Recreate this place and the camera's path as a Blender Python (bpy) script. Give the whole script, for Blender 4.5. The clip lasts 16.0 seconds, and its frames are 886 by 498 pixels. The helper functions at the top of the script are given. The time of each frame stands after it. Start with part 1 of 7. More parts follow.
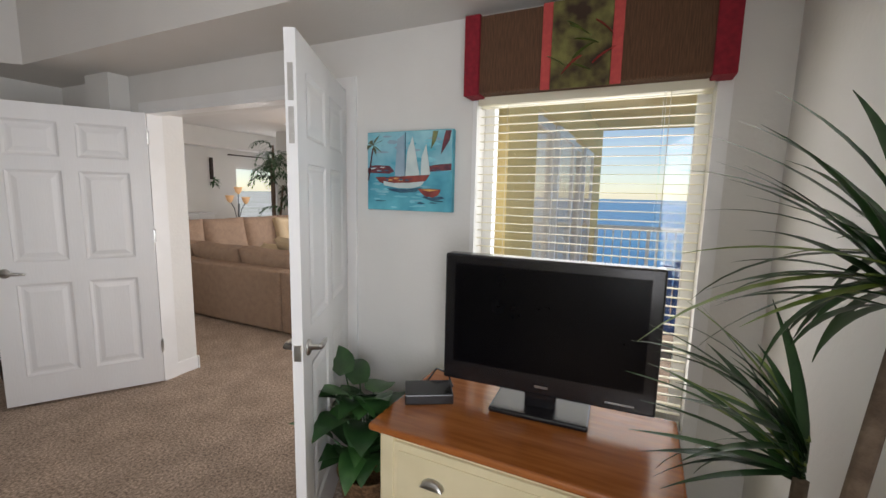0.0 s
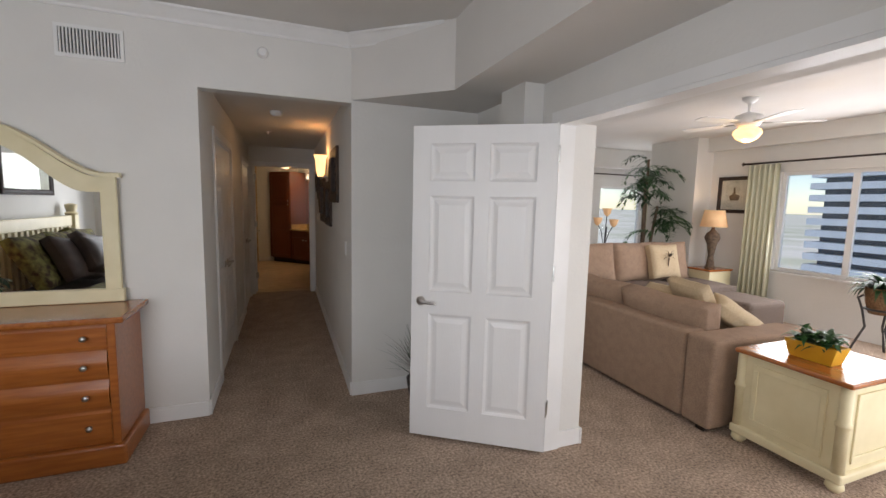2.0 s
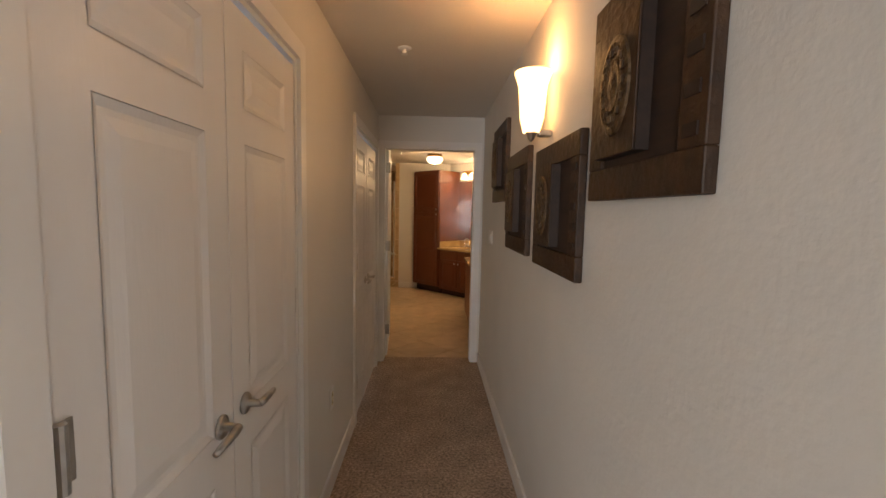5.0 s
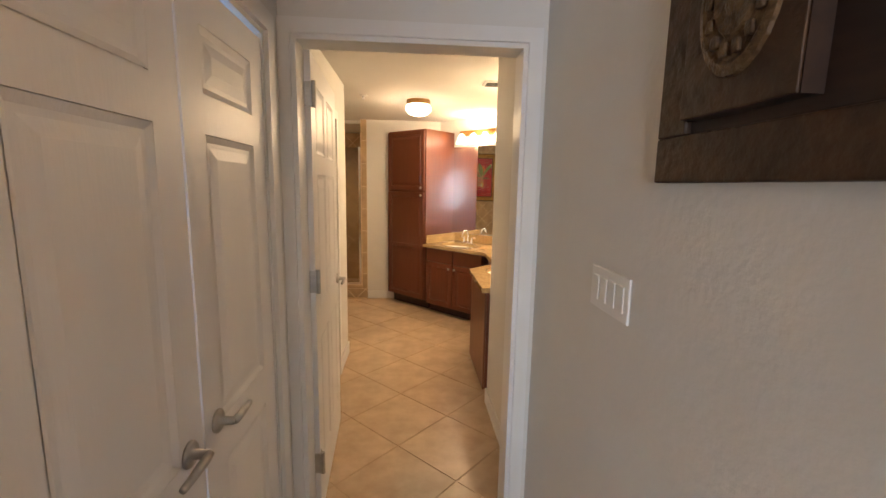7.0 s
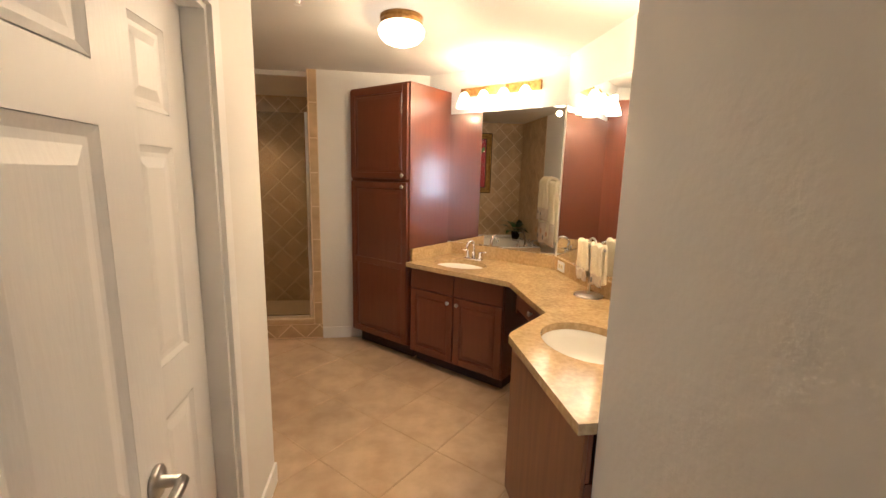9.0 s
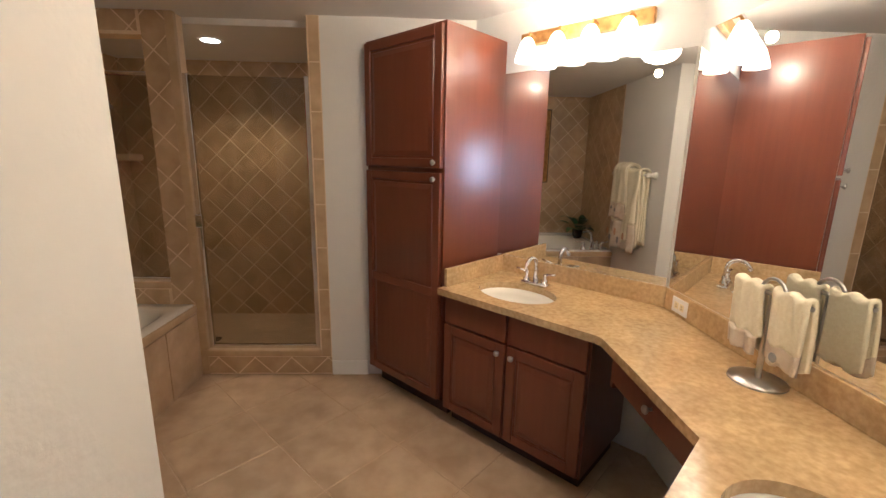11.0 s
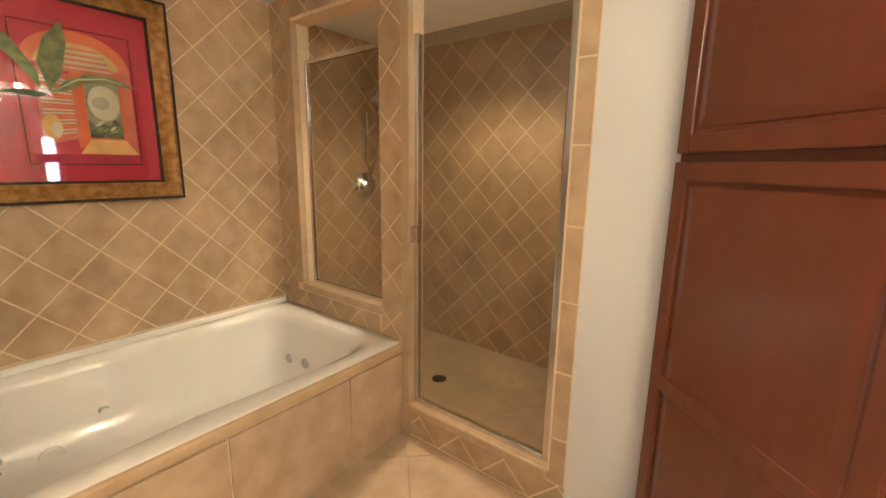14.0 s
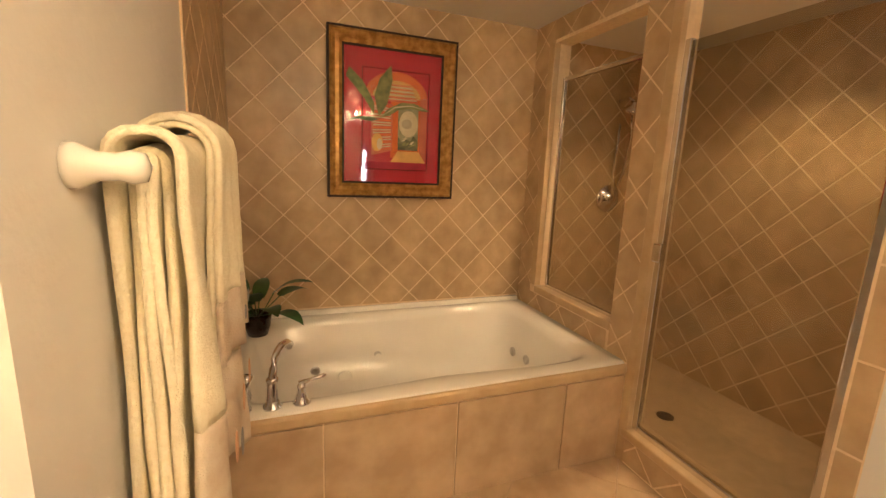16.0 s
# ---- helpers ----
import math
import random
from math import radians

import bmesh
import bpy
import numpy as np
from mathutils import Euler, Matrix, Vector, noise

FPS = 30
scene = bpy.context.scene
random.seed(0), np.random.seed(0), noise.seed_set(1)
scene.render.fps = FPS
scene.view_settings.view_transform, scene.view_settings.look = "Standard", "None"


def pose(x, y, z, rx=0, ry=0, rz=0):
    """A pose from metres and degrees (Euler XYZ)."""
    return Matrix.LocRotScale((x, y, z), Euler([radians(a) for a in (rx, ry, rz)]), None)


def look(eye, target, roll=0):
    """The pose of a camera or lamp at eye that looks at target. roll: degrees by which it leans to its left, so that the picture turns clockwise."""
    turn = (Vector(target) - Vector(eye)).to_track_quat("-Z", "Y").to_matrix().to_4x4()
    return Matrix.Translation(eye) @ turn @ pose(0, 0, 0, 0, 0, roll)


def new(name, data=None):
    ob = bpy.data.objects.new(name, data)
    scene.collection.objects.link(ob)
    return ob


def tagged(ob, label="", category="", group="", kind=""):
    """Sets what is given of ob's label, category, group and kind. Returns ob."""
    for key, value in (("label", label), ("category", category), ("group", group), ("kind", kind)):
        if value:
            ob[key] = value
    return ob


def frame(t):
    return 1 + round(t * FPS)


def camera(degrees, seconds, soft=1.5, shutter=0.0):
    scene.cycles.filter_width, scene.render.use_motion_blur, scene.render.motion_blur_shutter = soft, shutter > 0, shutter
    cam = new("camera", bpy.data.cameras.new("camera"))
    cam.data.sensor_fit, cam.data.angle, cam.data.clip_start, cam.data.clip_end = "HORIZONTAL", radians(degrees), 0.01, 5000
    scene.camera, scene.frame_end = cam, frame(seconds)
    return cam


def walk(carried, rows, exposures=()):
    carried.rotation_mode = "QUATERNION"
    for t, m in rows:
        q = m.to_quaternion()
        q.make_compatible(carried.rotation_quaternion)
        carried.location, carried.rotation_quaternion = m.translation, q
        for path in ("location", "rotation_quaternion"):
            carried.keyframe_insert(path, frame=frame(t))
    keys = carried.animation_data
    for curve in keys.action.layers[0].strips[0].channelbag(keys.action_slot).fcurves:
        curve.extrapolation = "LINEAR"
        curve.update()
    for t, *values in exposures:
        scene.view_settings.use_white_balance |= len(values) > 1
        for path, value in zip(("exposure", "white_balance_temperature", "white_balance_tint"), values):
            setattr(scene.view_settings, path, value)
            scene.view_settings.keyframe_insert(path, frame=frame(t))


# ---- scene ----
import itertools

cam = camera(93.3, 16.0)
PATH = [
    (0, (0.095, -1.621, 1.526), (1.883, -0.767, 1.259), 1.2),
    (0.5, (0.238, -1.457, 1.548), (1.795, -0.23, 1.287), 1.3),
    (1, (0.348, -1.185, 1.548), (1.613, 0.343, 1.291), 1.3),
    (1.5, (0.407, -0.847, 1.569), (1.373, 0.888, 1.327), 1.3),
    (2, (0.461, -0.427, 1.574), (1.165, 1.432, 1.356), 1.3),
    (2.5, (0.461, 0.042, 1.56), (0.96, 1.969, 1.365), 1.4),
    (3, (0.414, 0.565, 1.553), (0.768, 2.526, 1.383), 1.3),
    (3.5, (0.436, 1.143, 1.54), (0.685, 3.121, 1.383), 1.6),
    (4, (0.413, 1.738, 1.526), (0.584, 3.724, 1.368), 1.8),
    (4.5, (0.419, 2.329, 1.513), (0.522, 4.319, 1.345), 1.6),
    (5, (0.448, 2.945, 1.516), (0.505, 4.936, 1.336), 1.2),
    (7.5, (0.407, 5.923, 1.582), (0.632, 7.884, 1.261), 1.2),
    (8, (0.363, 6.429, 1.552), (0.658, 8.379, 1.22), 1.4),
    (10.5, (0.446, 8.028, 1.564), (0.661, 9.976, 1.167), 1.1),
    (11, (0.494, 8.269, 1.562), (0.575, 10.224, 1.144), 1.1),
    (11.5, (0.484, 8.535, 1.527), (0.377, 10.489, 1.115), 1.2),
    (12, (0.475, 8.755, 1.521), (0.155, 10.684, 1.102), 1.0),
    (12.5, (0.501, 8.965, 1.486), (-0.045, 10.847, 1.085), 1.2),
    (13, (0.477, 9.128, 1.482), (-0.285, 10.933, 1.078), 1.4),
    (13.5, (0.398, 9.382, 1.489), (-0.585, 11.073, 1.071), 0.8),
    (14, (0.344, 9.589, 1.473), (-0.86, 11.136, 1.078), 0.8),
    (14.5, (0.342, 9.664, 1.46), (-1.047, 11.054, 1.082), 1.2),
    (15, (0.342, 9.647, 1.469), (-1.207, 10.855, 1.092), 1.8),
    (15.5, (0.372, 9.584, 1.472), (-1.331, 10.562, 1.096), 2.1),
    (16, (0.413, 9.506, 1.467), (-1.425, 10.203, 1.094), 2.5),
]
walk(cam, [(t, look(eye, at, lean)) for t, eye, at, lean in PATH],
     [(0, -0.75, 6900, 15), (1.5, -0.7, 6800, 15), (2.5, -0.5, 6700, 15), (3.5, -0.2, 6700, 15), (5.0, 0.6, 7300, 16), (7.5, 1.6, 5900, 12), (8.2, 1.6, 5700, 12),
      (10.5, 1.1, 5100, 12), (12.0, 1.65, 4600, 10), (13.5, 2.15, 4800, 4), (14.5, 2.35, 5300, 4), (15.5, 2.2, 5700, 5), (16.0, 2.0, 6400, 12)])

# ---- world, sun, large lights ----
world = bpy.data.worlds.new("sky")
scene.world = world
world.use_nodes = True
wn = world.node_tree
sky = wn.nodes.new("ShaderNodeTexSky")
sky.sky_type, sky.sun_disc = "NISHITA", False
sky.dust_density, sky.air_density = 0.2, 0.8
sky.sun_elevation, sky.sun_rotation = radians(68), radians(220)
wn.links.new(sky.outputs[0], wn.nodes["Background"].inputs[0])
wn.nodes["Background"].inputs[1].default_value = 0.25


def lamp(name, kind, m, power, color=(1, 1, 1), **more):
    d = bpy.data.lights.new(name, kind)
    d.energy, d.color = power, color
    for k, v in more.items():
        if k == "size": d.size = v
        if k == "size_y": d.shape, d.size_y = "RECTANGLE", v
        if k == "angle": d.angle = v
        if k == "radius": d.shadow_soft_size = v
        if k == "spot": d.spot_size, d.spot_blend = v, 0.6
    ob = new(name, d)
    ob.matrix_world = m
    return ob


WARM = (1.0, 0.69, 0.37)
lamp("sun", "SUN", look((-5, -6, 30), (0, 0, 10)), 4.5, (1, 0.95, 0.88), angle=radians(0.5))
lamp("bedroom_window_light", "AREA", look((2.12, -1.35, 1.35), (0, -1.0, 1.2)), 16, (0.92, 0.96, 1), size=0.9, size_y=1.3)
lamp("bedroom_south_window_light", "AREA", look((-0.9, -2.0, 1.4), (0.1, 3, 1.2)), 100, (0.9, 0.95, 1), size=1.8, size_y=1.5)
lamp("living_east_window_light", "AREA", look((7.04, 2.2, 1.45), (3, 2.0, 1.0)), 120, (0.95, 0.97, 1), size=2.6, size_y=1.4)
lamp("living_south_door_light", "AREA", look((4.6, -0.72, 1.1), (4.4, 3, 1.0)), 100, (0.95, 0.97, 1), size=3.2, size_y=1.9)
lamp("living_north_window_light", "AREA", look((7.2, 6.52, 1.4), (5.5, 3, 1.0)), 30, (0.95, 0.97, 1), size=1.1, size_y=1.3)
lamp("vanity_light_a", "POINT", pose(1.21, 10.43, 2.18), 10, WARM, radius=0.025)
lamp("vanity_light_b", "POINT", pose(1.42, 8.95, 2.2), 10, WARM, radius=0.025)
lamp("flush_light", "POINT", pose(0.48, 9.75, 2.2), 4, WARM, radius=0.025)
lamp("shower_light", "SPOT", look((-1.08, 11.6, 2.36), (-1.08, 11.6, 0)), 20, WARM, radius=0.03, spot=radians(130))
lamp("sconce_light", "POINT", pose(0.83, 4.73, 2.14), 2.6, (1.0, 0.55, 0.22), radius=0.025)
lamp("fan_light", "POINT", pose(4.95, 2.62, 2.2), 10, WARM, radius=0.025)
lamp("bedside_light", "POINT", pose(-2.05, 1.2, 1.02), 9, WARM, radius=0.025)
lamp("table_lamp_light", "POINT", pose(6.75, 4.2, 1.45), 6, WARM, radius=0.025)


# ---- materials ----
def material(name, a, b=None, rough=0.6, metal=0.0, scale=8.0, bump=0.0, bscale=60.0, stretch=(1, 1, 1), emit=0.0,
             spec=0.5, detail=4.0, coat=0.0, randomise=0.0, trans=0.0, patch=0.0, pscale=0.0):
    m = bpy.data.materials.new(name)
    m.use_nodes = True
    t = m.node_tree
    p = t.nodes["Principled BSDF"]
    L = t.links.new
    p.inputs["Roughness"].default_value, p.inputs["Metallic"].default_value = rough, metal
    p.inputs["Specular IOR Level"].default_value = spec
    p.inputs["Coat Weight"].default_value, p.inputs["Coat Roughness"].default_value = coat, 0.12
    p.inputs["Transmission Weight"].default_value = trans
    b = b or tuple(c * 0.85 for c in a)
    co = t.nodes.new("ShaderNodeTexCoord")
    mp = t.nodes.new("ShaderNodeMapping")
    mp.inputs["Scale"].default_value = stretch
    L(co.outputs["Object"], mp.inputs[0])
    n1 = t.nodes.new("ShaderNodeTexNoise")
    n1.inputs["Scale"].default_value, n1.inputs["Detail"].default_value = scale, detail
    L(mp.outputs[0], n1.inputs[0])
    r = t.nodes.new("ShaderNodeValToRGB")
    r.color_ramp.elements[0].position, r.color_ramp.elements[1].position = 0.35, 0.68
    r.color_ramp.elements[0].color, r.color_ramp.elements[1].color = (*b, 1), (*a, 1)
    L(n1.outputs[0], r.inputs[0])
    out = r.outputs[0]
    if patch:
        n3 = t.nodes.new("ShaderNodeTexNoise")
        n3.inputs["Scale"].default_value = pscale or scale * 0.12
        L(mp.outputs[0], n3.inputs[0])
        v = t.nodes.new("ShaderNodeMapRange")
        v.inputs[1].default_value, v.inputs[2].default_value, v.inputs[3].default_value, v.inputs[4].default_value = 0.35, 0.65, 1 - patch, 1 + patch
        L(n3.outputs[0], v.inputs[0])
        h = t.nodes.new("ShaderNodeHueSaturation")
        L(v.outputs[0], h.inputs["Value"])
        L(out, h.inputs["Color"])
        out = h.outputs[0]
    if randomise:
        oi = t.nodes.new("ShaderNodeObjectInfo")
        ad = t.nodes.new("ShaderNodeVectorMath")
        L(co.outputs["Object"], ad.inputs[0])
        L(oi.outputs["Location"], ad.inputs[1])
        L(ad.outputs[0], mp.inputs[0])
        v = t.nodes.new("ShaderNodeMapRange")
        v.inputs[3].default_value, v.inputs[4].default_value = 1 - randomise, 1 + randomise
        L(oi.outputs["Random"], v.inputs[0])
        h = t.nodes.new("ShaderNodeHueSaturation")
        L(v.outputs[0], h.inputs["Value"])
        L(out, h.inputs["Color"])
        out = h.outputs[0]
    L(out, p.inputs["Base Color"])
    if emit:
        L(out, p.inputs["Emission Color"])
        p.inputs["Emission Strength"].default_value = emit
    if bump:
        n2 = t.nodes.new("ShaderNodeTexNoise")
        n2.inputs["Scale"].default_value, n2.inputs["Detail"].default_value = bscale, 5
        L(mp.outputs[0], n2.inputs[0])
        bu = t.nodes.new("ShaderNodeBump")
        bu.inputs["Strength"].default_value, bu.inputs["Distance"].default_value = bump, 0.01
        L(n2.outputs[0], bu.inputs["Height"])
        L(bu.outputs[0], p.inputs["Normal"])
    return m


def glass_material(name, color=(1, 1, 1), gloss=0.03):
    m = bpy.data.materials.new(name)
    m.use_nodes = True
    t = m.node_tree
    t.nodes.remove(t.nodes["Principled BSDF"])
    tr, gl, mix = t.nodes.new("ShaderNodeBsdfTransparent"), t.nodes.new("ShaderNodeBsdfGlossy"), t.nodes.new("ShaderNodeMixShader")
    tr.inputs[0].default_value = (*color, 1)
    gl.inputs["Roughness"].default_value = 0.02
    lw = t.nodes.new("ShaderNodeLayerWeight")
    lw.inputs[0].default_value = 0.5
    pw = t.nodes.new("ShaderNodeMath")
    pw.operation = "POWER"
    pw.inputs[1].default_value = 4.0
    ma = t.nodes.new("ShaderNodeMath")
    ma.operation = "MULTIPLY_ADD"
    ma.inputs[1].default_value, ma.inputs[2].default_value = 0.5, gloss
    t.links.new(lw.outputs["Facing"], pw.inputs[0])
    t.links.new(pw.outputs[0], ma.inputs[0])
    t.links.new(ma.outputs[0], mix.inputs[0])
    t.links.new(tr.outputs[0], mix.inputs[1])
    t.links.new(gl.outputs[0], mix.inputs[2])
    t.links.new(mix.outputs[0], t.nodes["Material Output"].inputs[0])
    return m


WALL = material("wall_paint", (0.74, 0.73, 0.70), (0.71, 0.70, 0.67), 0.75, bump=0.16, bscale=45, scale=3)
CEIL = material("ceiling_paint", (0.72, 0.70, 0.67), (0.69, 0.67, 0.64), 0.9, bump=0.2, bscale=80, scale=2)
TRIM = material("white_trim", (0.82, 0.82, 0.81), (0.78, 0.78, 0.77), 0.35, scale=5)
DOORW = material("white_door_paint", (0.82, 0.82, 0.82), (0.79, 0.79, 0.79), 0.38, scale=6, bump=0.08, bscale=120, stretch=(1, 1, 0.15))
CARPET = material("carpet", (0.6, 0.465, 0.365), (0.25, 0.19, 0.15), 0.98, scale=66, bump=1.0, bscale=90, spec=0.1, patch=0.1, detail=9, pscale=5.0)
CHROME = material("chrome", (0.8, 0.8, 0.82), (0.75, 0.75, 0.77), 0.1, 1.0)
NICKEL = material("brushed_nickel", (0.55, 0.54, 0.52), (0.45, 0.44, 0.42), 0.3, 1.0, scale=30)
PINE = material("honey_pine", (0.42, 0.135, 0.028), (0.3, 0.085, 0.016), 0.28, scale=7, stretch=(0.6, 6, 6), bump=0.05, coat=0.3)
PINETOP = material("orange_pine_top", (0.42, 0.14, 0.032), (0.29, 0.085, 0.018), 0.24, scale=6, stretch=(7, 0.6, 7), coat=0.4)
CREAM = material("cream_paint", (0.78, 0.70, 0.47), (0.72, 0.64, 0.41), 0.45, scale=6)
CHERRY = material("cherry_wood", (0.15, 0.04, 0.017), (0.132, 0.034, 0.0145), 0.3, scale=5, stretch=(7, 7, 0.5), coat=0.35, bump=0.03)
# cherry darkened to near black: shade under the cabinets put into the colour
CHERRYSHADOW = material("cherry_toe_kick_shadow", (0.03, 0.008, 0.004), None, 0.6)
STONE = material("beige_granite", (0.56, 0.4, 0.2), (0.42, 0.285, 0.13), 0.15, scale=48, detail=6, patch=0.1, coat=0.3)
TILE = material("beige_tile", (0.55, 0.4, 0.235), (0.44, 0.31, 0.175), 0.38, scale=9, bump=0.08, bscale=30, randomise=0.05, patch=0.12, pscale=3)
GROUT = material("pale_grout", (0.79, 0.64, 0.43), (0.71, 0.56, 0.37), 0.9, scale=40, bump=0.2, bscale=200)
FLOORT = material("floor_tile", (0.55, 0.41, 0.27), (0.42, 0.3, 0.185), 0.3, scale=7, detail=7, bump=0.05, bscale=14, randomise=0.05, patch=0.14)
FGROUT = material("floor_grout", (0.5, 0.375, 0.25), None, 0.9, scale=40)
PORCELAIN = material("white_porcelain", (0.82, 0.8, 0.74), (0.8, 0.78, 0.72), 0.12, coat=0.5)
SOFA = material("taupe_sofa_fabric", (0.36, 0.255, 0.185), (0.29, 0.2, 0.145), 0.95, scale=120, bump=0.4, bscale=220, spec=0.15, patch=0.06)
SOFADK = material("grey_brown_throw", (0.2, 0.16, 0.14), (0.15, 0.12, 0.1), 0.95, scale=60, bump=0.3, spec=0.1)
PILLOW = material("beige_pillow", (0.55, 0.44, 0.3), (0.48, 0.38, 0.25), 0.95, scale=60, bump=0.3, bscale=200, spec=0.1)
BLACK = material("black_plastic", (0.012, 0.012, 0.014), (0.01, 0.01, 0.012), 0.22, scale=10)
SCREEN = material("tv_screen", (0.003, 0.003, 0.004), None, 0.25, spec=0.12)
LEAF = material("green_leaf", (0.05, 0.14, 0.035), (0.02, 0.075, 0.018), 0.4, scale=14)
LEAFDK = material("dark_leaf", (0.03, 0.085, 0.025), (0.012, 0.045, 0.012), 0.4, scale=14)
LEAFYEL = material("yellow_green_leaf", (0.22, 0.3, 0.05), (0.1, 0.18, 0.03), 0.45, scale=14)
BARK = material("bark", (0.18, 0.13, 0.09), (0.09, 0.06, 0.04), 0.9, scale=30, bump=0.6)
WICKER = material("wicker", (0.24, 0.13, 0.06), (0.1, 0.05, 0.02), 0.8, scale=60, bump=0.8, bscale=90)
YELLOWPOT = material("yellow_pot", (0.7, 0.38, 0.02), (0.62, 0.32, 0.02), 0.4)
BROWNPOT = material("brown_glazed_pot", (0.035, 0.016, 0.01), (0.02, 0.01, 0.006), 0.2)
GOLD = material("gilt_wood", (0.52, 0.3, 0.09), (0.28, 0.14, 0.035), 0.35, 0.5, scale=25, bump=0.2, bscale=60)
DARKWOOD = material("dark_wood", (0.03, 0.014, 0.008), (0.015, 0.007, 0.004), 0.6, scale=8, stretch=(1, 6, 6))
BRONZE = material("bronze_leaf", (0.052, 0.021, 0.006), (0.022, 0.009, 0.003), 0.55, 0.0, scale=18, bump=0.5, bscale=40)
MEDAL = material("worn_gold_carving", (0.13, 0.075, 0.028), (0.04, 0.02, 0.008), 0.5, 0.2, scale=40, bump=0.8, bscale=70)
TOWEL = material("cream_towel", (0.86, 0.8, 0.62), (0.8, 0.73, 0.54), 0.98, scale=90, bump=0.45, bscale=260, spec=0.05)
TOWELP = material("printed_towel_border", (0.7, 0.63, 0.52), (0.62, 0.5, 0.38), 0.98, scale=14, bump=0.6, bscale=260, spec=0.05)
SHELLG = material("grey_shell_print", (0.24, 0.24, 0.24), (0.3, 0.28, 0.26), 0.95, scale=40)
SHELLO = material("peach_shell_print", (0.62, 0.36, 0.22), (0.5, 0.28, 0.16), 0.95, scale=30)
GLASS = glass_material("clear_glass", (0.96, 0.97, 0.96))
SMOKE = glass_material("tinted_shower_glass", (0.8, 0.78, 0.73))
MIRROR = material("mirror_silver", (0.86, 0.87, 0.86), (0.86, 0.87, 0.86), 0.0, 1.0)
SHADE = material("lit_glass_shade", (1.0, 0.82, 0.58), (1.0, 0.78, 0.52), 0.4, emit=2.6)
AMBER = material("lit_amber_shade", (1.0, 0.5, 0.12), (1.0, 0.66, 0.25), 0.5, emit=1.6, scale=14)
SCONCEM = material("lit_sconce_glass", (1.0, 0.62, 0.28), (1.0, 0.54, 0.2), 0.4, emit=3.2)
SPOTM = material("lit_bulb", (1.0, 0.9, 0.7), (1.0, 0.9, 0.7), 0.4, emit=12.0)
LAMPSHADE = material("linen_lampshade", (0.75, 0.48, 0.26), (0.68, 0.42, 0.22), 0.9, emit=0.35)
BLIND = material("blind_slat", (0.82, 0.78, 0.62), (0.78, 0.74, 0.58), 0.45)
CURTAIN = material("sheer_curtain", (0.68, 0.68, 0.52), (0.6, 0.6, 0.45), 0.9, scale=20, stretch=(4, 4, 0.2))
VALANCE = material("brown_woven_valance", (0.17, 0.085, 0.045), (0.1, 0.05, 0.028), 0.95, scale=40, stretch=(6, 6, 0.4), bump=0.6, bscale=160)
REDF = material("red_fabric", (0.27, 0.012, 0.025), (0.2, 0.008, 0.018), 0.9, scale=50, bump=0.3, bscale=200)
CORAL = material("coral_ribbon", (0.55, 0.08, 0.07), (0.47, 0.06, 0.06), 0.8, scale=50)
FLORAL = material("floral_fabric", (0.2, 0.19, 0.06), (0.045, 0.025, 0.015), 0.9, scale=15, detail=2, bump=0.3, bscale=150)
DUVETDK = material("dark_brown_satin", (0.055, 0.033, 0.026), (0.03, 0.018, 0.014), 0.6, scale=8)
YELLOWW = material("yellow_stucco", (0.85, 0.66, 0.3), (0.8, 0.6, 0.26), 0.85, scale=10, bump=0.4)
CONCRETE = material("pale_concrete", (0.82, 0.79, 0.73), (0.74, 0.71, 0.66), 0.9, scale=6, bump=0.2)
SEA = material("sea_water", (0.03, 0.27, 0.52), (0.02, 0.2, 0.44), 0.35, scale=0.02, stretch=(1, 4, 1))
LAND = material("distant_land", (0.4, 0.43, 0.33), (0.62, 0.62, 0.6), 0.9, scale=0.02, detail=10)
BLUECH = material("blue_painted_plastic", (0.03, 0.07, 0.2), (0.025, 0.06, 0.17), 0.5)
TOWERM = material("white_concrete", (0.75, 0.75, 0.75), (0.68, 0.68, 0.68), 0.8, scale=1)
TOWERG = material("blue_window_band", (0.12, 0.15, 0.2), (0.08, 0.1, 0.14), 0.2, scale=1)
METALDK = material("dark_grille", (0.05, 0.05, 0.05), None, 0.6)


# ---- helpers ----
def box(bm, x0, y0, z0, x1, y1, z1, bev=0.0, seg=2):
    r = bmesh.ops.create_cube(bm, size=1.0, matrix=Matrix.Translation(((x0 + x1) / 2, (y0 + y1) / 2, (z0 + z1) / 2)) @ Matrix.Diagonal((abs(x1 - x0), abs(y1 - y0), abs(z1 - z0), 1)))
    if bev:
        es = list({e for v in r["verts"] for e in v.link_edges})
        bmesh.ops.bevel(bm, geom=es, offset=bev, segments=seg, affect="EDGES", profile=0.5)
    return bm


def bbox(*a, **k):
    return box(bmesh.new(), *a, **k)


def prism(bm, pts, z0, z1, bev=0.0):
    """A plan outline (counter-clockwise) raised from z0 to z1."""
    lo = [bm.verts.new((x, y, z0)) for x, y in pts]
    hi = [bm.verts.new((x, y, z1)) for x, y in pts]
    n = len(pts)
    fs = [bm.faces.new(lo[::-1]), bm.faces.new(hi)] + [bm.faces.new((lo[i], lo[(i + 1) % n], hi[(i + 1) % n], hi[i])) for i in range(n)]
    if bev:
        bmesh.ops.bevel(bm, geom=list(fs[1].edges), offset=bev, segments=2, affect="EDGES", profile=0.5)
    return bm


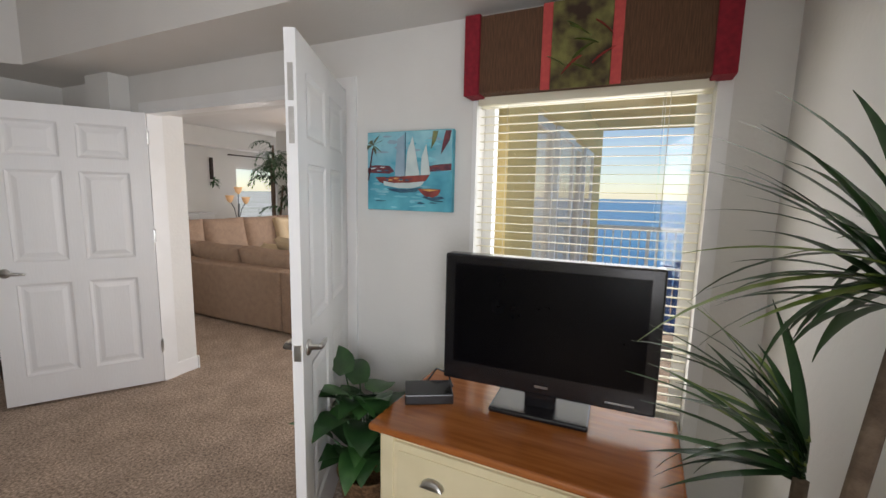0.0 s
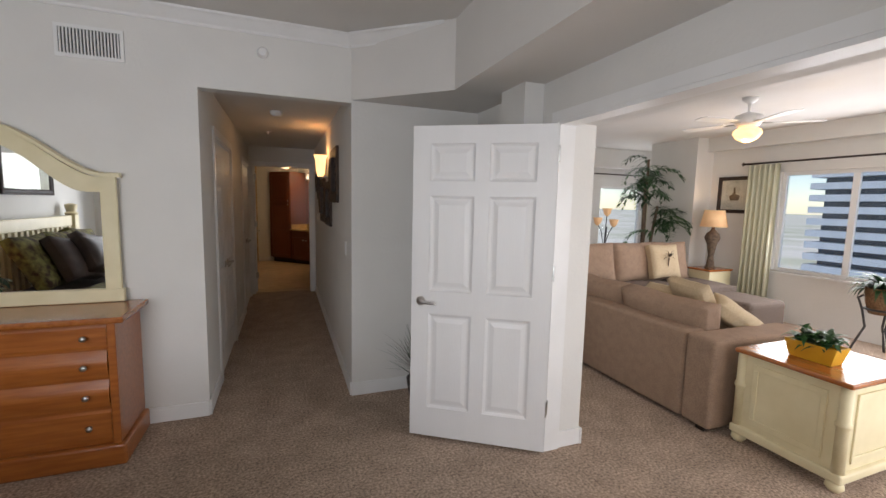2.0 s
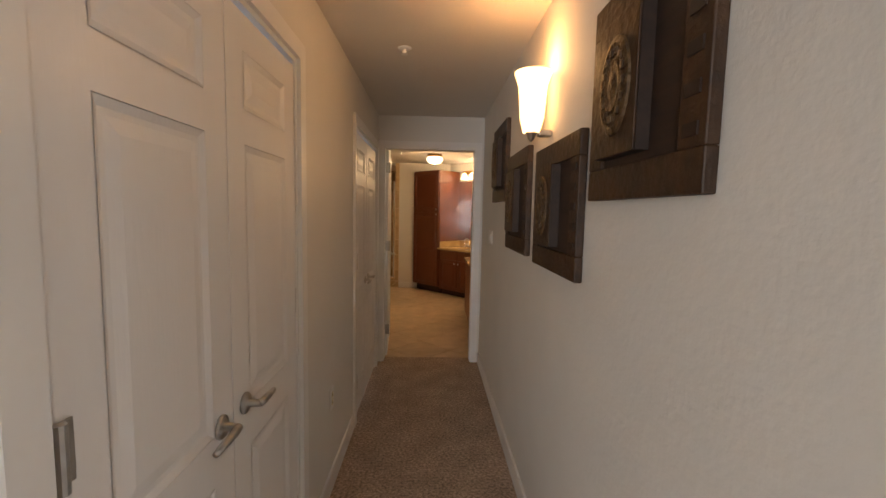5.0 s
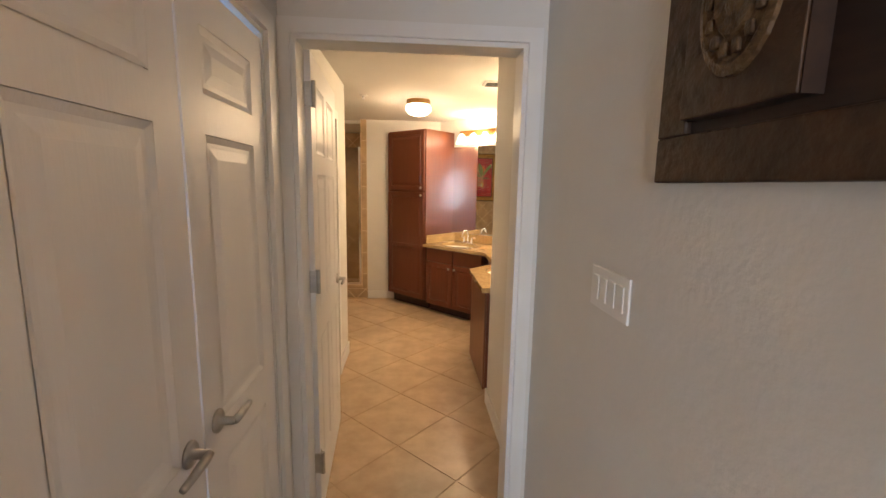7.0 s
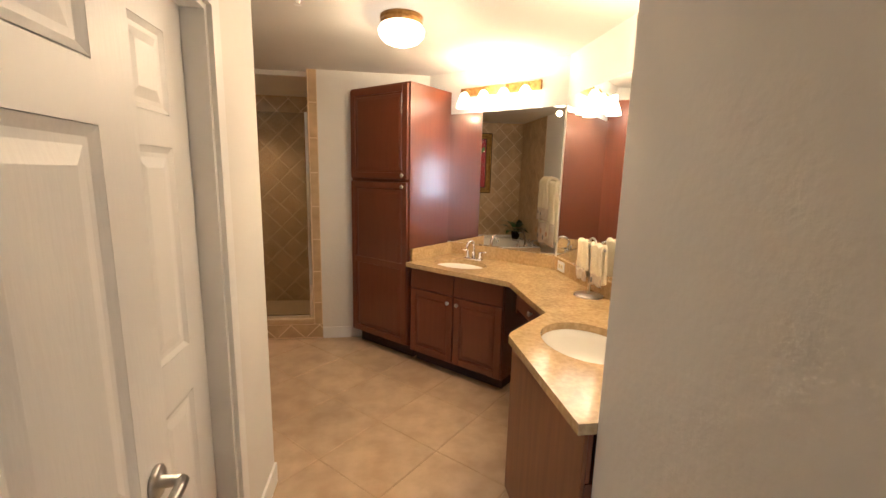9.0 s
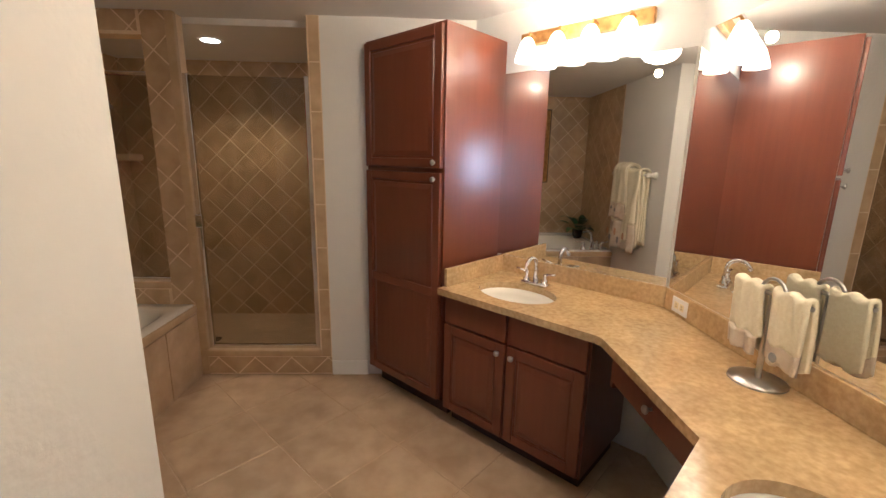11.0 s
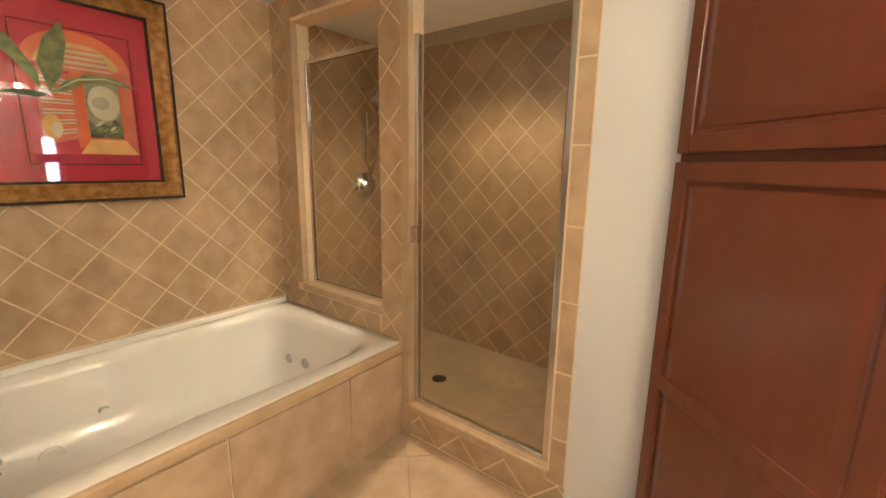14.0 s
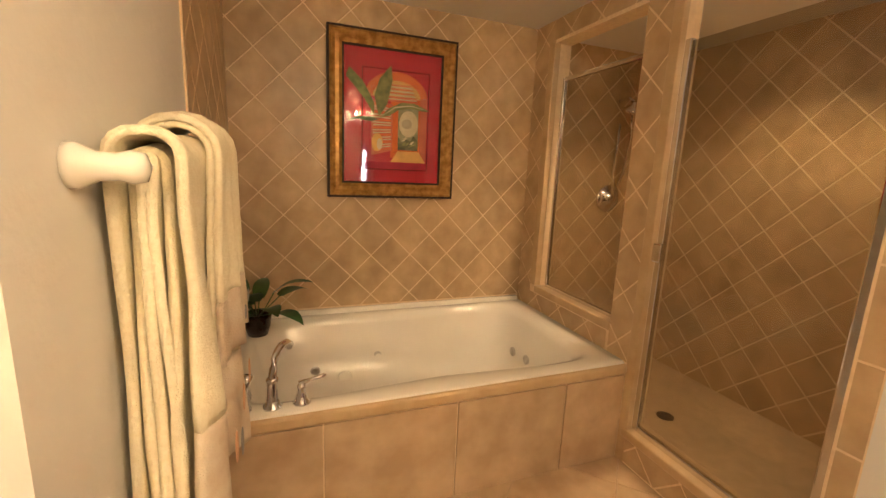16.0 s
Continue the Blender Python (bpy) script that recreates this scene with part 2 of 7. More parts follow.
def lathe(bm, prof, x=0, y=0, z=0, n=20, m=None):
    """Turned shape: profile of (radius, height)."""
    rings = []
    for r, h in prof:
        rings.append([bm.verts.new((x + r * math.cos(2 * math.pi * i / n), y + r * math.sin(2 * math.pi * i / n), z + h)) for i in range(n)])
    for a, b in zip(rings, rings[1:]):
        for i in range(n):
            bm.faces.new((a[i], a[(i + 1) % n], b[(i + 1) % n], b[i]))
    if prof[0][0] > 0.001: bm.faces.new(rings[0][::-1])
    if prof[-1][0] > 0.001: bm.faces.new(rings[-1])
    if m:
        bmesh.ops.transform(bm, matrix=m, verts=[v for r in rings for v in r])
    return bm


def tube(bm, pts, r, n=8):
    """A round bar along points; r is a number or one per point."""
    pts = [Vector(p) for p in pts]
    rings = []
    for i, p in enumerate(pts):
        d = (pts[min(i + 1, len(pts) - 1)] - pts[max(i - 1, 0)]).normalized()
        up = Vector((0, 0, 1)) if abs(d.z) < 0.95 else Vector((0, 1, 0))
        u = d.cross(up).normalized()
        w = u.cross(d).normalized()
        rad = r[i] if isinstance(r, (list, tuple)) else r
        rings.append([bm.verts.new(p + (u * math.cos(2 * math.pi * k / n) + w * math.sin(2 * math.pi * k / n)) * rad) for k in range(n)])
    for a, b in zip(rings, rings[1:]):
        for i in range(n):
            bm.faces.new((a[i], a[(i + 1) % n], b[(i + 1) % n], b[i]))
    bm.faces.new(rings[0][::-1])
    bm.faces.new(rings[-1])
    return bm


def arc(c, r, a0, a1, n, plane="xz"):
    out = []
    for i in range(n + 1):
        a = radians(a0 + (a1 - a0) * i / n)
        u, w = r * math.cos(a), r * math.sin(a)
        out.append((c[0] + u, c[1], c[2] + w) if plane == "xz" else (c[0], c[1] + u, c[2] + w) if plane == "yz" else (c[0] + u, c[1] + w, c[2]))
    return out


def blade(bm, base, yaw, rise, length, width, droop, n=7, cup=0.15):
    """A leaf: starts at base, leans out towards yaw with the given rise, droops along its length."""
    p = Vector(base)
    ang = rise
    side = Vector((-math.sin(yaw), math.cos(yaw), 0))
    prev = None
    for i in range(n + 1):
        f = i / n
        w = width * math.sin(math.pi * min(1, 0.12 + 0.88 * f) ** 0.8) * 0.5 + 0.0008
        d = Vector((math.cos(yaw) * math.cos(ang), math.sin(yaw) * math.cos(ang), math.sin(ang)))
        nrm = side.cross(d)
        row = [bm.verts.new(p + side * w - nrm * w * cup), bm.verts.new(p), bm.verts.new(p - side * w - nrm * w * cup)]
        if prev:
            bm.faces.new((prev[0], prev[1], row[1], row[0]))
            bm.faces.new((prev[1], prev[2], row[2], row[1]))
        prev = row
        p = p + d * length / n
        ang -= droop / n
    return bm


def cushion(bm, m, sx, sy, sz, seg=8, puff=0.5):
    """A soft pillow shape of the given size, at the pose m."""
    bm2 = bmesh.new()
    bmesh.ops.create_cube(bm2, size=1.0)
    bmesh.ops.subdivide_edges(bm2, edges=bm2.edges[:], cuts=seg - 1, use_grid_fill=True)
    for v in bm2.verts:
        x, y, z = v.co * 2
        edge = (1 - abs(x) ** 4) * (1 - abs(y) ** 4)
        k = (1 - puff) + puff * max(edge, 0) ** 0.5
        pin = 1 - 0.06 * (1 - abs(x)) * abs(y) - 0.06 * (1 - abs(y)) * abs(x)
        q = Vector((x * pin * sx / 2, y * pin * sy / 2, z * k * sz / 2))
        q += q.normalized() * 0.012 * noise.noise(q * 9 + m.translation)
        v.co = q
    bmesh.ops.transform(bm2, matrix=m, verts=bm2.verts)
    me = bpy.data.meshes.new("tmp")
    bm2.to_mesh(me)
    bm2.free()
    bm.from_mesh(me)
    bpy.data.meshes.remove(me)
    return bm


def obj(name, bm, mat, smooth=False):
    bmesh.ops.recalc_face_normals(bm, faces=bm.faces)
    me = bpy.data.meshes.new(name)
    bm.to_mesh(me)
    bm.free()
    me.materials.append(mat)
    if smooth:
        for f in me.polygons: f.use_smooth = True
    return new(name, me)


def part(name, bm, mat, parent, label="", smooth=False):
    ob = obj(name, bm, mat, smooth)
    ob.parent = parent
    if label: ob["label"] = label
    return ob


def thing(name, label, category, m=None, group=""):
    e = new(name)
    e.empty_display_size = 0.1
    if m: e.matrix_world = m
    return tagged(e, label, category, group)


def shell(name, bm, mat, label, category):
    return tagged(obj(name, bm, mat), label, category, kind="structure")


def clip(poly, u0, v0, u1, v1):
    for ax, lim, sgn in ((0, u0, 1), (0, u1, -1), (1, v0, 1), (1, v1, -1)):
        out = []
        for i, p in enumerate(poly):
            q = poly[(i + 1) % len(poly)]
            a, b = (p[ax] - lim) * sgn, (q[ax] - lim) * sgn
            if a >= 0: out.append(p)
            if a * b < 0:
                k = a / (a - b)
                out.append((p[0] + (q[0] - p[0]) * k, p[1] + (q[1] - p[1]) * k))
        poly = out
        if len(poly) < 3: return []
    return poly


def tiles(parent, o, u, v, rects, size, turn, mat, gap=0.008, thick=0.002, off=(0, 0)):
    """Tiles as pieces on the plane o + a*u + b*v, over the rects (u0, v0, u1, v1), standing proud of it."""
    o, u, v = Vector(o), Vector(u), Vector(v)
    n = u.cross(v).normalized()
    c, s = math.cos(radians(turn)), math.sin(radians(turn))
    h = (size - gap) / 2
    for u0, v0, u1, v1 in rects:
        R = int(max(u1 - u0, v1 - v0) * 1.5 / size) + 2
        cu, cv = off
        i0 = int(((u0 + u1) / 2 - cu) / size)
        j0 = int(((v0 + v1) / 2 - cv) / size)
        for i in range(-R * 2, R * 2 + 1):
            for j in range(-R * 2, R * 2 + 1):
                a, b = (i + 0.5) * size, (j + 0.5) * size
                pu, pv = cu + a * c - b * s, cv + a * s + b * c
                if not (u0 - size < pu < u1 + size and v0 - size < pv < v1 + size): continue
                quad = [(pu + x * c - y * s, pv + x * s + y * c) for x, y in ((-h, -h), (h, -h), (h, h), (-h, h))]
                poly = clip(quad, u0, v0, u1, v1)
                if len(poly) < 3: continue
                ctr = o + u * pu + v * pv
                bm = bmesh.new()
                k = len(poly)
                mid = (sum(p[0] for p in poly) / k, sum(p[1] for p in poly) / k)
                lo = [bm.verts.new(o + u * x + v * y - ctr) for x, y in poly]
                hi = [bm.verts.new(o + u * (x + (mid[0] - x) * 0.015) + v * (y + (mid[1] - y) * 0.015) + n * thick - ctr) for x, y in poly]
                try:
                    bm.faces.new(hi)
                    for q in range(k): bm.faces.new((lo[q], lo[(q + 1) % k], hi[(q + 1) % k], hi[q]))
                except ValueError:
                    bm.free()
                    continue
                me = bpy.data.meshes.new("tile")
                bm.to_mesh(me)
                bm.free()
                me.materials.append(mat)
                t = new("tile", me)
                t.location = ctr
                t.parent = parent


# ---- bedroom shell ----
CH, SOF = 2.79, 2.33
HE, TH = 7.06, 7.18
shell("floor_carpet", bbox(-2.5, -2.2, -0.1, 8.3, 7.18, 0), CARPET, "mottled taupe cut-pile carpet floor", "floor")
XL, XR, YN = -0.075, 0.945, 2.875
shell("wall_bedroom_north_west", bbox(-2.5, YN, 0, XL - 0.12, YN + 0.12, CH), WALL, "white painted bedroom wall", "wall")
shell("wall_bedroom_north_header", bbox(XL - 0.12, YN, 2.31, XR + 0.12, YN + 0.12, CH), WALL, "white wall above the hallway opening", "wall")
shell("wall_bedroom_north_east", bbox(XR + 0.12, YN, 0, 2.27, YN + 0.12, CH), WALL, "white painted wall beside the hallway", "wall")
shell("wall_bedroom_west", bbox(-2.5, -2.2, 0, -2.35, YN, CH), WALL, "white bedroom wall behind the bed", "wall")
DY0, DY1, DH = -0.1, 1.70, 2.05
shell("wall_bedroom_east_north", bbox(2.0, DY1 + 0.02, 0, 2.27, YN, CH), WALL, "white wall beside the double doors", "wall")
shell("wall_bedroom_east_header", bbox(2.0, DY0 - 0.02, DH + 0.02, 2.27, DY1 + 0.02, CH), WALL, "white wall above the double doorway", "wall")
WY0, WY1, WZ0, WZ1 = -1.83, -0.88, 0.55, 2.0
bm = bbox(2.0, -0.80, 0, 2.27, DY0 - 0.02, CH)
box(bm, 2.0, WY1, 0, 2.2, -0.80, CH)
box(bm, 2.0, -2.2, 0, 2.2, WY0, CH)
box(bm, 2.0, WY0, 0, 2.2, WY1, WZ0)
box(bm, 2.0, WY0, WZ1, 2.2, WY1, CH)
shell("wall_bedroom_east_window", bm, WALL, "white wall with a window and a seascape painting", "wall")
bm = bbox(-2.5, -2.2, 0, -1.9, -2.06, CH)
box(bm, 0.1, -2.2, 0, 2.0, -2.06, CH)
box(bm, -1.9, -2.2, 0, 0.1, -2.06, 0.6)
box(bm, -1.9, -2.2, 2.15, 0.1, -2.06, CH)
shell("wall_bedroom_south", bm, WALL, "grey-white bedroom wall", "wall")
shell("ceiling_bedroom", bbox(-2.5, -2.2, CH, 2.27, YN + 0.12, CH + 0.1), CEIL, "off-white textured bedroom ceiling", "ceiling")
bm = bmesh.new()
prism(bm, [(0.945, YN), (1.54, 2.27), (1.54, -2.06), (2.0, -2.06), (2.0, YN)], SOF, CH - 0.002)
shell("soffit_bedroom", bm, CEIL, "off-white dropped ceiling soffit with an angled corner", "soffit")
shell("wall_pilaster", bbox(1.86, 1.9, 0, 1.998, 2.2, SOF), WALL, "white wall pilaster behind the open door", "wall")


def crown(name, p, q, inward):
    d = (Vector((*q, 0)) - Vector((*p, 0)))
    nrm = Vector((*inward, 0)).normalized()
    prof = [(0.0, -0.085), (0.012, -0.085), (0.014, -0.07), (0.03, -0.055), (0.05, -0.03), (0.062, -0.018), (0.075, -0.012), (0.08, 0.0), (0.0, 0.0)]
    bm = bmesh.new()
    rows = []
    for base in (p, q):
        rows.append([bm.verts.new((base[0] + nrm.x * a, base[1] + nrm.y * a, CH - 0.003 + b)) for a, b in prof])
    k = len(prof)
    for i in range(k): bm.faces.new((rows[0][i], rows[0][(i + 1) % k], rows[1][(i + 1) % k], rows[1][i]))
    bm.faces.new(rows[0][::-1])
    bm.faces.new(rows[1])
    return shell(name, bm, TRIM, "white moulded crown trim", "crown moulding")


crown("trim_crown_north", (-2.35, YN), (0.93, YN), (0, -1))
crown("trim_crown_angle", (0.945, YN - 0.01), (1.52, 2.38), (-0.65, -0.76))


def baseboard(name, x0, y0, x1, y1, h=0.11, mat=None):
    bm = bbox(min(x0, x1), min(y0, y1), 0.0, max(x0, x1), max(y0, y1), h, bev=0.004)
    return shell(name, bm, mat or TRIM, "white painted baseboard", "baseboard")


T = 0.014
baseboard("baseboard_1", -2.35, YN - T, XL, YN)
baseboard("baseboard_2", XR, YN - T, 2.0, YN)
baseboard("baseboard_3", XL, YN, XL + T, 3.42)
baseboard("baseboard_4", XL, 4.67, XL + T, 5.75)
baseboard("baseboard_5", XR - T, YN, XR, HE - 0.02)
baseboard("baseboard_6", 2.0 - T, -0.80, 2.0, -0.18)
baseboard("baseboard_7", 2.0 + 0.03, DY1 + 0.02 - T, 2.27, DY1 + 0.02)
baseboard("baseboard_8", 2.27, DY1, 2.27 + T, 6.6)

# ---- hall shell ----
HC = 2.42
bm = bbox(XL - 0.12, YN + 0.12, 0, XL, 3.5, HC)
box(bm, XL - 0.12, 4.6, 0, XL, 5.82, HC)
box(bm, XL - 0.12, 6.9, 0, XL, HE, HC)
box(bm, XL - 0.12, 3.5, 2.08, XL, 4.6, HC)
box(bm, XL - 0.12, 5.82, 2.08, XL, 6.9, HC)
shell("wall_hall_west", bm, WALL, "beige-white hallway wall with closet doors", "wall")
shell("wall_hall_east", bbox(XR, YN + 0.12, 0, XR + 0.12, HE, HC), WALL, "textured off-white hallway wall with framed art", "wall")
shell("wall_corner_cap_east", bbox(XR, YN, 0, XR + 0.12, YN + 0.12, 2.31), WALL, "white wall corner of the hallway opening", "wall")
shell("wall_corner_cap_west", bbox(XL - 0.12, YN, 0, XL, YN + 0.12, 2.31), WALL, "white wall corner of the hallway opening", "wall")
BX0, BX1, BH = -0.03, 0.87, 2.125
bm = bbox(XL - 0.12, HE, 0, BX0, HE + 0.12, HC)
box(bm, BX1, HE, 0, XR + 0.12, HE + 0.12, HC)
box(bm, BX0, HE, BH, BX1, HE + 0.12, HC)
shell("wall_hall_end", bm, WALL, "off-white wall around the bathroom doorway", "wall")
shell("ceiling_hall", bbox(XL - 0.12, YN + 0.12, HC, XR + 0.12, HE + 0.12, HC + 0.1), CEIL, "off-white hallway ceiling", "ceiling")

# ---- bathroom shell ----
BC, YB, XW, XE = 2.42, 11.125, -2.23, 1.70
YT = 9.21
shell("floor_bath", bbox(-2.4, TH + 0.003, -0.1, 1.9, 12.5, -0.003), FGROUT, "beige stone tile bathroom floor laid diagonally", "floor")
bath_floor = bpy.data.objects["floor_bath"]
bm = bbox(-0.3, HE + 0.12, 0, -0.17, 7.95, BC)
box(bm, -0.3, 8.72, 0, -0.17, YT, BC)
box(bm, -0.3, 7.95, 2.06, -0.17, 8.72, BC)
shell("wall_bath_west", bm, WALL, "white bathroom entry wall with a door", "wall")
shell("wall_bath_tub_south", bbox(XW, YT - 0.12, 0, -0.3, YT, BC), WALL, "white wall with a towel bar at the tub", "wall")
bm = bbox(0.985, HE + 0.12, 0, 1.12, 8.24, BC)
box(bm, 1.12, 8.1, 0, XE, 8.24, BC)
shell("wall_bath_entry_east", bm, WALL, "beige-lit wall beside the vanity", "wall")
shell("wall_bath_east", bbox(XE, 8.1, 0, XE + 0.12, 10.22, BC), WALL, "white wall behind the vanity mirror", "wall")
bm = prism(bmesh.new(), [(0.797, YB), (XE, 10.222), (XE + 0.12, 10.222), (XE + 0.12, YB)], 0, BC)
shell("wall_bath_angled", bm, WALL, "white angled wall behind the corner vanity", "wall")
shell("wall_bath_white", bbox(-0.185, YB, 0, 0.797, YB + 0.12, BC), WALL, "white wall strip between shower and cabinet", "wall")
west = shell("wall_bath_tub_west", bbox(XW - 0.12, YT - 0.12, 0, XW, 12.4, BC), GROUT, "beige diagonal tile wall above the tub", "wall")
shell("ceiling_bath", bbox(-2.4, HE + 0.12, BC, 1.9, YB + 0.12, BC + 0.1), CEIL, "white bathroom ceiling", "ceiling")
shell("ceiling_shower", bbox(-2.4, YB + 0.12, 2.38, 0.0, 12.5, 2.48), CEIL, "painted shower ceiling with a recessed light", "ceiling")
# shower front wall with an interior window and the door opening
SWX0, SWX1, PX1, SDX1 = -1.97, -1.29, -1.1, -0.265
bm = bbox(XW, YB, 0, SWX0 - 0.04, YB + 0.12, BC)
box(bm, SWX1 + 0.02, YB, 0, PX1 + 0.02, YB + 0.12, BC)
box(bm, SWX0 - 0.04, YB, 0, SWX1 + 0.02, YB + 0.12, 0.69)
box(bm, SWX0 - 0.04, YB, 2.28, SWX1 + 0.02, YB + 0.12, BC)
box(bm, PX1 + 0.02, YB, 0, SDX1, YB + 0.12, 0.19)
box(bm, SDX1, YB, 0, -0.185, YB + 0.12, BC)
front = shell("wall_shower_front", bm, GROUT, "beige tiled shower front with an interior window", "wall")
back = shell("wall_shower_back", bbox(XW, 12.3, 0, 0.0, 12.42, 2.38), GROUT, "beige diagonal tile at the back of the shower", "wall")
side = shell("wall_shower_east", bbox(-0.185, YB + 0.12, 0, -0.06, 12.3, 2.38), GROUT, "beige tile side wall of the shower", "wall")
shell("floor_shower", bbox(XW, YB + 0.12, -0.003, -0.185, 12.3, 0.02), material("shower_pan", (0.5, 0.38, 0.24), (0.42, 0.31, 0.19), 0.5, scale=20, patch=0.1), "beige shower pan floor", "floor")

# ---- living room shell ----
LC = 2.72
LS = -0.80
bm = bbox(2.27, LS - 0.15, 0, 2.9, LS, LC)
box(bm, 6.3, LS - 0.15, 0, 7.25, LS, LC)
box(bm, 2.9, LS - 0.15, 2.1, 6.3, LS, LC)
shell("wall_living_south", bm, YELLOWW, "yellow stucco balcony wall with sliding doors", "wall")
EY0, EY1, EZ0, EZ1 = 0.75, 3.54, 0.71, 2.12
bm = bbox(7.1, LS, 0, 7.25, EY0, LC)
box(bm, 7.1, EY1, 0, 7.25, 4.58, LC)
box(bm, 7.1, EY0, 0, 7.25, EY1, EZ0)
box(bm, 7.1, EY0, EZ1, 7.25, EY1, LC)
shell("wall_living_east", bm, WALL, "white living room wall with a large window", "wall")
shell("wall_living_chase", bbox(6.72, 4.58, 0, 7.25, 5.5, LC), WALL, "white boxed wall corner", "wall")
shell("ledge_living", bbox(6.95, LS, 2.5, 7.1, 4.58, LC), WALL, "white ceiling bulkhead over the window", "bulkhead")
shell("wall_living_recess", bbox(8.15, 5.5, 0, 8.3, 6.75, LC), WALL, "white recess wall", "wall")
shell("wall_living_recess_south", bbox(7.25, 5.38, 0, 8.3, 5.5, LC), WALL, "white recess wall", "wall")
NY = 6.6
NX0, NX1, NZ0, NZ1 = 6.58, 7.72, 0.68, 2.0
bm = bbox(2.27, NY, 0, NX0, NY + 0.15, LC)
box(bm, NX1, NY, 0, 8.15, NY + 0.15, LC)
box(bm, NX0, NY, 0, NX1, NY + 0.15, NZ0)
box(bm, NX0, NY, NZ1, NX1, NY + 0.15, LC)
shell("wall_living_north", bm, WALL, "white living room wall with a small window", "wall")
shell("bulkhead_living_north", bbox(2.27, NY - 0.3, 2.35, 8.15, NY, LC), WALL, "white dropped bulkhead", "bulkhead")
shell("wall_living_west", bbox(2.15, YN + 0.12, 0, 2.27, NY + 0.15, LC), WALL, "white living room wall", "wall")
shell("ceiling_living", bbox(2.27, LS - 0.15, LC, 8.3, NY + 0.15, LC + 0.1), CEIL, "white living room ceiling", "ceiling")


# ---- outdoors ----
def flat(name, pts, z, mat, label, category):
    bm = bmesh.new()
    bm.faces.new([bm.verts.new((x, y, z)) for x, y in pts])
    return shell(name, bm, mat, label, category)


flat("water", [(-4000, -4000), (4000, -4000), (4000, 4000), (-4000, 4000)], -24, SEA, "blue open sea to the horizon", "sea")
flat("ground", [(-4000, 30), (60, 30), (4000, 900), (4000, 4000), (-4000, 4000)], -23.9, LAND, "hazy built-up coastal land", "land")
shell("balcony_floor", bbox(2.2, -4.6, -0.2, 7.6, LS - 0.15, -0.02), CONCRETE, "pale concrete balcony floor", "floor")
shell("balcony_ceiling", bbox(2.2, -2.3, 2.5, 7.0, LS - 0.15, 2.75), YELLOWW, "yellow painted balcony soffit", "ceiling")


def rail():
    th = thing("balcony_railing", "curved white metal balcony railing with pickets", "railing")
    pts = [(6.9, -0.98), (6.95, -1.7), (6.85, -2.4), (6.6, -3.0), (6.1, -3.6), (5.4, -4.1), (4.5, -4.4), (2.4, -4.5)]
    part("top_rail", tube(bmesh.new(), [(x, y, 1.06) for x, y in pts], 0.035), TRIM, th)
    part("bottom_rail", tube(bmesh.new(), [(x, y, 0.1) for x, y in pts], 0.025), TRIM, th)
    for a, b in zip(pts, pts[1:]):
        n = max(1, int(math.dist(a, b) / 0.115))
        for i in range(n):
            x, y = a[0] + (b[0] - a[0]) * i / n, a[1] + (b[1] - a[1]) * i / n
            r = 0.025 if i == 0 else 0.011
            part("post" if i == 0 else "picket", bbox(x - r, y - r, -0.02 if i == 0 else 0.1, x + r, y + r, 1.05), TRIM, th)


rail()


def balcony_chair(x, y, yaw):
    th = thing("balcony_chair", "blue slatted plastic balcony chair facing the sea", "chair", pose(x, y, -0.02, 0, 0, yaw), "chairs on the balcony")
    for i in range(5):
        w = (i - 2) * 0.1
        h = 0.98 - 0.03 * (i - 2) ** 2
        part("back_slat", bbox(w - 0.045, -0.3, 0.3, w + 0.045, -0.27, h, bev=0.012), BLUECH, th)
    part("seat", bbox(-0.26, -0.3, 0.33, 0.26, 0.25, 0.37, bev=0.01), BLUECH, th)
    for sx in (-1, 1):
        part("armrest", bbox(sx * 0.33 - 0.05, -0.32, 0.55, sx * 0.33 + 0.05, 0.3, 0.58, bev=0.01), BLUECH, th)
        for sy in (-0.28, 0.22):
            part("leg", bbox(sx * 0.3 - 0.025, sy - 0.03, 0, sx * 0.3 + 0.025, sy + 0.03, 0.56), BLUECH, th)


balcony_chair(4.6, -1.9, -80)
balcony_chair(4.4, -2.75, -100)


def slider():
    th = thing("sliding_glass_door", "white framed sliding glass balcony door", "door")
    for i in range(4):
        x0 = 2.9 + i * 0.85
        y = LS - 0.1 - (i % 2) * 0.04
        bm = bbox(x0, y, 0, x0 + 0.06, y + 0.035, 2.1)
        box(bm, x0 + 0.79, y, 0, x0 + 0.85, y + 0.035, 2.1)
        box(bm, x0 + 0.06, y, 0, x0 + 0.79, y + 0.035, 0.08)
        box(bm, x0 + 0.06, y, 2.03, x0 + 0.79, y + 0.035, 2.1)
        f = part("frame", bm, TRIM, th)
        g = part("pane", bbox(x0 + 0.06, y + 0.014, 0.08, x0 + 0.79, y + 0.02, 2.03), GLASS, f)
        g.visible_shadow = False


slider()


def tower(x, y, w, d, top, floors):
    th = thing("apartment_building", "distant white apartment tower with banded balconies", "building")
    part("wall", bbox(x, y, -24, x + w, y + d, top), TOWERG, th)
    step = (top + 24) / floors
    for i in range(floors):
        z = -24 + i * step
        part("balcony", bbox(x - 1.2, y - 1.2, z + step * 0.45, x + w + 0.5, y + d + 0.5, z + step), TOWERM, th)


tower(44, 13, 10, 9, 22, 46)


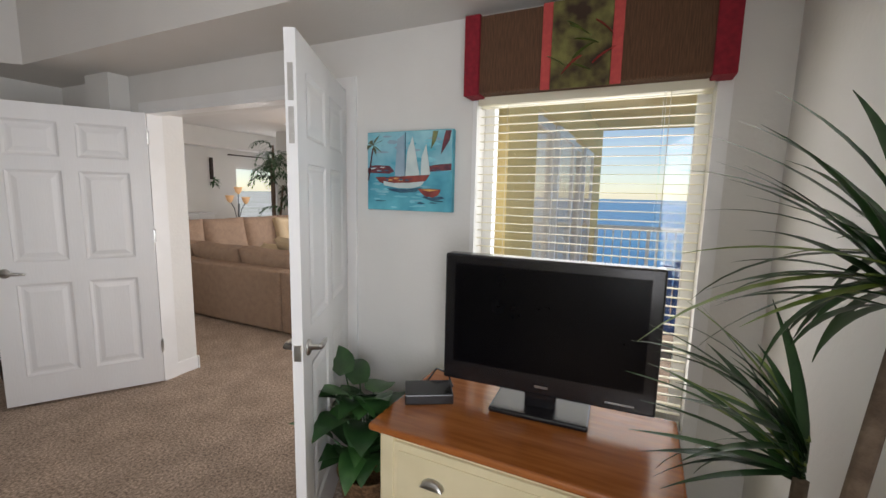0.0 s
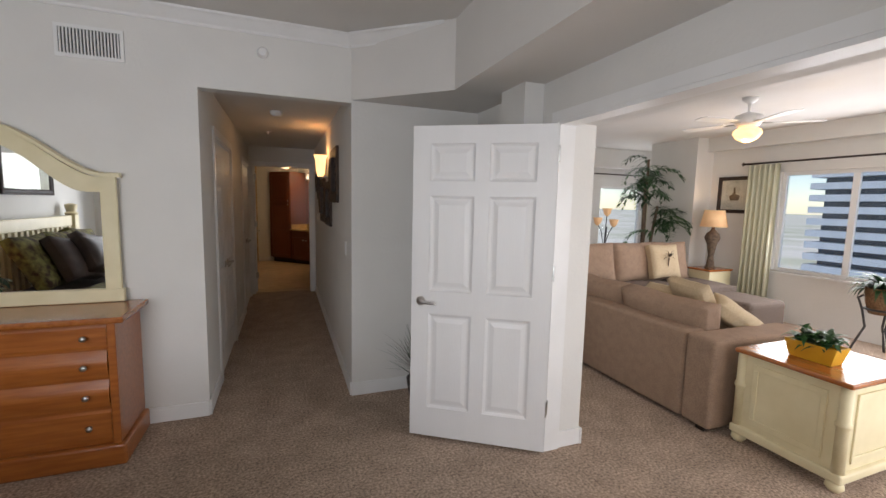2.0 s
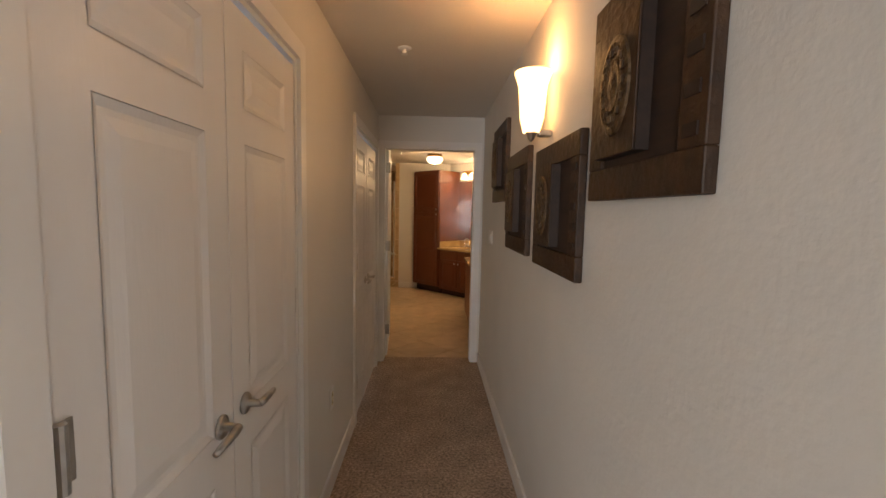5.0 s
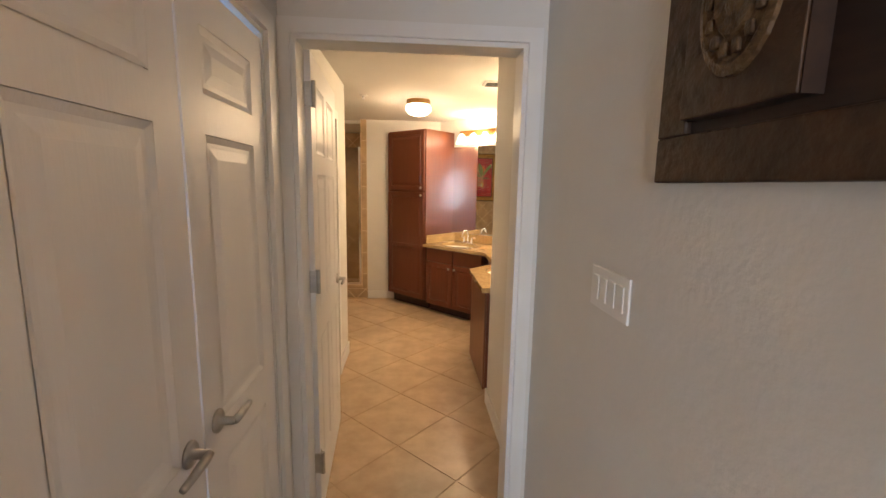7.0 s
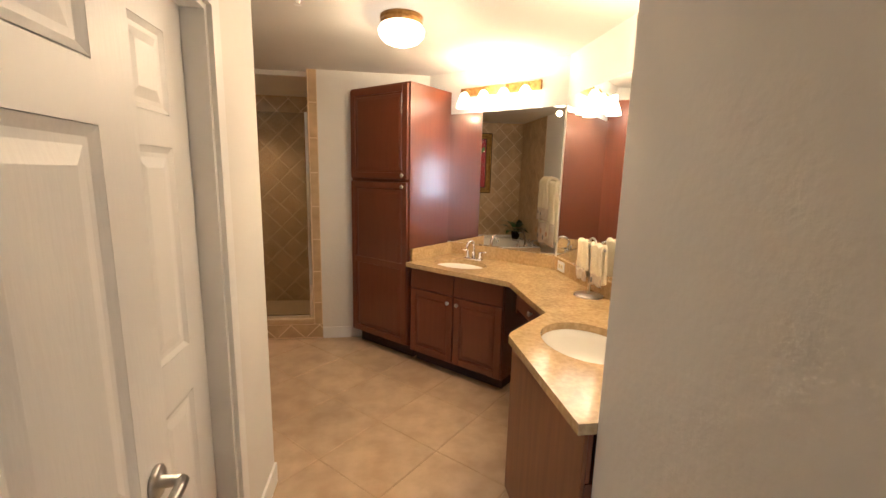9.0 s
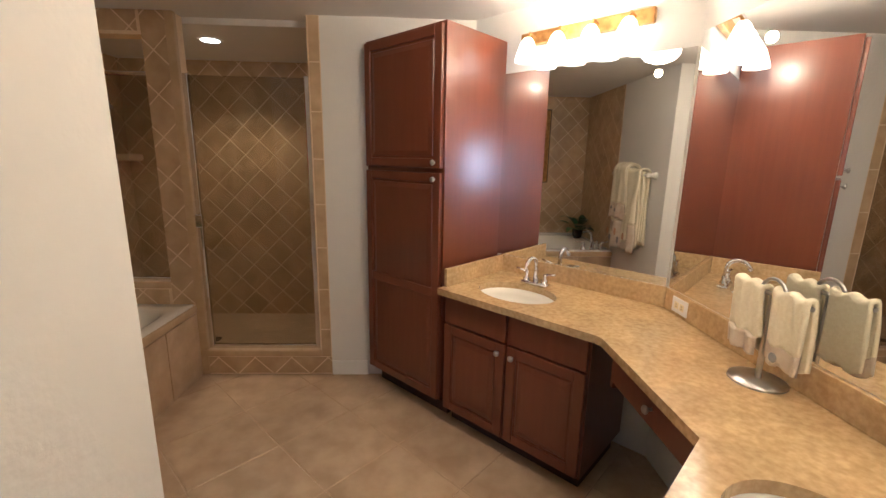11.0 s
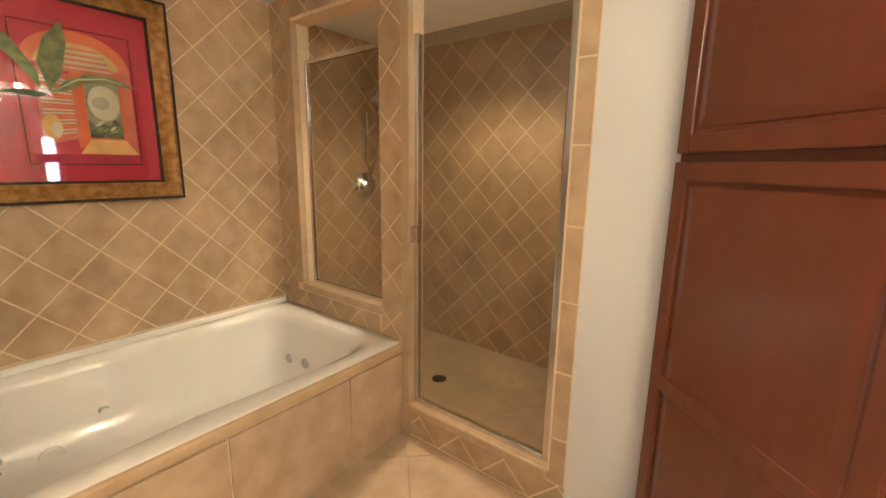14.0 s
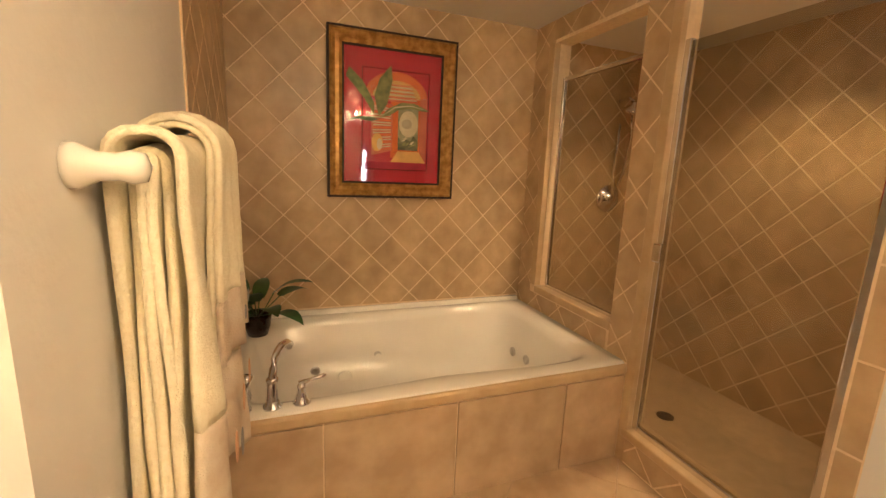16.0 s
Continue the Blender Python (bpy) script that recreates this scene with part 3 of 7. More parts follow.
def window(name, lab, axis, c, a0, a1, z0, z1, mull, depth=0.12, shutter=()):
    """axis x: window in a wall of constant x = c, running a0..a1 along y; axis y the other way."""
    th = tagged(new(name), lab, "window", kind="structure")
    def bx(a, b, lo, hi, d0, d1):
        return bbox(c + d0, a, lo, c + d1, b, hi, bev=0.003) if axis == "x" else bbox(a, c + d0, lo, b, c + d1, hi, bev=0.003)
    f = 0.05
    part("window_frame", bx(a0, a0 + f, z0, z1, 0.05, 0.11), TRIM, th)
    part("window_frame", bx(a1 - f, a1, z0, z1, 0.05, 0.11), TRIM, th)
    part("window_frame", bx(a0 + f, a1 - f, z1 - f, z1, 0.05, 0.11), TRIM, th)
    part("window_frame", bx(a0 + f, a1 - f, z0, z0 + f, 0.05, 0.11), TRIM, th)
    part("window_sill", bx(a0 - 0.04, a1 + 0.04, z0 - 0.025, z0, -0.03, 0.05), TRIM, th)
    stops = [a0 + f] + list(mull) + [a1 - f]
    for m in mull: part("mullion", bx(m - 0.035, m + 0.035, z0 + f, z1 - f, 0.055, 0.105), TRIM, th)
    for p, q in zip(stops, stops[1:]):
        g = part("pane", bx(p, q, z0 + f, z1 - f, 0.078, 0.084), GLASS, th)
        g.visible_shadow = False


window("window_1", "white framed bedroom window facing the sea", "x", 2.05, WY0, WY1, WZ0, WZ1, ())
window("window_2", "large white living room window with two panes", "x", 7.1, EY0, EY1, EZ0, EZ1, (1.7, 2.71))
window("window_3", "small white living room window", "y", NY, NX0, NX1, NZ0, NZ1, ())
window("window_4", "wide white bedroom window", "y", -2.18, -1.9, 0.1, 0.6, 2.15, (-0.9,))


# ---- doors ----
def panel_door(name, label, m, w, h=2.03, hinge_side=-1, lever=True, t=0.038, lever_z=0.92, kind="structure", cols=2):
    """Six-panel door: local x from 0 (hinge) to w, y thickness, both faces panelled."""
    th = tagged(new(name), label, "door", kind=kind)
    th.matrix_world = m
    sw = 0.115
    cx = [(sw, w / 2 - 0.045), (w / 2 + 0.045, w - sw)]
    rows = [(0.2, 0.84), (0.99, 1.6), (1.69, h - 0.11)]
    if cols == 1: sw, cx, rows = 0.1, [(0.1, w - 0.1)], [(0.2, 0.8), (0.93, 1.675), (1.77, h - 0.1)]
    bm = bmesh.new()
    core = t / 2 - 0.009
    box(bm, 0, -core, 0, w, core, h)
    for y0, y1 in ((core - 0.001, t / 2), (-t / 2, -core + 0.001)):
        for x0, x1 in ((0, sw), (w / 2 - 0.045, w / 2 + 0.045), (w - sw, w))[::3 - cols]:
            box(bm, x0, y0, 0, x1, y1, h)
        zs = [0] + [z for r in rows for z in r] + [h]
        for k in range(0, len(zs), 2):
            for x0, x1 in cx: box(bm, x0, y0, zs[k], x1, y1, zs[k + 1])
    slab = part("door_leaf", bm, DOORW, th)
    for s in (-1, 1):
        for x0, x1 in cx:
            for z0, z1 in rows:
                b2 = bmesh.new()
                e = 0.018
                r = [(0.002, core + 0.0095), (e, core + 0.002), (e + 0.012, core + 0.002), (e + 0.04, core + 0.008)]
                prev = None
                for ins, y in r:
                    ring = [b2.verts.new((x, s * y, z)) for x, z in ((x0 + ins, z0 + ins), (x1 - ins, z0 + ins), (x1 - ins, z1 - ins), (x0 + ins, z1 - ins))]
                    if prev:
                        for i in range(4): b2.faces.new((prev[i], prev[(i + 1) % 4], ring[(i + 1) % 4], ring[i]))
                    prev = ring
                b2.faces.new(prev)
                part("door_panel", b2, DOORW, th)
    if lever:
        for s in (-1, 1):
            b2 = bmesh.new()
            lathe(b2, [(0.031, 0), (0.031, 0.006), (0.026, 0.01), (0.012, 0.012), (0.01, 0.045)], n=18, m=pose(w - 0.065, s * t / 2, lever_z, -90 * s))
            tube(b2, [(w - 0.065, s * (t / 2 + 0.045), lever_z), (w - 0.09, s * (t / 2 + 0.048), lever_z), (w - 0.13, s * (t / 2 + 0.046), lever_z - 0.003), (w - 0.175, s * (t / 2 + 0.042), lever_z - 0.008)], [0.011, 0.011, 0.01, 0.008])
            part("door_handle", b2, NICKEL, th, "brushed nickel lever handle", True)
        part("latch_plate", bbox(w - 0.001, -0.013, lever_z - 0.03, w + 0.002, 0.013, lever_z + 0.03), NICKEL, th)
    for z in (0.28, 1.14, h - 0.17):
        b2 = bbox(-0.006, -t / 2 - 0.01, z - 0.048, 0.004, t / 2, z + 0.048)
        box(b2, -0.012, -t / 2 - 0.004, z - 0.048, 0.03, -t / 2 + 0.001, z + 0.048)
        tube(b2, [(-0.002, -t / 2 - 0.012, z - 0.052), (-0.002, -t / 2 - 0.012, z + 0.052)], 0.0095, 10)
        part("hinge", b2, NICKEL, th, "brushed nickel butt hinge")
    return th


angA = math.degrees(math.atan2(2.185 - 1.70, 1.24 - 1.975))
panel_door("door_1", "white six-panel bedroom door standing open", pose(1.975, 1.685, 0.02, 0, 0, angA), 0.885)
angB = math.degrees(math.atan2(-0.545 + 0.1, 1.13 - 1.96))
db = panel_door("door_2", "white six-panel bedroom door leaf swung wide open", pose(1.955, -0.115, 0.02, 0, 0, angB), 0.885)
for z in (1.72, 1.86): part("flush_bolt", bbox(0.883, -0.009, z - 0.06, 0.888, 0.009, z + 0.06), NICKEL, db, "brass-toned flush bolt")


def casing(name, axis, c, a0, a1, h, side, w=0.065, t=0.016):
    """Door casing round an opening a0..a1 on the wall face c; side: which way it stands out."""
    bm = bmesh.new()
    d0, d1 = (c, c + t * side) if side > 0 else (c + t * side, c)
    for lo, hi, z0, z1 in ((a0 - w, a0, 0, h + w), (a1, a1 + w, 0, h + w), (a0, a1, h, h + w)):
        if axis == "x":
            box(bm, d0, lo, z0, d1, hi, z1)
        else:
            box(bm, lo, d0, z0, hi, d1, z1)
    return shell(name, bm, TRIM, "white painted door casing", "door casing")


def jamb(name, axis, c0, c1, a0, a1, h, t=0.018):
    bm = bmesh.new()
    for lo, hi, z0, z1 in ((a0 - 0.002, a0 + t, 0, h), (a1 - t, a1 + 0.002, 0, h), (a0 + t, a1 - t, h - t, h + 0.002)):
        if axis == "x":
            box(bm, c0, lo, z0, c1, hi, z1)
        else:
            box(bm, lo, c0, z0, hi, c1, z1)
    return shell(name, bm, TRIM, "white painted door jamb", "door jamb")


jamb("trim_jamb_bedroom", "x", 1.99, 2.1, DY0 - 0.018, DY1 + 0.018, DH + 0.018)
casing("trim_casing_bedroom", "x", 2.0, DY0 - 0.02, DY1 + 0.02, DH + 0.02, -1, w=0.06)
casing("trim_casing_closet", "x", XL, 3.5, 4.6, 2.08, 1)
jamb("trim_jamb_closet", "x", XL - 0.12, XL, 3.5, 4.6, 2.08)
casing("trim_casing_closet_2", "x", XL, 5.82, 6.9, 2.08, 1)
jamb("trim_jamb_closet_2", "x", XL - 0.12, XL, 5.82, 6.9, 2.08)
casing("trim_casing_bath", "y", HE, BX0, BX1, BH, -1, w=0.054)
casing("trim_casing_bath_in", "y", HE + 0.12, BX0, BX1, BH, 1)
jamb("trim_jamb_bath", "y", HE - 0.002, HE + 0.122, BX0, BX1, BH)
casing("trim_casing_wc", "x", -0.17, 7.95, 8.72, 2.06, 1)
jamb("trim_jamb_wc", "x", -0.3, -0.17, 7.95, 8.72, 2.06)
panel_door("door_3", "white six-panel closet door with nickel lever", pose(XL - 0.024, 3.522, 0.015, 0, 0, 90), 0.525, lever_z=0.94, cols=1)
panel_door("door_4", "white six-panel closet door with nickel lever", pose(XL - 0.024, 4.578, 0.015, 0, 0, -90), 0.525, lever_z=0.94, cols=1)
panel_door("door_5", "white panelled hallway closet door, closed", pose(XL - 0.024, 6.88, 0.015, 0, 0, -90), 0.515, lever_z=0.94, cols=1)
panel_door("door_8", "white panelled hallway closet door, closed", pose(XL - 0.024, 5.84, 0.015, 0, 0, 90), 0.515, lever_z=0.94, cols=1)
panel_door("door_6", "white six-panel bathroom door standing open", pose(-0.008, HE + 0.118, 0.015, 0, 0, 93.6), 0.845, 2.09, lever_z=0.98)
panel_door("door_7", "white six-panel inner bathroom door, closed", pose(-0.26, 7.97, 0.015, 0, 0, 90), 0.73, lever=False)


# ---- vanity and bathroom furniture ----
U = Vector((1, -1, 0)).normalized()      # along the angled wall, towards the east wall
N = Vector((-1, -1, 0)).normalized()     # out from the angled wall


def frame_of(p):
    """Pose with x along the angled wall, y into the wall."""
    return Matrix.Translation((*p, 0)) @ pose(0, 0, 0, 0, 0, -45)


def raised_door(bm, x0, x1, z0, z1, y):
    """Raised-panel cabinet front lying in front of y (towards -y)."""
    box(bm, x0, y - 0.012, z0, x1, y, z1, bev=0.002)
    f = 0.052
    for a, b, lo, hi in ((x0, x0 + f, z0, z1), (x1 - f, x1, z0, z1), (x0 + f, x1 - f, z0, z0 + f), (x0 + f, x1 - f, z1 - f, z1)):
        box(bm, a, y - 0.024, lo, b, y - 0.011, hi, bev=0.004)
    prev = None
    for ins, yy in ((f + 0.001, y - 0.0125), (f + 0.012, y - 0.0125), (f + 0.016, y - 0.016), (f + 0.042, y - 0.0215), (f + 0.044, y - 0.0215)):
        ring = [bm.verts.new((x, yy, z)) for x, z in ((x0 + ins, z0 + ins), (x1 - ins, z0 + ins), (x1 - ins, z1 - ins), (x0 + ins, z1 - ins))]
        if prev:
            for i in range(4): bm.faces.new((prev[i], prev[(i + 1) % 4], ring[(i + 1) % 4], ring[i]))
        prev = ring
    bm.faces.new(prev)
    return bm


def knob(parent, x, y, z, yaw=0):
    bm = lathe(bmesh.new(), [(0.006, 0), (0.006, 0.012), (0.0145, 0.018), (0.016, 0.024), (0.012, 0.03), (0.004, 0.032)], n=14, m=Matrix.Translation((x, y, z)) @ pose(0, 0, 0, 90, 0, 0))
    return part("knob", bm, NICKEL, parent, "brushed nickel round knob", True)


# tall linen cabinet on the angled wall
FM = frame_of((0.097, 11.037))
cab = thing("linen_cabinet", "tall cherry-stained linen cabinet with raised panel doors", "cabinet", FM)
W = 0.675
part("body", bbox(0, 0.022, 0.12, W, 0.555, 2.256), CHERRY, cab)
# toe kick recess, its shade painted in with the near-black cherry
part("toe_kick", bbox(0.03, 0.09, 0.0, W, 0.5, 0.12), CHERRYSHADOW, cab)
d = part("door", raised_door(bmesh.new(), 0.012, W - 0.012, 1.515, 2.24, 0.02), CHERRY, cab)
knob(d, W - 0.05, -0.001, 1.545)
bm = raised_door(bmesh.new(), 0.012, W - 0.012, 0.13, 1.49, 0.02)
d = part("door", bm, CHERRY, cab)
part("mid_rail", bbox(0.06, -0.006, 0.775, W - 0.06, 0.009, 0.83, bev=0.004), CHERRY, d)
knob(d, W - 0.05, -0.001, 1.455)

# corner vanity base under the angled mirror
VM = frame_of((0.60, 10.53))
van = thing("vanity_cabinet", "cherry-stained two-door sink vanity cabinet", "cabinet", VM)
W2 = 0.86
part("body", bbox(0.0, 0.022, 0.1, W2, 0.53, 0.66), CHERRY, van)
part("front_rail", bbox(0.0, 0.022, 0.66, W2, 0.04, 0.825), CHERRY, van)
part("side_panel", bbox(W2 - 0.018, 0.04, 0.66, W2, 0.53, 0.825), CHERRY, van)
part("toe_kick", bbox(0.0, 0.09, 0.0, W2 - 0.03, 0.5, 0.1), CHERRYSHADOW, van)
for i in (0, 1):
    x0, x1 = 0.008 + i * 0.43, 0.422 + i * 0.43
    part("drawer_front", bbox(x0, 0.0, 0.655, x1, 0.02, 0.81, bev=0.004), CHERRY, van)
    d = part("door", raised_door(bmesh.new(), x0, x1, 0.115, 0.645, 0.02), CHERRY, van)
    knob(d, x1 - 0.035 if i == 0 else x0 + 0.035, -0.001, 0.595)

# knee space: angled filler and drawer along the east wall
kd = thing("dressing_table", "cherry-stained drawer under the makeup counter", "drawer")
part("drawer_box", bbox(1.275, 9.30, 0.68, 1.68, 9.80, 0.822), CHERRY, kd)
part("drawer_front", bbox(1.255, 9.25, 0.69, 1.275, 9.80, 0.815, bev=0.004), CHERRY, kd)
part("filler_panel", bbox(1.262, 9.80, 0.66, 1.69, 9.82, 0.822), CHERRY, kd)
kk = lathe(bmesh.new(), [(0.006, 0), (0.006, 0.012), (0.0145, 0.018), (0.016, 0.024), (0.012, 0.03), (0.004, 0.032)], n=14, m=pose(1.255, 9.5, 0.755, 0, -90, 0))
part("knob", kk, NICKEL, kd, "brushed nickel round knob", True)

# near sink vanity
vn = thing("vanity_cabinet", "cherry-stained sink vanity cabinet by the entry", "cabinet")
part("body", prism(bmesh.new(), [(0.965, 8.245), (1.69, 8.245), (1.69, 9.235), (1.262, 9.235), (0.965, 8.945)], 0.1, 0.66), CHERRY, vn)
part("upper_panel", bbox(0.965, 8.25, 0.66, 0.98, 8.93, 0.825), CHERRY, vn)
part("upper_panel", prism(bmesh.new(), [(0.967, 8.945), (0.985, 8.93), (1.28, 9.215), (1.262, 9.235)], 0.66, 0.825), CHERRY, vn)
part("upper_panel", bbox(1.28, 9.215, 0.66, 1.69, 9.233, 0.825), CHERRY, vn)
part("toe_kick", prism(bmesh.new(), [(1.03, 8.25), (1.69, 8.25), (1.69, 9.17), (1.26, 9.17), (1.03, 8.92)], 0.0, 0.1), CHERRYSHADOW, vn)
part("end_panel", bbox(0.952, 8.25, 0.09, 0.965, 8.94, 0.82, bev=0.002), material("side_veneer", (0.2, 0.075, 0.03), (0.15, 0.05, 0.02), 0.4, scale=5, stretch=(7, 7, 0.5)), vn)

# continuous stone worktop with two bowls
ctop = thing("vanity_worktop", "polished beige granite worktop bending around the corner", "worktop")
outline = [(0.927, 8.243), (1.697, 8.243), (1.697, 10.218), (0.985, 10.93), (0.56, 10.502), (1.2, 9.862), (1.215, 9.83), (1.215, 9.21), (0.945, 8.955), (0.927, 8.92)]
sinkA, sinkC = (0.99, 10.44), (1.25, 8.83)


def slab_with_holes(pts, holes, z0, z1):
    bm = bmesh.new()
    es = []
    loops = [pts] + [[(cx + rx * math.cos(a) * ux - ry * math.sin(a) * uy, cy + rx * math.cos(a) * uy + ry * math.sin(a) * ux) for a in [2 * math.pi * i / 40 for i in range(40)]] for cx, cy, rx, ry, ux, uy in holes]
    for lp in loops:
        vs = [bm.verts.new((x, y, z1)) for x, y in lp]
        for i in range(len(vs)): es.append(bm.edges.new((vs[i], vs[(i + 1) % len(vs)])))
    bmesh.ops.triangle_fill(bm, use_beauty=True, use_dissolve=False, edges=es)
    bm.normal_update()
    ext = bmesh.ops.extrude_face_region(bm, geom=bm.faces[:])
    bmesh.ops.translate(bm, vec=(0, 0, z0 - z1), verts=[g for g in ext["geom"] if isinstance(g, bmesh.types.BMVert)])
    return bm


r2 = 0.7071
HO = [(sinkA[0], sinkA[1], 0.225, 0.165, r2, -r2), (sinkC[0], sinkC[1], 0.19, 0.235, 1, 0)]
part("slab", slab_with_holes(outline, HO, 0.826, 0.862), STONE, ctop)


def bowl(cx, cy, rx, ry, ux, uy):
    th = thing("sink_bowl", "white oval undermount porcelain sink", "sink", None, "bathroom sinks")
    bm = bmesh.new()
    prev = None
    for f, z in ((1.05, 0.825), (0.99, 0.822), (0.95, 0.79), (0.85, 0.74), (0.66, 0.705), (0.4, 0.69), (0.12, 0.684)):
        ring = [bm.verts.new((cx + rx * f * math.cos(a) * ux - ry * f * math.sin(a) * uy, cy + rx * f * math.cos(a) * uy + ry * f * math.sin(a) * ux, z)) for a in [2 * math.pi * i / 36 for i in range(36)]]
        if prev:
            for i in range(36): bm.faces.new((prev[i], prev[(i + 1) % 36], ring[(i + 1) % 36], ring[i]))
        prev = ring
    bm.faces.new(prev)
    part("bowl", bm, PORCELAIN, th, smooth=True)
    part("drain", lathe(bmesh.new(), [(0.022, 0), (0.022, 0.006), (0.015, 0.008)], cx, cy, 0.685), CHROME, th)


for h in HO: bowl(*h)


def faucet(x, y, yaw):
    th = thing("sink_faucet", "polished chrome gooseneck faucet with two lever handles", "faucet", pose(x, y, 0.862, 0, 0, yaw), "bathroom sink faucets")
    part("base", bbox(-0.085, -0.028, 0, 0.085, 0.028, 0.018, bev=0.008), CHROME, th, smooth=True)
    part("spout", tube(bmesh.new(), [(0, 0, 0.015), (0, 0, 0.1)] + [(0, -0.055 + 0.055 * math.cos(a), 0.11 + 0.055 * math.sin(a)) for a in [radians(10 * i) for i in range(0, 16)]] + [(0, -0.118, 0.115)], [0.016, 0.013] + [0.0115] * 16 + [0.013], 12), CHROME, th, smooth=True)
    for s in (-1, 1):
        h = part("handle_base", lathe(bmesh.new(), [(0.022, 0), (0.02, 0.02), (0.012, 0.035), (0.014, 0.05), (0.008, 0.06)], s * 0.06, 0, 0.015), CHROME, th, smooth=True)
        part("lever", tube(bmesh.new(), [(s * 0.06, 0, 0.07), (s * 0.1, -0.005, 0.077), (s * 0.125, -0.008, 0.08)], [0.008, 0.006, 0.007]), CHROME, h, smooth=True)


faucet(1.13, 10.58, -45)
faucet(1.57, 8.78, -90)

# backsplash
bs = tagged(new("backsplash"), "beige granite backsplash strip along the mirrors", "backsplash", kind="structure")
part("strip", bbox(1.678, 8.245, 0.863, 1.698, 10.2, 0.966, bev=0.002), STONE, bs)
s2 = part("strip", bbox(0.0, -0.02, 0.863, 1.0, 0.0, 0.966, bev=0.002), STONE, bs)
s2.matrix_world = Matrix.Translation((0.99, 10.93, 0)) @ pose(0, 0, 0, 0, 0, -45)
s3 = part("strip", bbox(0.0, 0.03, 0.863, 0.02, 0.58, 0.966, bev=0.002), STONE, bs)
s3.matrix_world = Matrix.Translation((0.577, 10.51, 0)) @ pose(0, 0, 0, 0, 0, -45)

# mirrors
m1 = thing("wall_mirror", "large frameless mirror above the angled vanity", "mirror", Matrix.Translation((0.992, 10.926, 0)) @ pose(0, 0, 0, 0, 0, -45), "bathroom mirrors")
part("glass", bbox(-0.034, -0.006, 0.968, 0.99, -0.001, 2.075), MIRROR, m1)
m2 = thing("wall_mirror", "large frameless mirror on the east vanity wall", "mirror", None, "bathroom mirrors")
part("glass", bbox(XE - 0.006, 8.25, 0.968, XE - 0.001, 10.205, 2.13), MIRROR, m2)


def light_bar(m, n=4):
    th = thing("vanity_light", "brass vanity light bar with lit bell glass shades", "wall lamp", m, "vanity lights")
    part("back_bar", bbox(-0.36, -0.03, -0.02, 0.36, -0.001, 0.05, bev=0.006), GOLD, th)
    for i in range(n):
        x = -0.27 + 0.18 * i
        a = part("arm", tube(bmesh.new(), [(x, -0.02, 0.02), (x, -0.08, 0.03), (x, -0.1, 0.0)], 0.008), GOLD, th)
        part("shade", lathe(bmesh.new(), [(0.02, 0), (0.035, -0.02), (0.05, -0.06), (0.062, -0.1), (0.066, -0.12), (0.05, -0.118)], x, -0.1, 0.0, 18), SHADE, a, "glowing frosted glass shade", True)


light_bar(Matrix.Translation((1.30, 10.61, 2.22)) @ pose(0, 0, 0, 0, 0, -45))
light_bar(pose(XE, 8.85, 2.27, 0, 0, -90))

# bath ceiling fixtures
fl = thing("flush_ceiling_light", "lit glass dome ceiling light with brass rim", "ceiling light")
part("rim", lathe(bmesh.new(), [(0.118, 0), (0.122, -0.012), (0.116, -0.02), (0.12, -0.03), (0.114, -0.045)], 0.48, 9.75, BC), GOLD, fl)
part("dome", lathe(bmesh.new(), [(0.112, -0.044), (0.13, -0.07), (0.126, -0.1), (0.1, -0.13), (0.05, -0.15), (0.005, -0.154)], 0.48, 9.75, BC, 24), SHADE, fl, smooth=True)
cv = thing("ceiling_vent", "white slotted ceiling exhaust vent", "vent")
part("frame", bbox(1.0, 8.85, BC - 0.015, 1.2, 9.0, BC - 0.001, bev=0.004), TRIM, cv)
for i in range(5): part("slat", bbox(1.02, 8.868 + i * 0.025, BC - 0.022, 1.18, 8.878 + i * 0.025, BC - 0.014), METALDK, cv)
sl = thing("recessed_light", "lit recessed shower ceiling light", "ceiling light")
part("trim_ring", lathe(bmesh.new(), [(0.085, 0), (0.085, -0.008), (0.065, -0.01)], -1.08, 11.6, 2.381), TRIM, sl)
part("bulb", lathe(bmesh.new(), [(0.062, -0.0102), (0.05, -0.013), (0.01, -0.015)], -1.08, 11.6, 2.381), SPOTM, sl)


# ---- tub ----
TX1, TZ = -1.125, 0.54
tub = thing("bathtub", "ivory acrylic whirlpool bathtub set in a tiled deck", "bathtub")


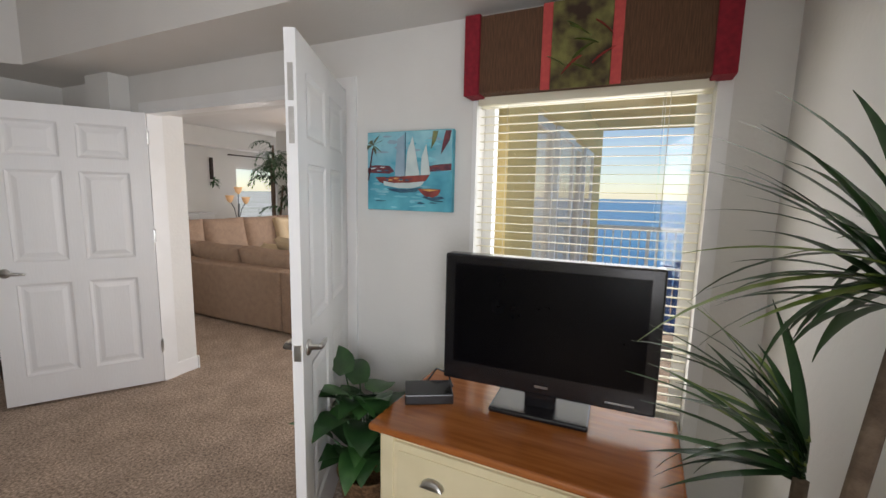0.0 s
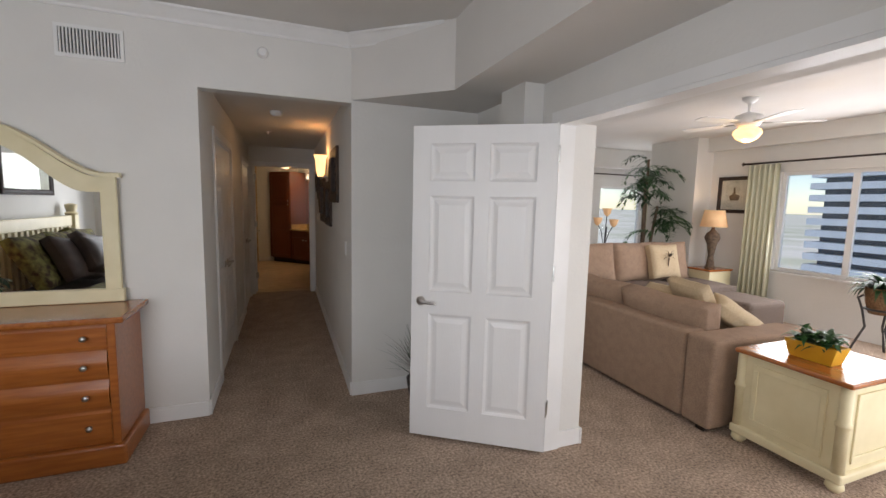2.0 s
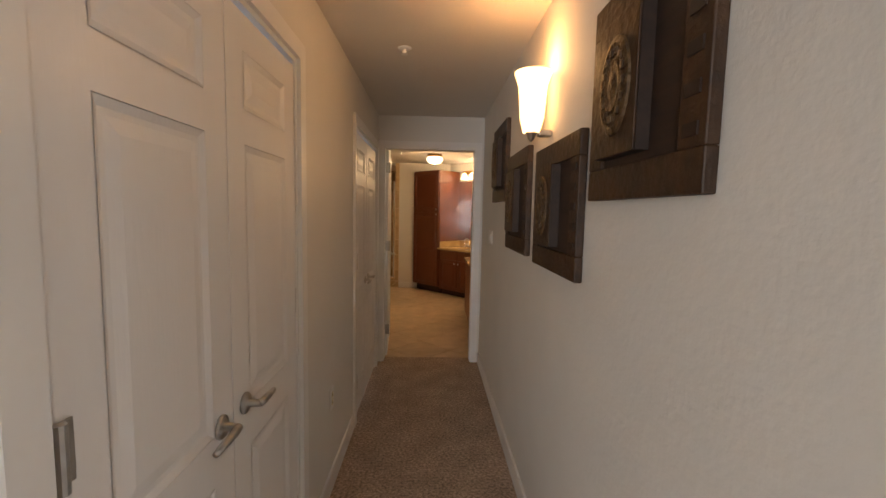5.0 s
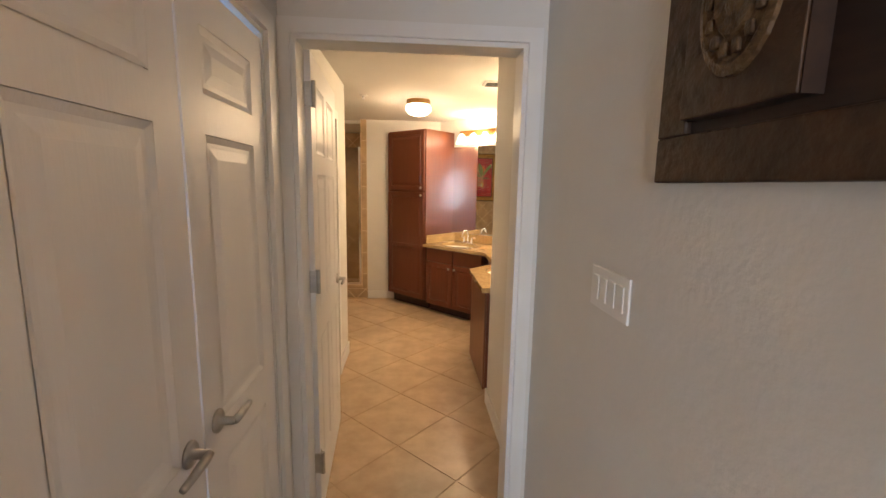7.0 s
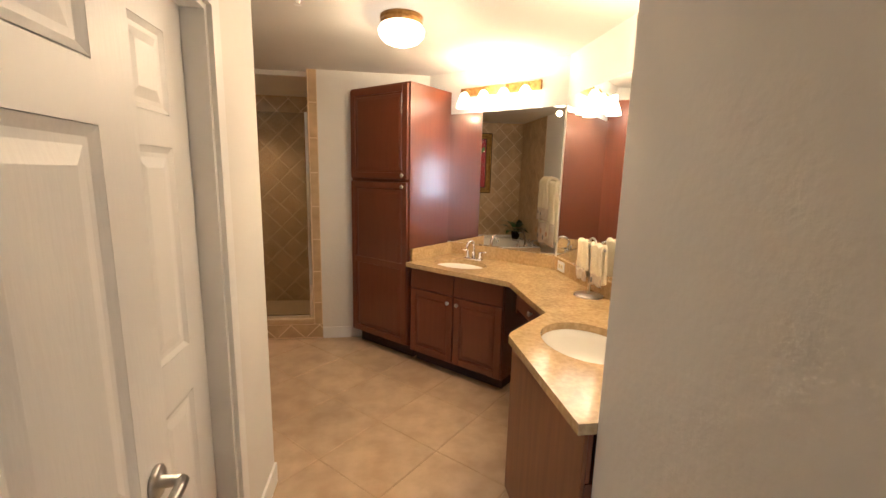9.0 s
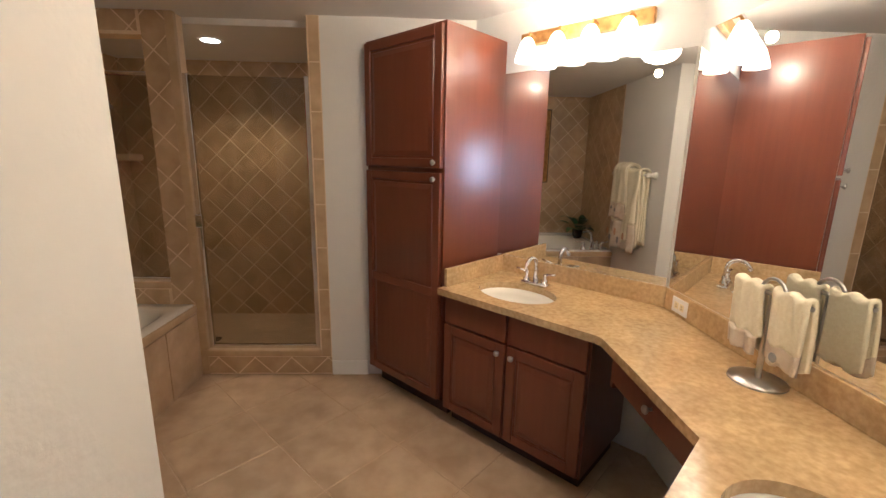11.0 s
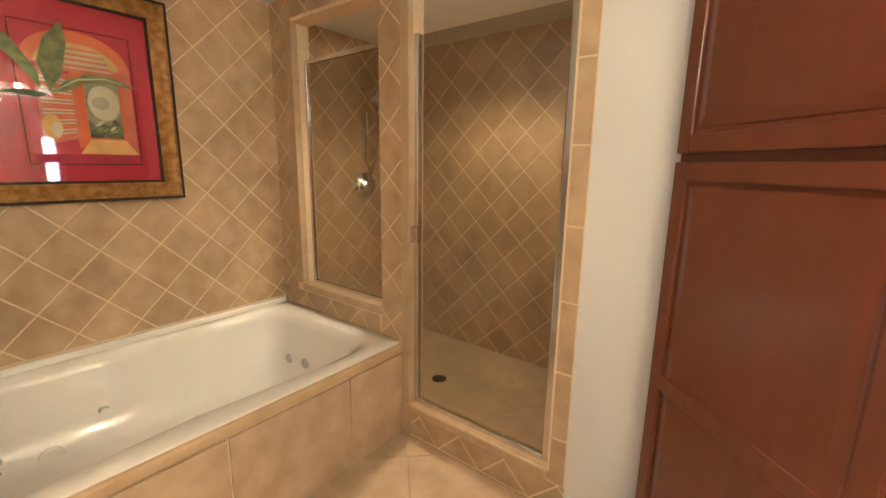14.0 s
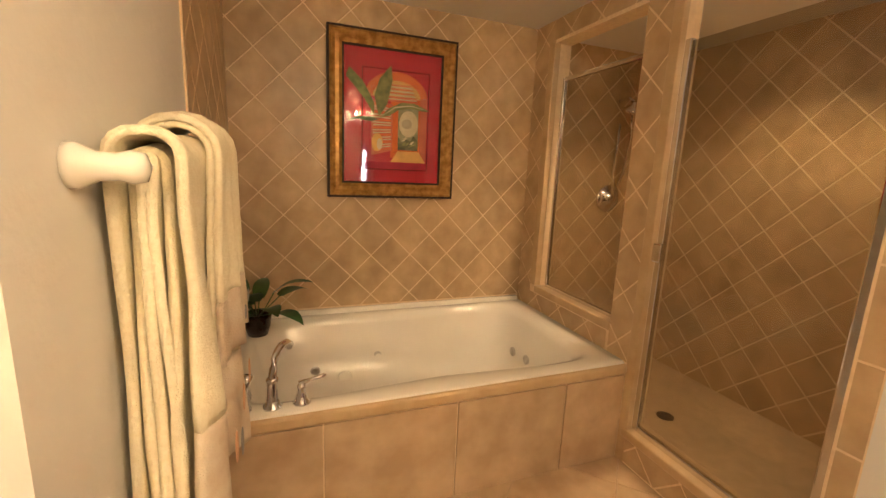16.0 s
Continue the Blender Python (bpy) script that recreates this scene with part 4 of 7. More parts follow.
def tub_shell():
    bm = bmesh.new()
    x0, x1, y0, y1 = XW + 0.004, TX1 + 0.005, YT + 0.004, YB - 0.004
    cx, cy, hx, hy = (x0 + x1) / 2, (y0 + y1) / 2, (x1 - x0) / 2, (y1 - y0) / 2
    n = 64
    def ring(fx, fy, z, e, shift=0.0):
        out = []
        for i in range(n):
            a = 2 * math.pi * i / n
            c, s = math.cos(a), math.sin(a)
            px = math.copysign(abs(c) ** (2 / e), c) * hx * fx
            py = math.copysign(abs(s) ** (2 / e), s) * hy * fy
            wob = 1 - 0.13 * math.exp(-((py - 0.12) / 0.2) ** 2) * (abs(px) / hx) if e < 20 else 1
            out.append(bm.verts.new((cx + px * wob, cy + shift + py, z)))
        return out
    rows = [ring(1, 1, 0.5, 60), ring(1, 1, TZ - 0.006, 60), ring(0.99, 0.995, TZ, 60), ring(0.87, 0.91, TZ + 0.002, 14, -0.02), ring(0.84, 0.89, TZ - 0.004, 9, -0.02), ring(0.8, 0.86, TZ - 0.05, 7, -0.02),
            ring(0.72, 0.8, TZ - 0.25, 6, -0.02), ring(0.64, 0.73, 0.17, 5, -0.02), ring(0.5, 0.6, 0.13, 4, -0.02), ring(0.1, 0.1, 0.125, 3)]
    for a, b in zip(rows, rows[1:]):
        for i in range(n): bm.faces.new((a[i], a[(i + 1) % n], b[(i + 1) % n], b[i]))
    bm.faces.new(rows[-1])
    return bm


part("tub_shell", tub_shell(), PORCELAIN, tub, smooth=True)
part("wall_flange", bbox(XW + 0.005, YT + 0.02, TZ - 0.01, XW + 0.045, YB - 0.02, TZ + 0.03, bev=0.012), PORCELAIN, tub, smooth=True)
for x, y, z, yaw in ((-2.068, 10.03, 0.285, 90), (-2.048, 9.645, 0.235, 90), (-1.86, 10.9, 0.296, 0), (-1.70, 10.905, 0.31, 0)):
    bm = lathe(bmesh.new(), [(0.03, 0), (0.03, 0.01), (0.02, 0.016), (0.012, 0.012)], n=16, m=pose(x, y, z, 90, 0, yaw))
    part("jet", bm, NICKEL, tub, "round nickel whirlpool jet", True)
part("overflow", lathe(bmesh.new(), [(0.045, 0), (0.045, 0.01), (0.03, 0.014)], n=20, m=pose(-2.03, 9.82, 0.175, 90, 0, 90)), PORCELAIN, tub, smooth=True)
apron = tagged(new("wall_tub_apron"), "beige tiled tub apron with pale stone edging", "tub apron", kind="structure")
part("core", bbox(TX1 - 0.06, YT + 0.002, 0, TX1, YB - 0.002, 0.47), GROUT, apron)
part("edging", bbox(TX1 - 0.05, YT + 0.002, 0.472, TX1 + 0.018, YB - 0.002, 0.532, bev=0.015), material("stone_edging", (0.56, 0.41, 0.24), (0.48, 0.34, 0.19), 0.35, scale=12), apron)
ys = [YT + 0.004, 9.62, 10.19, 10.76, YB - 0.004]
for a, b in zip(ys, ys[1:]):
    part("tile", bbox(TX1, a + 0.003, 0.003, TX1 + 0.009, b - 0.003, 0.468, bev=0.002), FLOORT, apron)

tf = thing("tub_faucet", "polished chrome roman tub faucet with two levers", "faucet")
FX, FY = -1.182, 9.437
part("escutcheon", lathe(bmesh.new(), [(0.036, 0), (0.036, 0.006), (0.028, 0.012), (0.024, 0.03)], FX, FY, TZ, 20), CHROME, tf, smooth=True)
SP = [(0, 0.0), (0, 0.03), (0.002, 0.07), (0.006, 0.11), (0.014, 0.15), (0.03, 0.185), (0.055, 0.207), (0.09, 0.215), (0.125, 0.208), (0.148, 0.192)]
part("spout", tube(bmesh.new(), [(FX - d * 0.9, FY + d * 0.44, TZ + h) for d, h in SP], [0.027, 0.023, 0.02, 0.017, 0.0155, 0.015, 0.015, 0.0155, 0.018, 0.02], 16), CHROME, tf, smooth=True)
part("spout_collar", lathe(bmesh.new(), [(0.02, 0.1), (0.024, 0.106), (0.024, 0.114), (0.018, 0.12)], FX - 0.005, FY + 0.002, TZ, 18), CHROME, tf, smooth=True)
for y, s in ((FY - 0.107, -1), (FY + 0.107, 1)):
    h = part("handle_base", lathe(bmesh.new(), [(0.034, 0), (0.034, 0.006), (0.027, 0.014), (0.022, 0.035), (0.014, 0.055), (0.018, 0.066), (0.018, 0.074), (0.008, 0.088)], FX, y, TZ, 18), CHROME, tf, smooth=True)
    part("lever", tube(bmesh.new(), [(FX, y - s * 0.01, TZ + 0.083), (FX - 0.004, y + s * 0.045, TZ + 0.094), (FX - 0.008, y + s * 0.085, TZ + 0.1), (FX - 0.009, y + s * 0.095, TZ + 0.101)], [0.011, 0.007, 0.009, 0.004], 10), CHROME, h, smooth=True)
part("hand_spray", tube(bmesh.new(), [(FX - 0.09, FY - 0.1, TZ), (FX - 0.09, FY - 0.1, TZ + 0.05), (FX - 0.095, FY - 0.09, TZ + 0.095)], [0.024, 0.014, 0.02], 12), CHROME, tf, smooth=True)


def potted_broad(x, y, z):
    th = thing("potted_plant", "small broad-leaved plant in a dark glazed pot", "plant")
    part("pot", lathe(bmesh.new(), [(0.05, 0), (0.065, 0.05), (0.07, 0.1), (0.074, 0.12), (0.064, 0.12), (0.06, 0.1)], x, y, z, 20), BROWNPOT, th, smooth=True)
    rnd = random.Random(5)
    for i in range(15):
        yaw = rnd.uniform(0, 6.28)
        rise = rnd.uniform(0.3, 1.3)
        st = (x + 0.02 * math.cos(yaw), y + 0.02 * math.sin(yaw), z + 0.11)
        l = rnd.uniform(0.08, 0.15)
        tip = (st[0] + math.cos(yaw) * math.cos(rise) * l, st[1] + math.sin(yaw) * math.cos(rise) * l, st[2] + math.sin(rise) * l)
        bm = tube(bmesh.new(), [st, tip], 0.003, 5)
        blade(bm, tip, yaw, rise * 0.7, rnd.uniform(0.16, 0.24), rnd.uniform(0.085, 0.115), 1.0, 8)
        part("leaf", bm, LEAF if i % 3 else LEAFDK, th, smooth=True)


potted_broad(-1.94, 9.345, TZ + 0.004)


# ---- framed pictures ----
def polys(bm, pts, y):
    """A flat shape with a little depth in the plane of constant local y (facing -y)."""
    a = [bm.verts.new((x, y - 0.0016, z)) for x, z in pts]
    b = [bm.verts.new((x, y, z)) for x, z in pts]
    bm.faces.new(a)
    for i in range(len(pts)): bm.faces.new((a[i], a[(i + 1) % len(pts)], b[(i + 1) % len(pts)], b[i]))
    return bm


def flatmat(name, c, c2=None, **k):
    return material(name, c, c2 or tuple(v * 0.75 for v in c), 0.6, scale=k.get("scale", 12), detail=5)


def framed(name, label, m, w, h, mat_frame, fw, mats, depth=0.03, glass=True, category="picture"):
    """Local x along the wall, y into the wall (0), z up from the bottom edge."""
    th = thing(name, label, category, m)
    for pts in (((0, 0), (fw, fw), (w - fw, fw), (w, 0)), ((w, 0), (w - fw, fw), (w - fw, h - fw), (w, h)), ((w, h), (w - fw, h - fw), (fw, h - fw), (0, h)), ((0, h), (fw, h - fw), (fw, fw), (0, 0))):
        bm = bmesh.new()
        o0, i0, i1, o1 = [Vector((p[0], 0, p[1])) for p in pts]
        prof = [(0, 0), (0, depth * 0.8), (0.2, depth), (0.45, depth * 0.72), (0.7, depth * 0.8), (1, depth * 0.4), (1, 0.004)]
        ra = [bm.verts.new(o0.lerp(i0, f) + Vector((0, -d, 0))) for f, d in prof]
        rb = [bm.verts.new(o1.lerp(i1, f) + Vector((0, -d, 0))) for f, d in prof]
        for i in range(len(prof) - 1): bm.faces.new((ra[i], ra[i + 1], rb[i + 1], rb[i]))
        part("frame_side", bm, mat_frame, th)
    part("mat_board", bbox(fw * 0.8, -0.006, fw * 0.8, w - fw * 0.8, -0.002, h - fw * 0.8), mats, th)
    if glass:
        g = part("glass", bbox(fw * 0.9, -0.0125, fw * 0.9, w - fw * 0.9, -0.0105, h - fw * 0.9), GLASS, th)
        g.visible_shadow = False
    return th


RED = flatmat("crimson_mat", (0.58, 0.014, 0.045), (0.44, 0.01, 0.035), scale=5)
pic = framed("framed_picture", "gilt framed tropical window print with crimson mat", pose(XW + 0.006, 9.748, 1.285, 0, 0, 90), 0.78, 0.955, GOLD, 0.085, RED, 0.045)
for a, b, c, d in ((-0.008, -0.008, 0.788, 0.006), (-0.008, 0.949, 0.788, 0.963), (-0.008, 0.006, 0.006, 0.949), (0.774, 0.006, 0.788, 0.949)):
    part("outer_edge", bbox(a, -0.04, b, c, -0.001, d, bev=0.003), DARKWOOD, pic, "dark brown outer edge")
for a, b, c, d in ((0.078, 0.078, 0.702, 0.09), (0.078, 0.865, 0.702, 0.877), (0.078, 0.09, 0.09, 0.865), (0.69, 0.09, 0.702, 0.865)):
    part("inner_lip", bbox(a, -0.024, b, c, -0.008, d, bev=0.003), DARKWOOD, pic, "dark inner lip")
ORANGE = flatmat("orange_paint", (0.78, 0.2, 0.05), (0.66, 0.12, 0.035))
OCHRE = flatmat("ochre_paint", (0.78, 0.46, 0.14))
SALMON = flatmat("salmon_paint", (0.72, 0.2, 0.12))
OLIVE = flatmat("olive_paint", (0.26, 0.27, 0.1), (0.12, 0.15, 0.06), scale=22)
DGREEN = flatmat("dark_green_paint", (0.05, 0.06, 0.03), (0.16, 0.17, 0.09), scale=25)
PALE = flatmat("pale_paint", (0.62, 0.57, 0.4), (0.5, 0.45, 0.3))
RIM = flatmat("dark_red_line", (0.1, 0.008, 0.012))
LAYER = itertools.count()


def paint(th, nm, pts, mt, base=-0.0066, step=0.00012):
    """One painted shape; later shapes lie on earlier ones."""
    return part(nm, polys(bmesh.new(), pts, base - step * next(LAYER)), mt, th)


def rect(x0, z0, x1, z1):
    return [(x0, z0), (x1, z0), (x1, z1), (x0, z1)]


def bow(cx, cz, rx, rz, a0=180, a1=0, n=16):
    return [(cx + rx * math.cos(radians(a0 + (a1 - a0) * i / n)), cz + rz * math.sin(radians(a0 + (a1 - a0) * i / n))) for i in range(n + 1)]


paint(pic, "opening", [(0.215, 0.2)] + [(0.215, 0.6)] + bow(0.41, 0.6, 0.195, 0.15) + [(0.605, 0.2)], flatmat("rose_paint", (0.62, 0.05, 0.08), (0.5, 0.03, 0.05)))
paint(pic, "arch", bow(0.41, 0.6, 0.195, 0.15) + bow(0.41, 0.6, 0.15, 0.1, 0, 180), ORANGE)
paint(pic, "arch", bow(0.41, 0.6, 0.15, 0.1), OCHRE)
paint(pic, "jamb", rect(0.375, 0.24, 0.605, 0.6), ORANGE)
paint(pic, "jamb", [(0.56, 0.285), (0.605, 0.22), (0.605, 0.62), (0.56, 0.6)], SALMON)
for i in range(9): paint(pic, "shutter_slat", [(0.345, 0.578 + i * 0.0115), (0.545 - 0.006 * i, 0.578 + i * 0.0115), (0.545 - 0.006 * i, 0.585 + i * 0.0115), (0.345, 0.585 + i * 0.0115)], PALE if i % 2 else SALMON)
paint(pic, "shutter", [(0.255, 0.25), (0.385, 0.285), (0.385, 0.56), (0.255, 0.58)], SALMON)
for i in range(19): paint(pic, "shutter_slat", [(0.265, 0.275 + i * 0.0155), (0.375, 0.295 + i * 0.0138), (0.375, 0.301 + i * 0.0138), (0.265, 0.282 + i * 0.0155)], PALE if i % 3 else ORANGE)
paint(pic, "view", rect(0.42, 0.29, 0.55, 0.57), flatmat("grey_green_paint", (0.34, 0.35, 0.22), (0.18, 0.2, 0.12), scale=18))
paint(pic, "cloud", bow(0.487, 0.45, 0.062, 0.08, 0, 360, 14), PALE)
paint(pic, "cloud", bow(0.475, 0.45, 0.035, 0.03, 0, 360, 10), flatmat("warm_grey_paint", (0.42, 0.38, 0.27)))
paint(pic, "view", [(0.42, 0.29), (0.55, 0.29), (0.55, 0.35), (0.52, 0.38), (0.5, 0.345), (0.47, 0.36), (0.45, 0.335), (0.42, 0.37)], DGREEN)
rnd = random.Random(14)
for i in range(11):
    x, z, a = rnd.uniform(0.43, 0.52), rnd.uniform(0.3, 0.36), rnd.uniform(-0.2, 0.9)
    paint(pic, "leaf", [(x, z), (x + 0.02 * math.cos(a), z + 0.02 * math.sin(a) + 0.006), (x + 0.045 * math.cos(a), z + 0.04 * math.sin(a)), (x + 0.02, z + 0.004)], PALE if i % 3 == 0 else OLIVE)
paint(pic, "sill", [(0.375, 0.215), (0.605, 0.215), (0.555, 0.283), (0.42, 0.283)], OCHRE)
paint(pic, "ledge", rect(0.215, 0.175, 0.605, 0.212), flatmat("wine_paint", (0.42, 0.015, 0.05)))
for a, b, c, d in ((0.195, 0.165, 0.615, 0.17), (0.195, 0.755, 0.615, 0.76), (0.195, 0.17, 0.2, 0.755), (0.61, 0.17, 0.615, 0.755)): paint(pic, "border_line", rect(a, b, c, d), RIM)
paint(pic, "palm_leaf", [(0.3, 0.48), (0.27, 0.6), (0.3, 0.7), (0.37, 0.785), (0.38, 0.7), (0.35, 0.56)], OLIVE)
paint(pic, "palm_leaf", [(0.27, 0.49), (0.21, 0.58), (0.1, 0.7), (0.12, 0.75), (0.2, 0.68), (0.27, 0.56)], OLIVE)
paint(pic, "palm_leaf", [(0.3, 0.465), (0.25, 0.45), (0.17, 0.46), (0.11, 0.45), (0.17, 0.475), (0.25, 0.48)], DGREEN)
paint(pic, "palm_leaf", [(0.3, 0.475), (0.36, 0.535), (0.44, 0.575), (0.52, 0.575), (0.63, 0.535), (0.56, 0.535), (0.5, 0.545), (0.42, 0.53), (0.36, 0.49)], OLIVE)
paint(pic, "palm_rib", [(0.3, 0.475), (0.4, 0.548), (0.5, 0.563), (0.62, 0.537), (0.5, 0.558), (0.4, 0.54)], PALE)
paint(pic, "flower", bow(0.29, 0.33, 0.035, 0.055, 0, 360, 12), OCHRE)
paint(pic, "flower", bow(0.305, 0.32, 0.018, 0.035, 0, 360, 10), PALE)


# seascape canvas in the bedroom
SEAB = flatmat("teal_paint", (0.12, 0.5, 0.6), (0.05, 0.3, 0.42), scale=9)
SKYB = flatmat("pale_sky_paint", (0.32, 0.62, 0.68), (0.1, 0.38, 0.5), scale=7)
NAVY = flatmat("navy_paint", (0.02, 0.06, 0.12), (0.04, 0.14, 0.2), scale=30)
PLUM = flatmat("plum_paint", (0.2, 0.05, 0.06), (0.09, 0.03, 0.05), scale=30)
BRICK = flatmat("brick_paint", (0.33, 0.07, 0.05), (0.16, 0.03, 0.03), scale=20)
SAIL = flatmat("sail_paint", (0.66, 0.74, 0.72), (0.5, 0.62, 0.62), scale=10)
SAILG = flatmat("grey_sail_paint", (0.34, 0.46, 0.54), (0.24, 0.36, 0.46), scale=10)
AQUA = flatmat("aqua_paint", (0.3, 0.68, 0.74), (0.16, 0.52, 0.62), scale=18)
canvas = thing("seascape_painting", "unframed canvas painting of sailing boats and palms", "painting", pose(1.998, -0.274, 1.43, 0, 0, -90))
part("canvas", bbox(0, -0.035, 0, 0.495, -0.001, 0.4, bev=0.003), SEAB, canvas)
rnd = random.Random(2)


def dab(nm, uv, mt):
    paint(canvas, nm, [(u * 0.495, 0.4 * (1 - v)) for u, v in uv], mt, -0.0335, 0.00004)


def stroke(u, v, w, h, mt):
    dab("brush_stroke", [(u, v), (u + w * 0.3, v - h), (u + w * 0.8, v - h * 0.6), (u + w, v + h * 0.3), (u + w * 0.6, v + h), (u + w * 0.2, v + h * 0.7)], mt)


dab("sky", [(0.006, 0.008), (0.994, 0.008), (0.994, 0.5), (0.006, 0.5)], SKYB)
for i in range(26): stroke(rnd.uniform(0.02, 0.75), rnd.uniform(0.05, 0.44), rnd.uniform(0.08, 0.2), rnd.uniform(0.012, 0.03), (SKYB, AQUA, SEAB, SAILG)[i % 4])
dab("far_shore", [(0.006, 0.46), (0.1, 0.42), (0.28, 0.43), (0.34, 0.5), (0.28, 0.53), (0.006, 0.52)], PLUM)
dab("far_shore", [(0.66, 0.47), (0.74, 0.44), (0.85, 0.42), (0.994, 0.41), (0.994, 0.49), (0.72, 0.51)], PLUM)
for i in range(14): stroke(rnd.choice((rnd.uniform(0.02, 0.22), rnd.uniform(0.7, 0.88))), rnd.uniform(0.43, 0.5), 0.07, 0.008, (BRICK, NAVY, SAIL)[i % 3])
for i in range(46): stroke(rnd.uniform(0.02, 0.8), rnd.uniform(0.54, 0.96), rnd.uniform(0.07, 0.18), rnd.uniform(0.006, 0.018), (AQUA, SEAB, NAVY, AQUA, SKYB)[i % 5])
dab("sail", [(0.38, 0.1), (0.46, 0.04), (0.47, 0.56), (0.35, 0.56)], SAILG)
dab("sail", [(0.56, 0.07), (0.6, 0.3), (0.645, 0.56), (0.475, 0.56), (0.5, 0.25)], SAIL)
dab("sail", [(0.715, 0.17), (0.74, 0.35), (0.765, 0.54), (0.655, 0.55), (0.665, 0.33)], SAIL)
dab("mast", [(0.47, 0.02), (0.478, 0.02), (0.478, 0.57), (0.47, 0.57)], NAVY)
dab("hull", [(0.11, 0.575), (0.4, 0.565), (0.76, 0.545), (0.72, 0.61), (0.66, 0.65), (0.25, 0.66), (0.16, 0.64)], BRICK)
for i in range(10): stroke(rnd.uniform(0.2, 0.6), rnd.uniform(0.58, 0.62), 0.06, 0.01, (NAVY, OCHRE, PLUM)[i % 3])
dab("hull", [(0.21, 0.625), (0.34, 0.65), (0.52, 0.645), (0.7, 0.625), (0.66, 0.685), (0.55, 0.715), (0.4, 0.715), (0.22, 0.68)], SAIL)
dab("reflection", [(0.26, 0.72), (0.5, 0.725), (0.68, 0.7), (0.6, 0.76), (0.42, 0.775), (0.3, 0.75)], NAVY)
dab("rowing_boat", [(0.63, 0.72), (0.76, 0.715), (0.885, 0.725), (0.86, 0.79), (0.8, 0.825), (0.71, 0.81), (0.66, 0.765)], BRICK)
dab("rowing_boat", [(0.66, 0.728), (0.76, 0.722), (0.86, 0.73), (0.76, 0.75)], OCHRE)
dab("reflection", [(0.7, 0.835), (0.9, 0.81), (0.93, 0.83), (0.8, 0.87)], NAVY)
dab("palm_trunk", [(0.01, 0.62), (0.025, 0.62), (0.085, 0.2), (0.07, 0.2)], RIM)
for a in (-160, -130, -60, -25, 10, 45, 75, 150):
    c, q = math.cos(radians(a)), math.sin(radians(a))
    L = 0.16 if a > -100 else 0.07
    dab("palm_leaf", [(0.08, 0.16), (0.08 + c * L * 0.5 - q * 0.02, 0.16 + q * L * 0.5 + c * 0.02 - 0.02), (min(0.3, max(0.01, 0.08 + c * L)), max(0.012, 0.16 + q * L * 0.9)), (0.08 + c * L * 0.4 + q * 0.02, 0.16 + q * L * 0.4)], DGREEN)
dab("palm_leaf", [(0.79, 0.02), (0.85, 0.02), (0.82, 0.14), (0.77, 0.23)], OLIVE)
dab("palm_leaf", [(0.93, 0.02), (0.99, 0.02), (0.97, 0.14), (0.88, 0.3), (0.9, 0.16)], PLUM)


# hallway art: four dark bronze relief frames
def relief(y0, y1, z0, z1):
    th = thing("relief_art", "dark bronze square frame with carved medallion relief", "wall art", pose(XR, y1, z0, 0, 0, -90), "hallway relief frames")
    w, h = y1 - y0, z1 - z0
    f = 0.085
    for a, b, c, d in ((0, 0, w, f), (0, h - f, w, h), (0, f, f, h - f), (w - f, f, w, h - f)):
        part("frame_side", bbox(a, -0.03, b, c, -0.002, d, bev=0.004), BRONZE, th)
    part("field", bbox(f, -0.018, f, w - f, -0.004, h - f), DARKWOOD, th)
    blk = part("raised_block", bbox(w * 0.19, -0.049, h * 0.2, w * 0.6, -0.018, h * 0.82), DARKWOOD, th, "near-black raised block")
    part("block_face", bbox(w * 0.19, -0.055, h * 0.2, w * 0.6, -0.0495, h * 0.82, bev=0.002), BRONZE, blk)
    bm = lathe(bmesh.new(), [(0.1, 0), (0.098, 0.006), (0.085, 0.009), (0.08, 0.006), (0.055, 0.006), (0.05, 0.011), (0.03, 0.009), (0.01, 0.013)], n=26, m=pose(w * 0.4, -0.055, h * 0.51, 90) @ Matrix.Diagonal((0.8, 1.2, 1, 1)))
    for i in range(14):
        a = 2 * math.pi * i / 14
        px, pz = w * 0.4 + 0.054 * math.cos(a), h * 0.51 + 0.081 * math.sin(a)
        box(bm, px - 0.007, -0.067, pz - 0.01, px + 0.007, -0.057, pz + 0.01, bev=0.003)
    part("medallion", bm, MEDAL, blk, "worn gold carved medallion")
    for i in range(5): part("carving", bbox(w - f + 0.02, -0.034, f + 0.02 + i * (h - 2 * f) / 5, w - 0.02, -0.03, f + 0.045 + i * (h - 2 * f) / 5), DARKWOOD, th)


for a in ((3.665, 4.2, 1.555, 2.09), (4.285, 4.86, 1.29, 1.79), (5.02, 5.58, 1.3, 1.85), (5.65, 6.2, 1.59, 2.12)): relief(*a)

sc = thing("wall_sconce", "lit frosted glass hallway wall sconce", "wall lamp")
part("bracket", bbox(XR - 0.06, 4.71, 1.835, XR - 0.001, 4.75, 1.865, bev=0.008), NICKEL, sc)
part("finial", lathe(bmesh.new(), [(0.003, 0), (0.014, 0.012), (0.02, 0.03), (0.03, 0.04)], XR - 0.085, 4.73, 1.815), NICKEL, sc, smooth=True)
part("shade", lathe(bmesh.new(), [(0.035, 0), (0.05, 0.06), (0.055, 0.13), (0.06, 0.19), (0.075, 0.235), (0.078, 0.245), (0.07, 0.24), (0.052, 0.18)], XR - 0.085, 4.73, 1.852, 22), SCONCEM, sc, smooth=True)


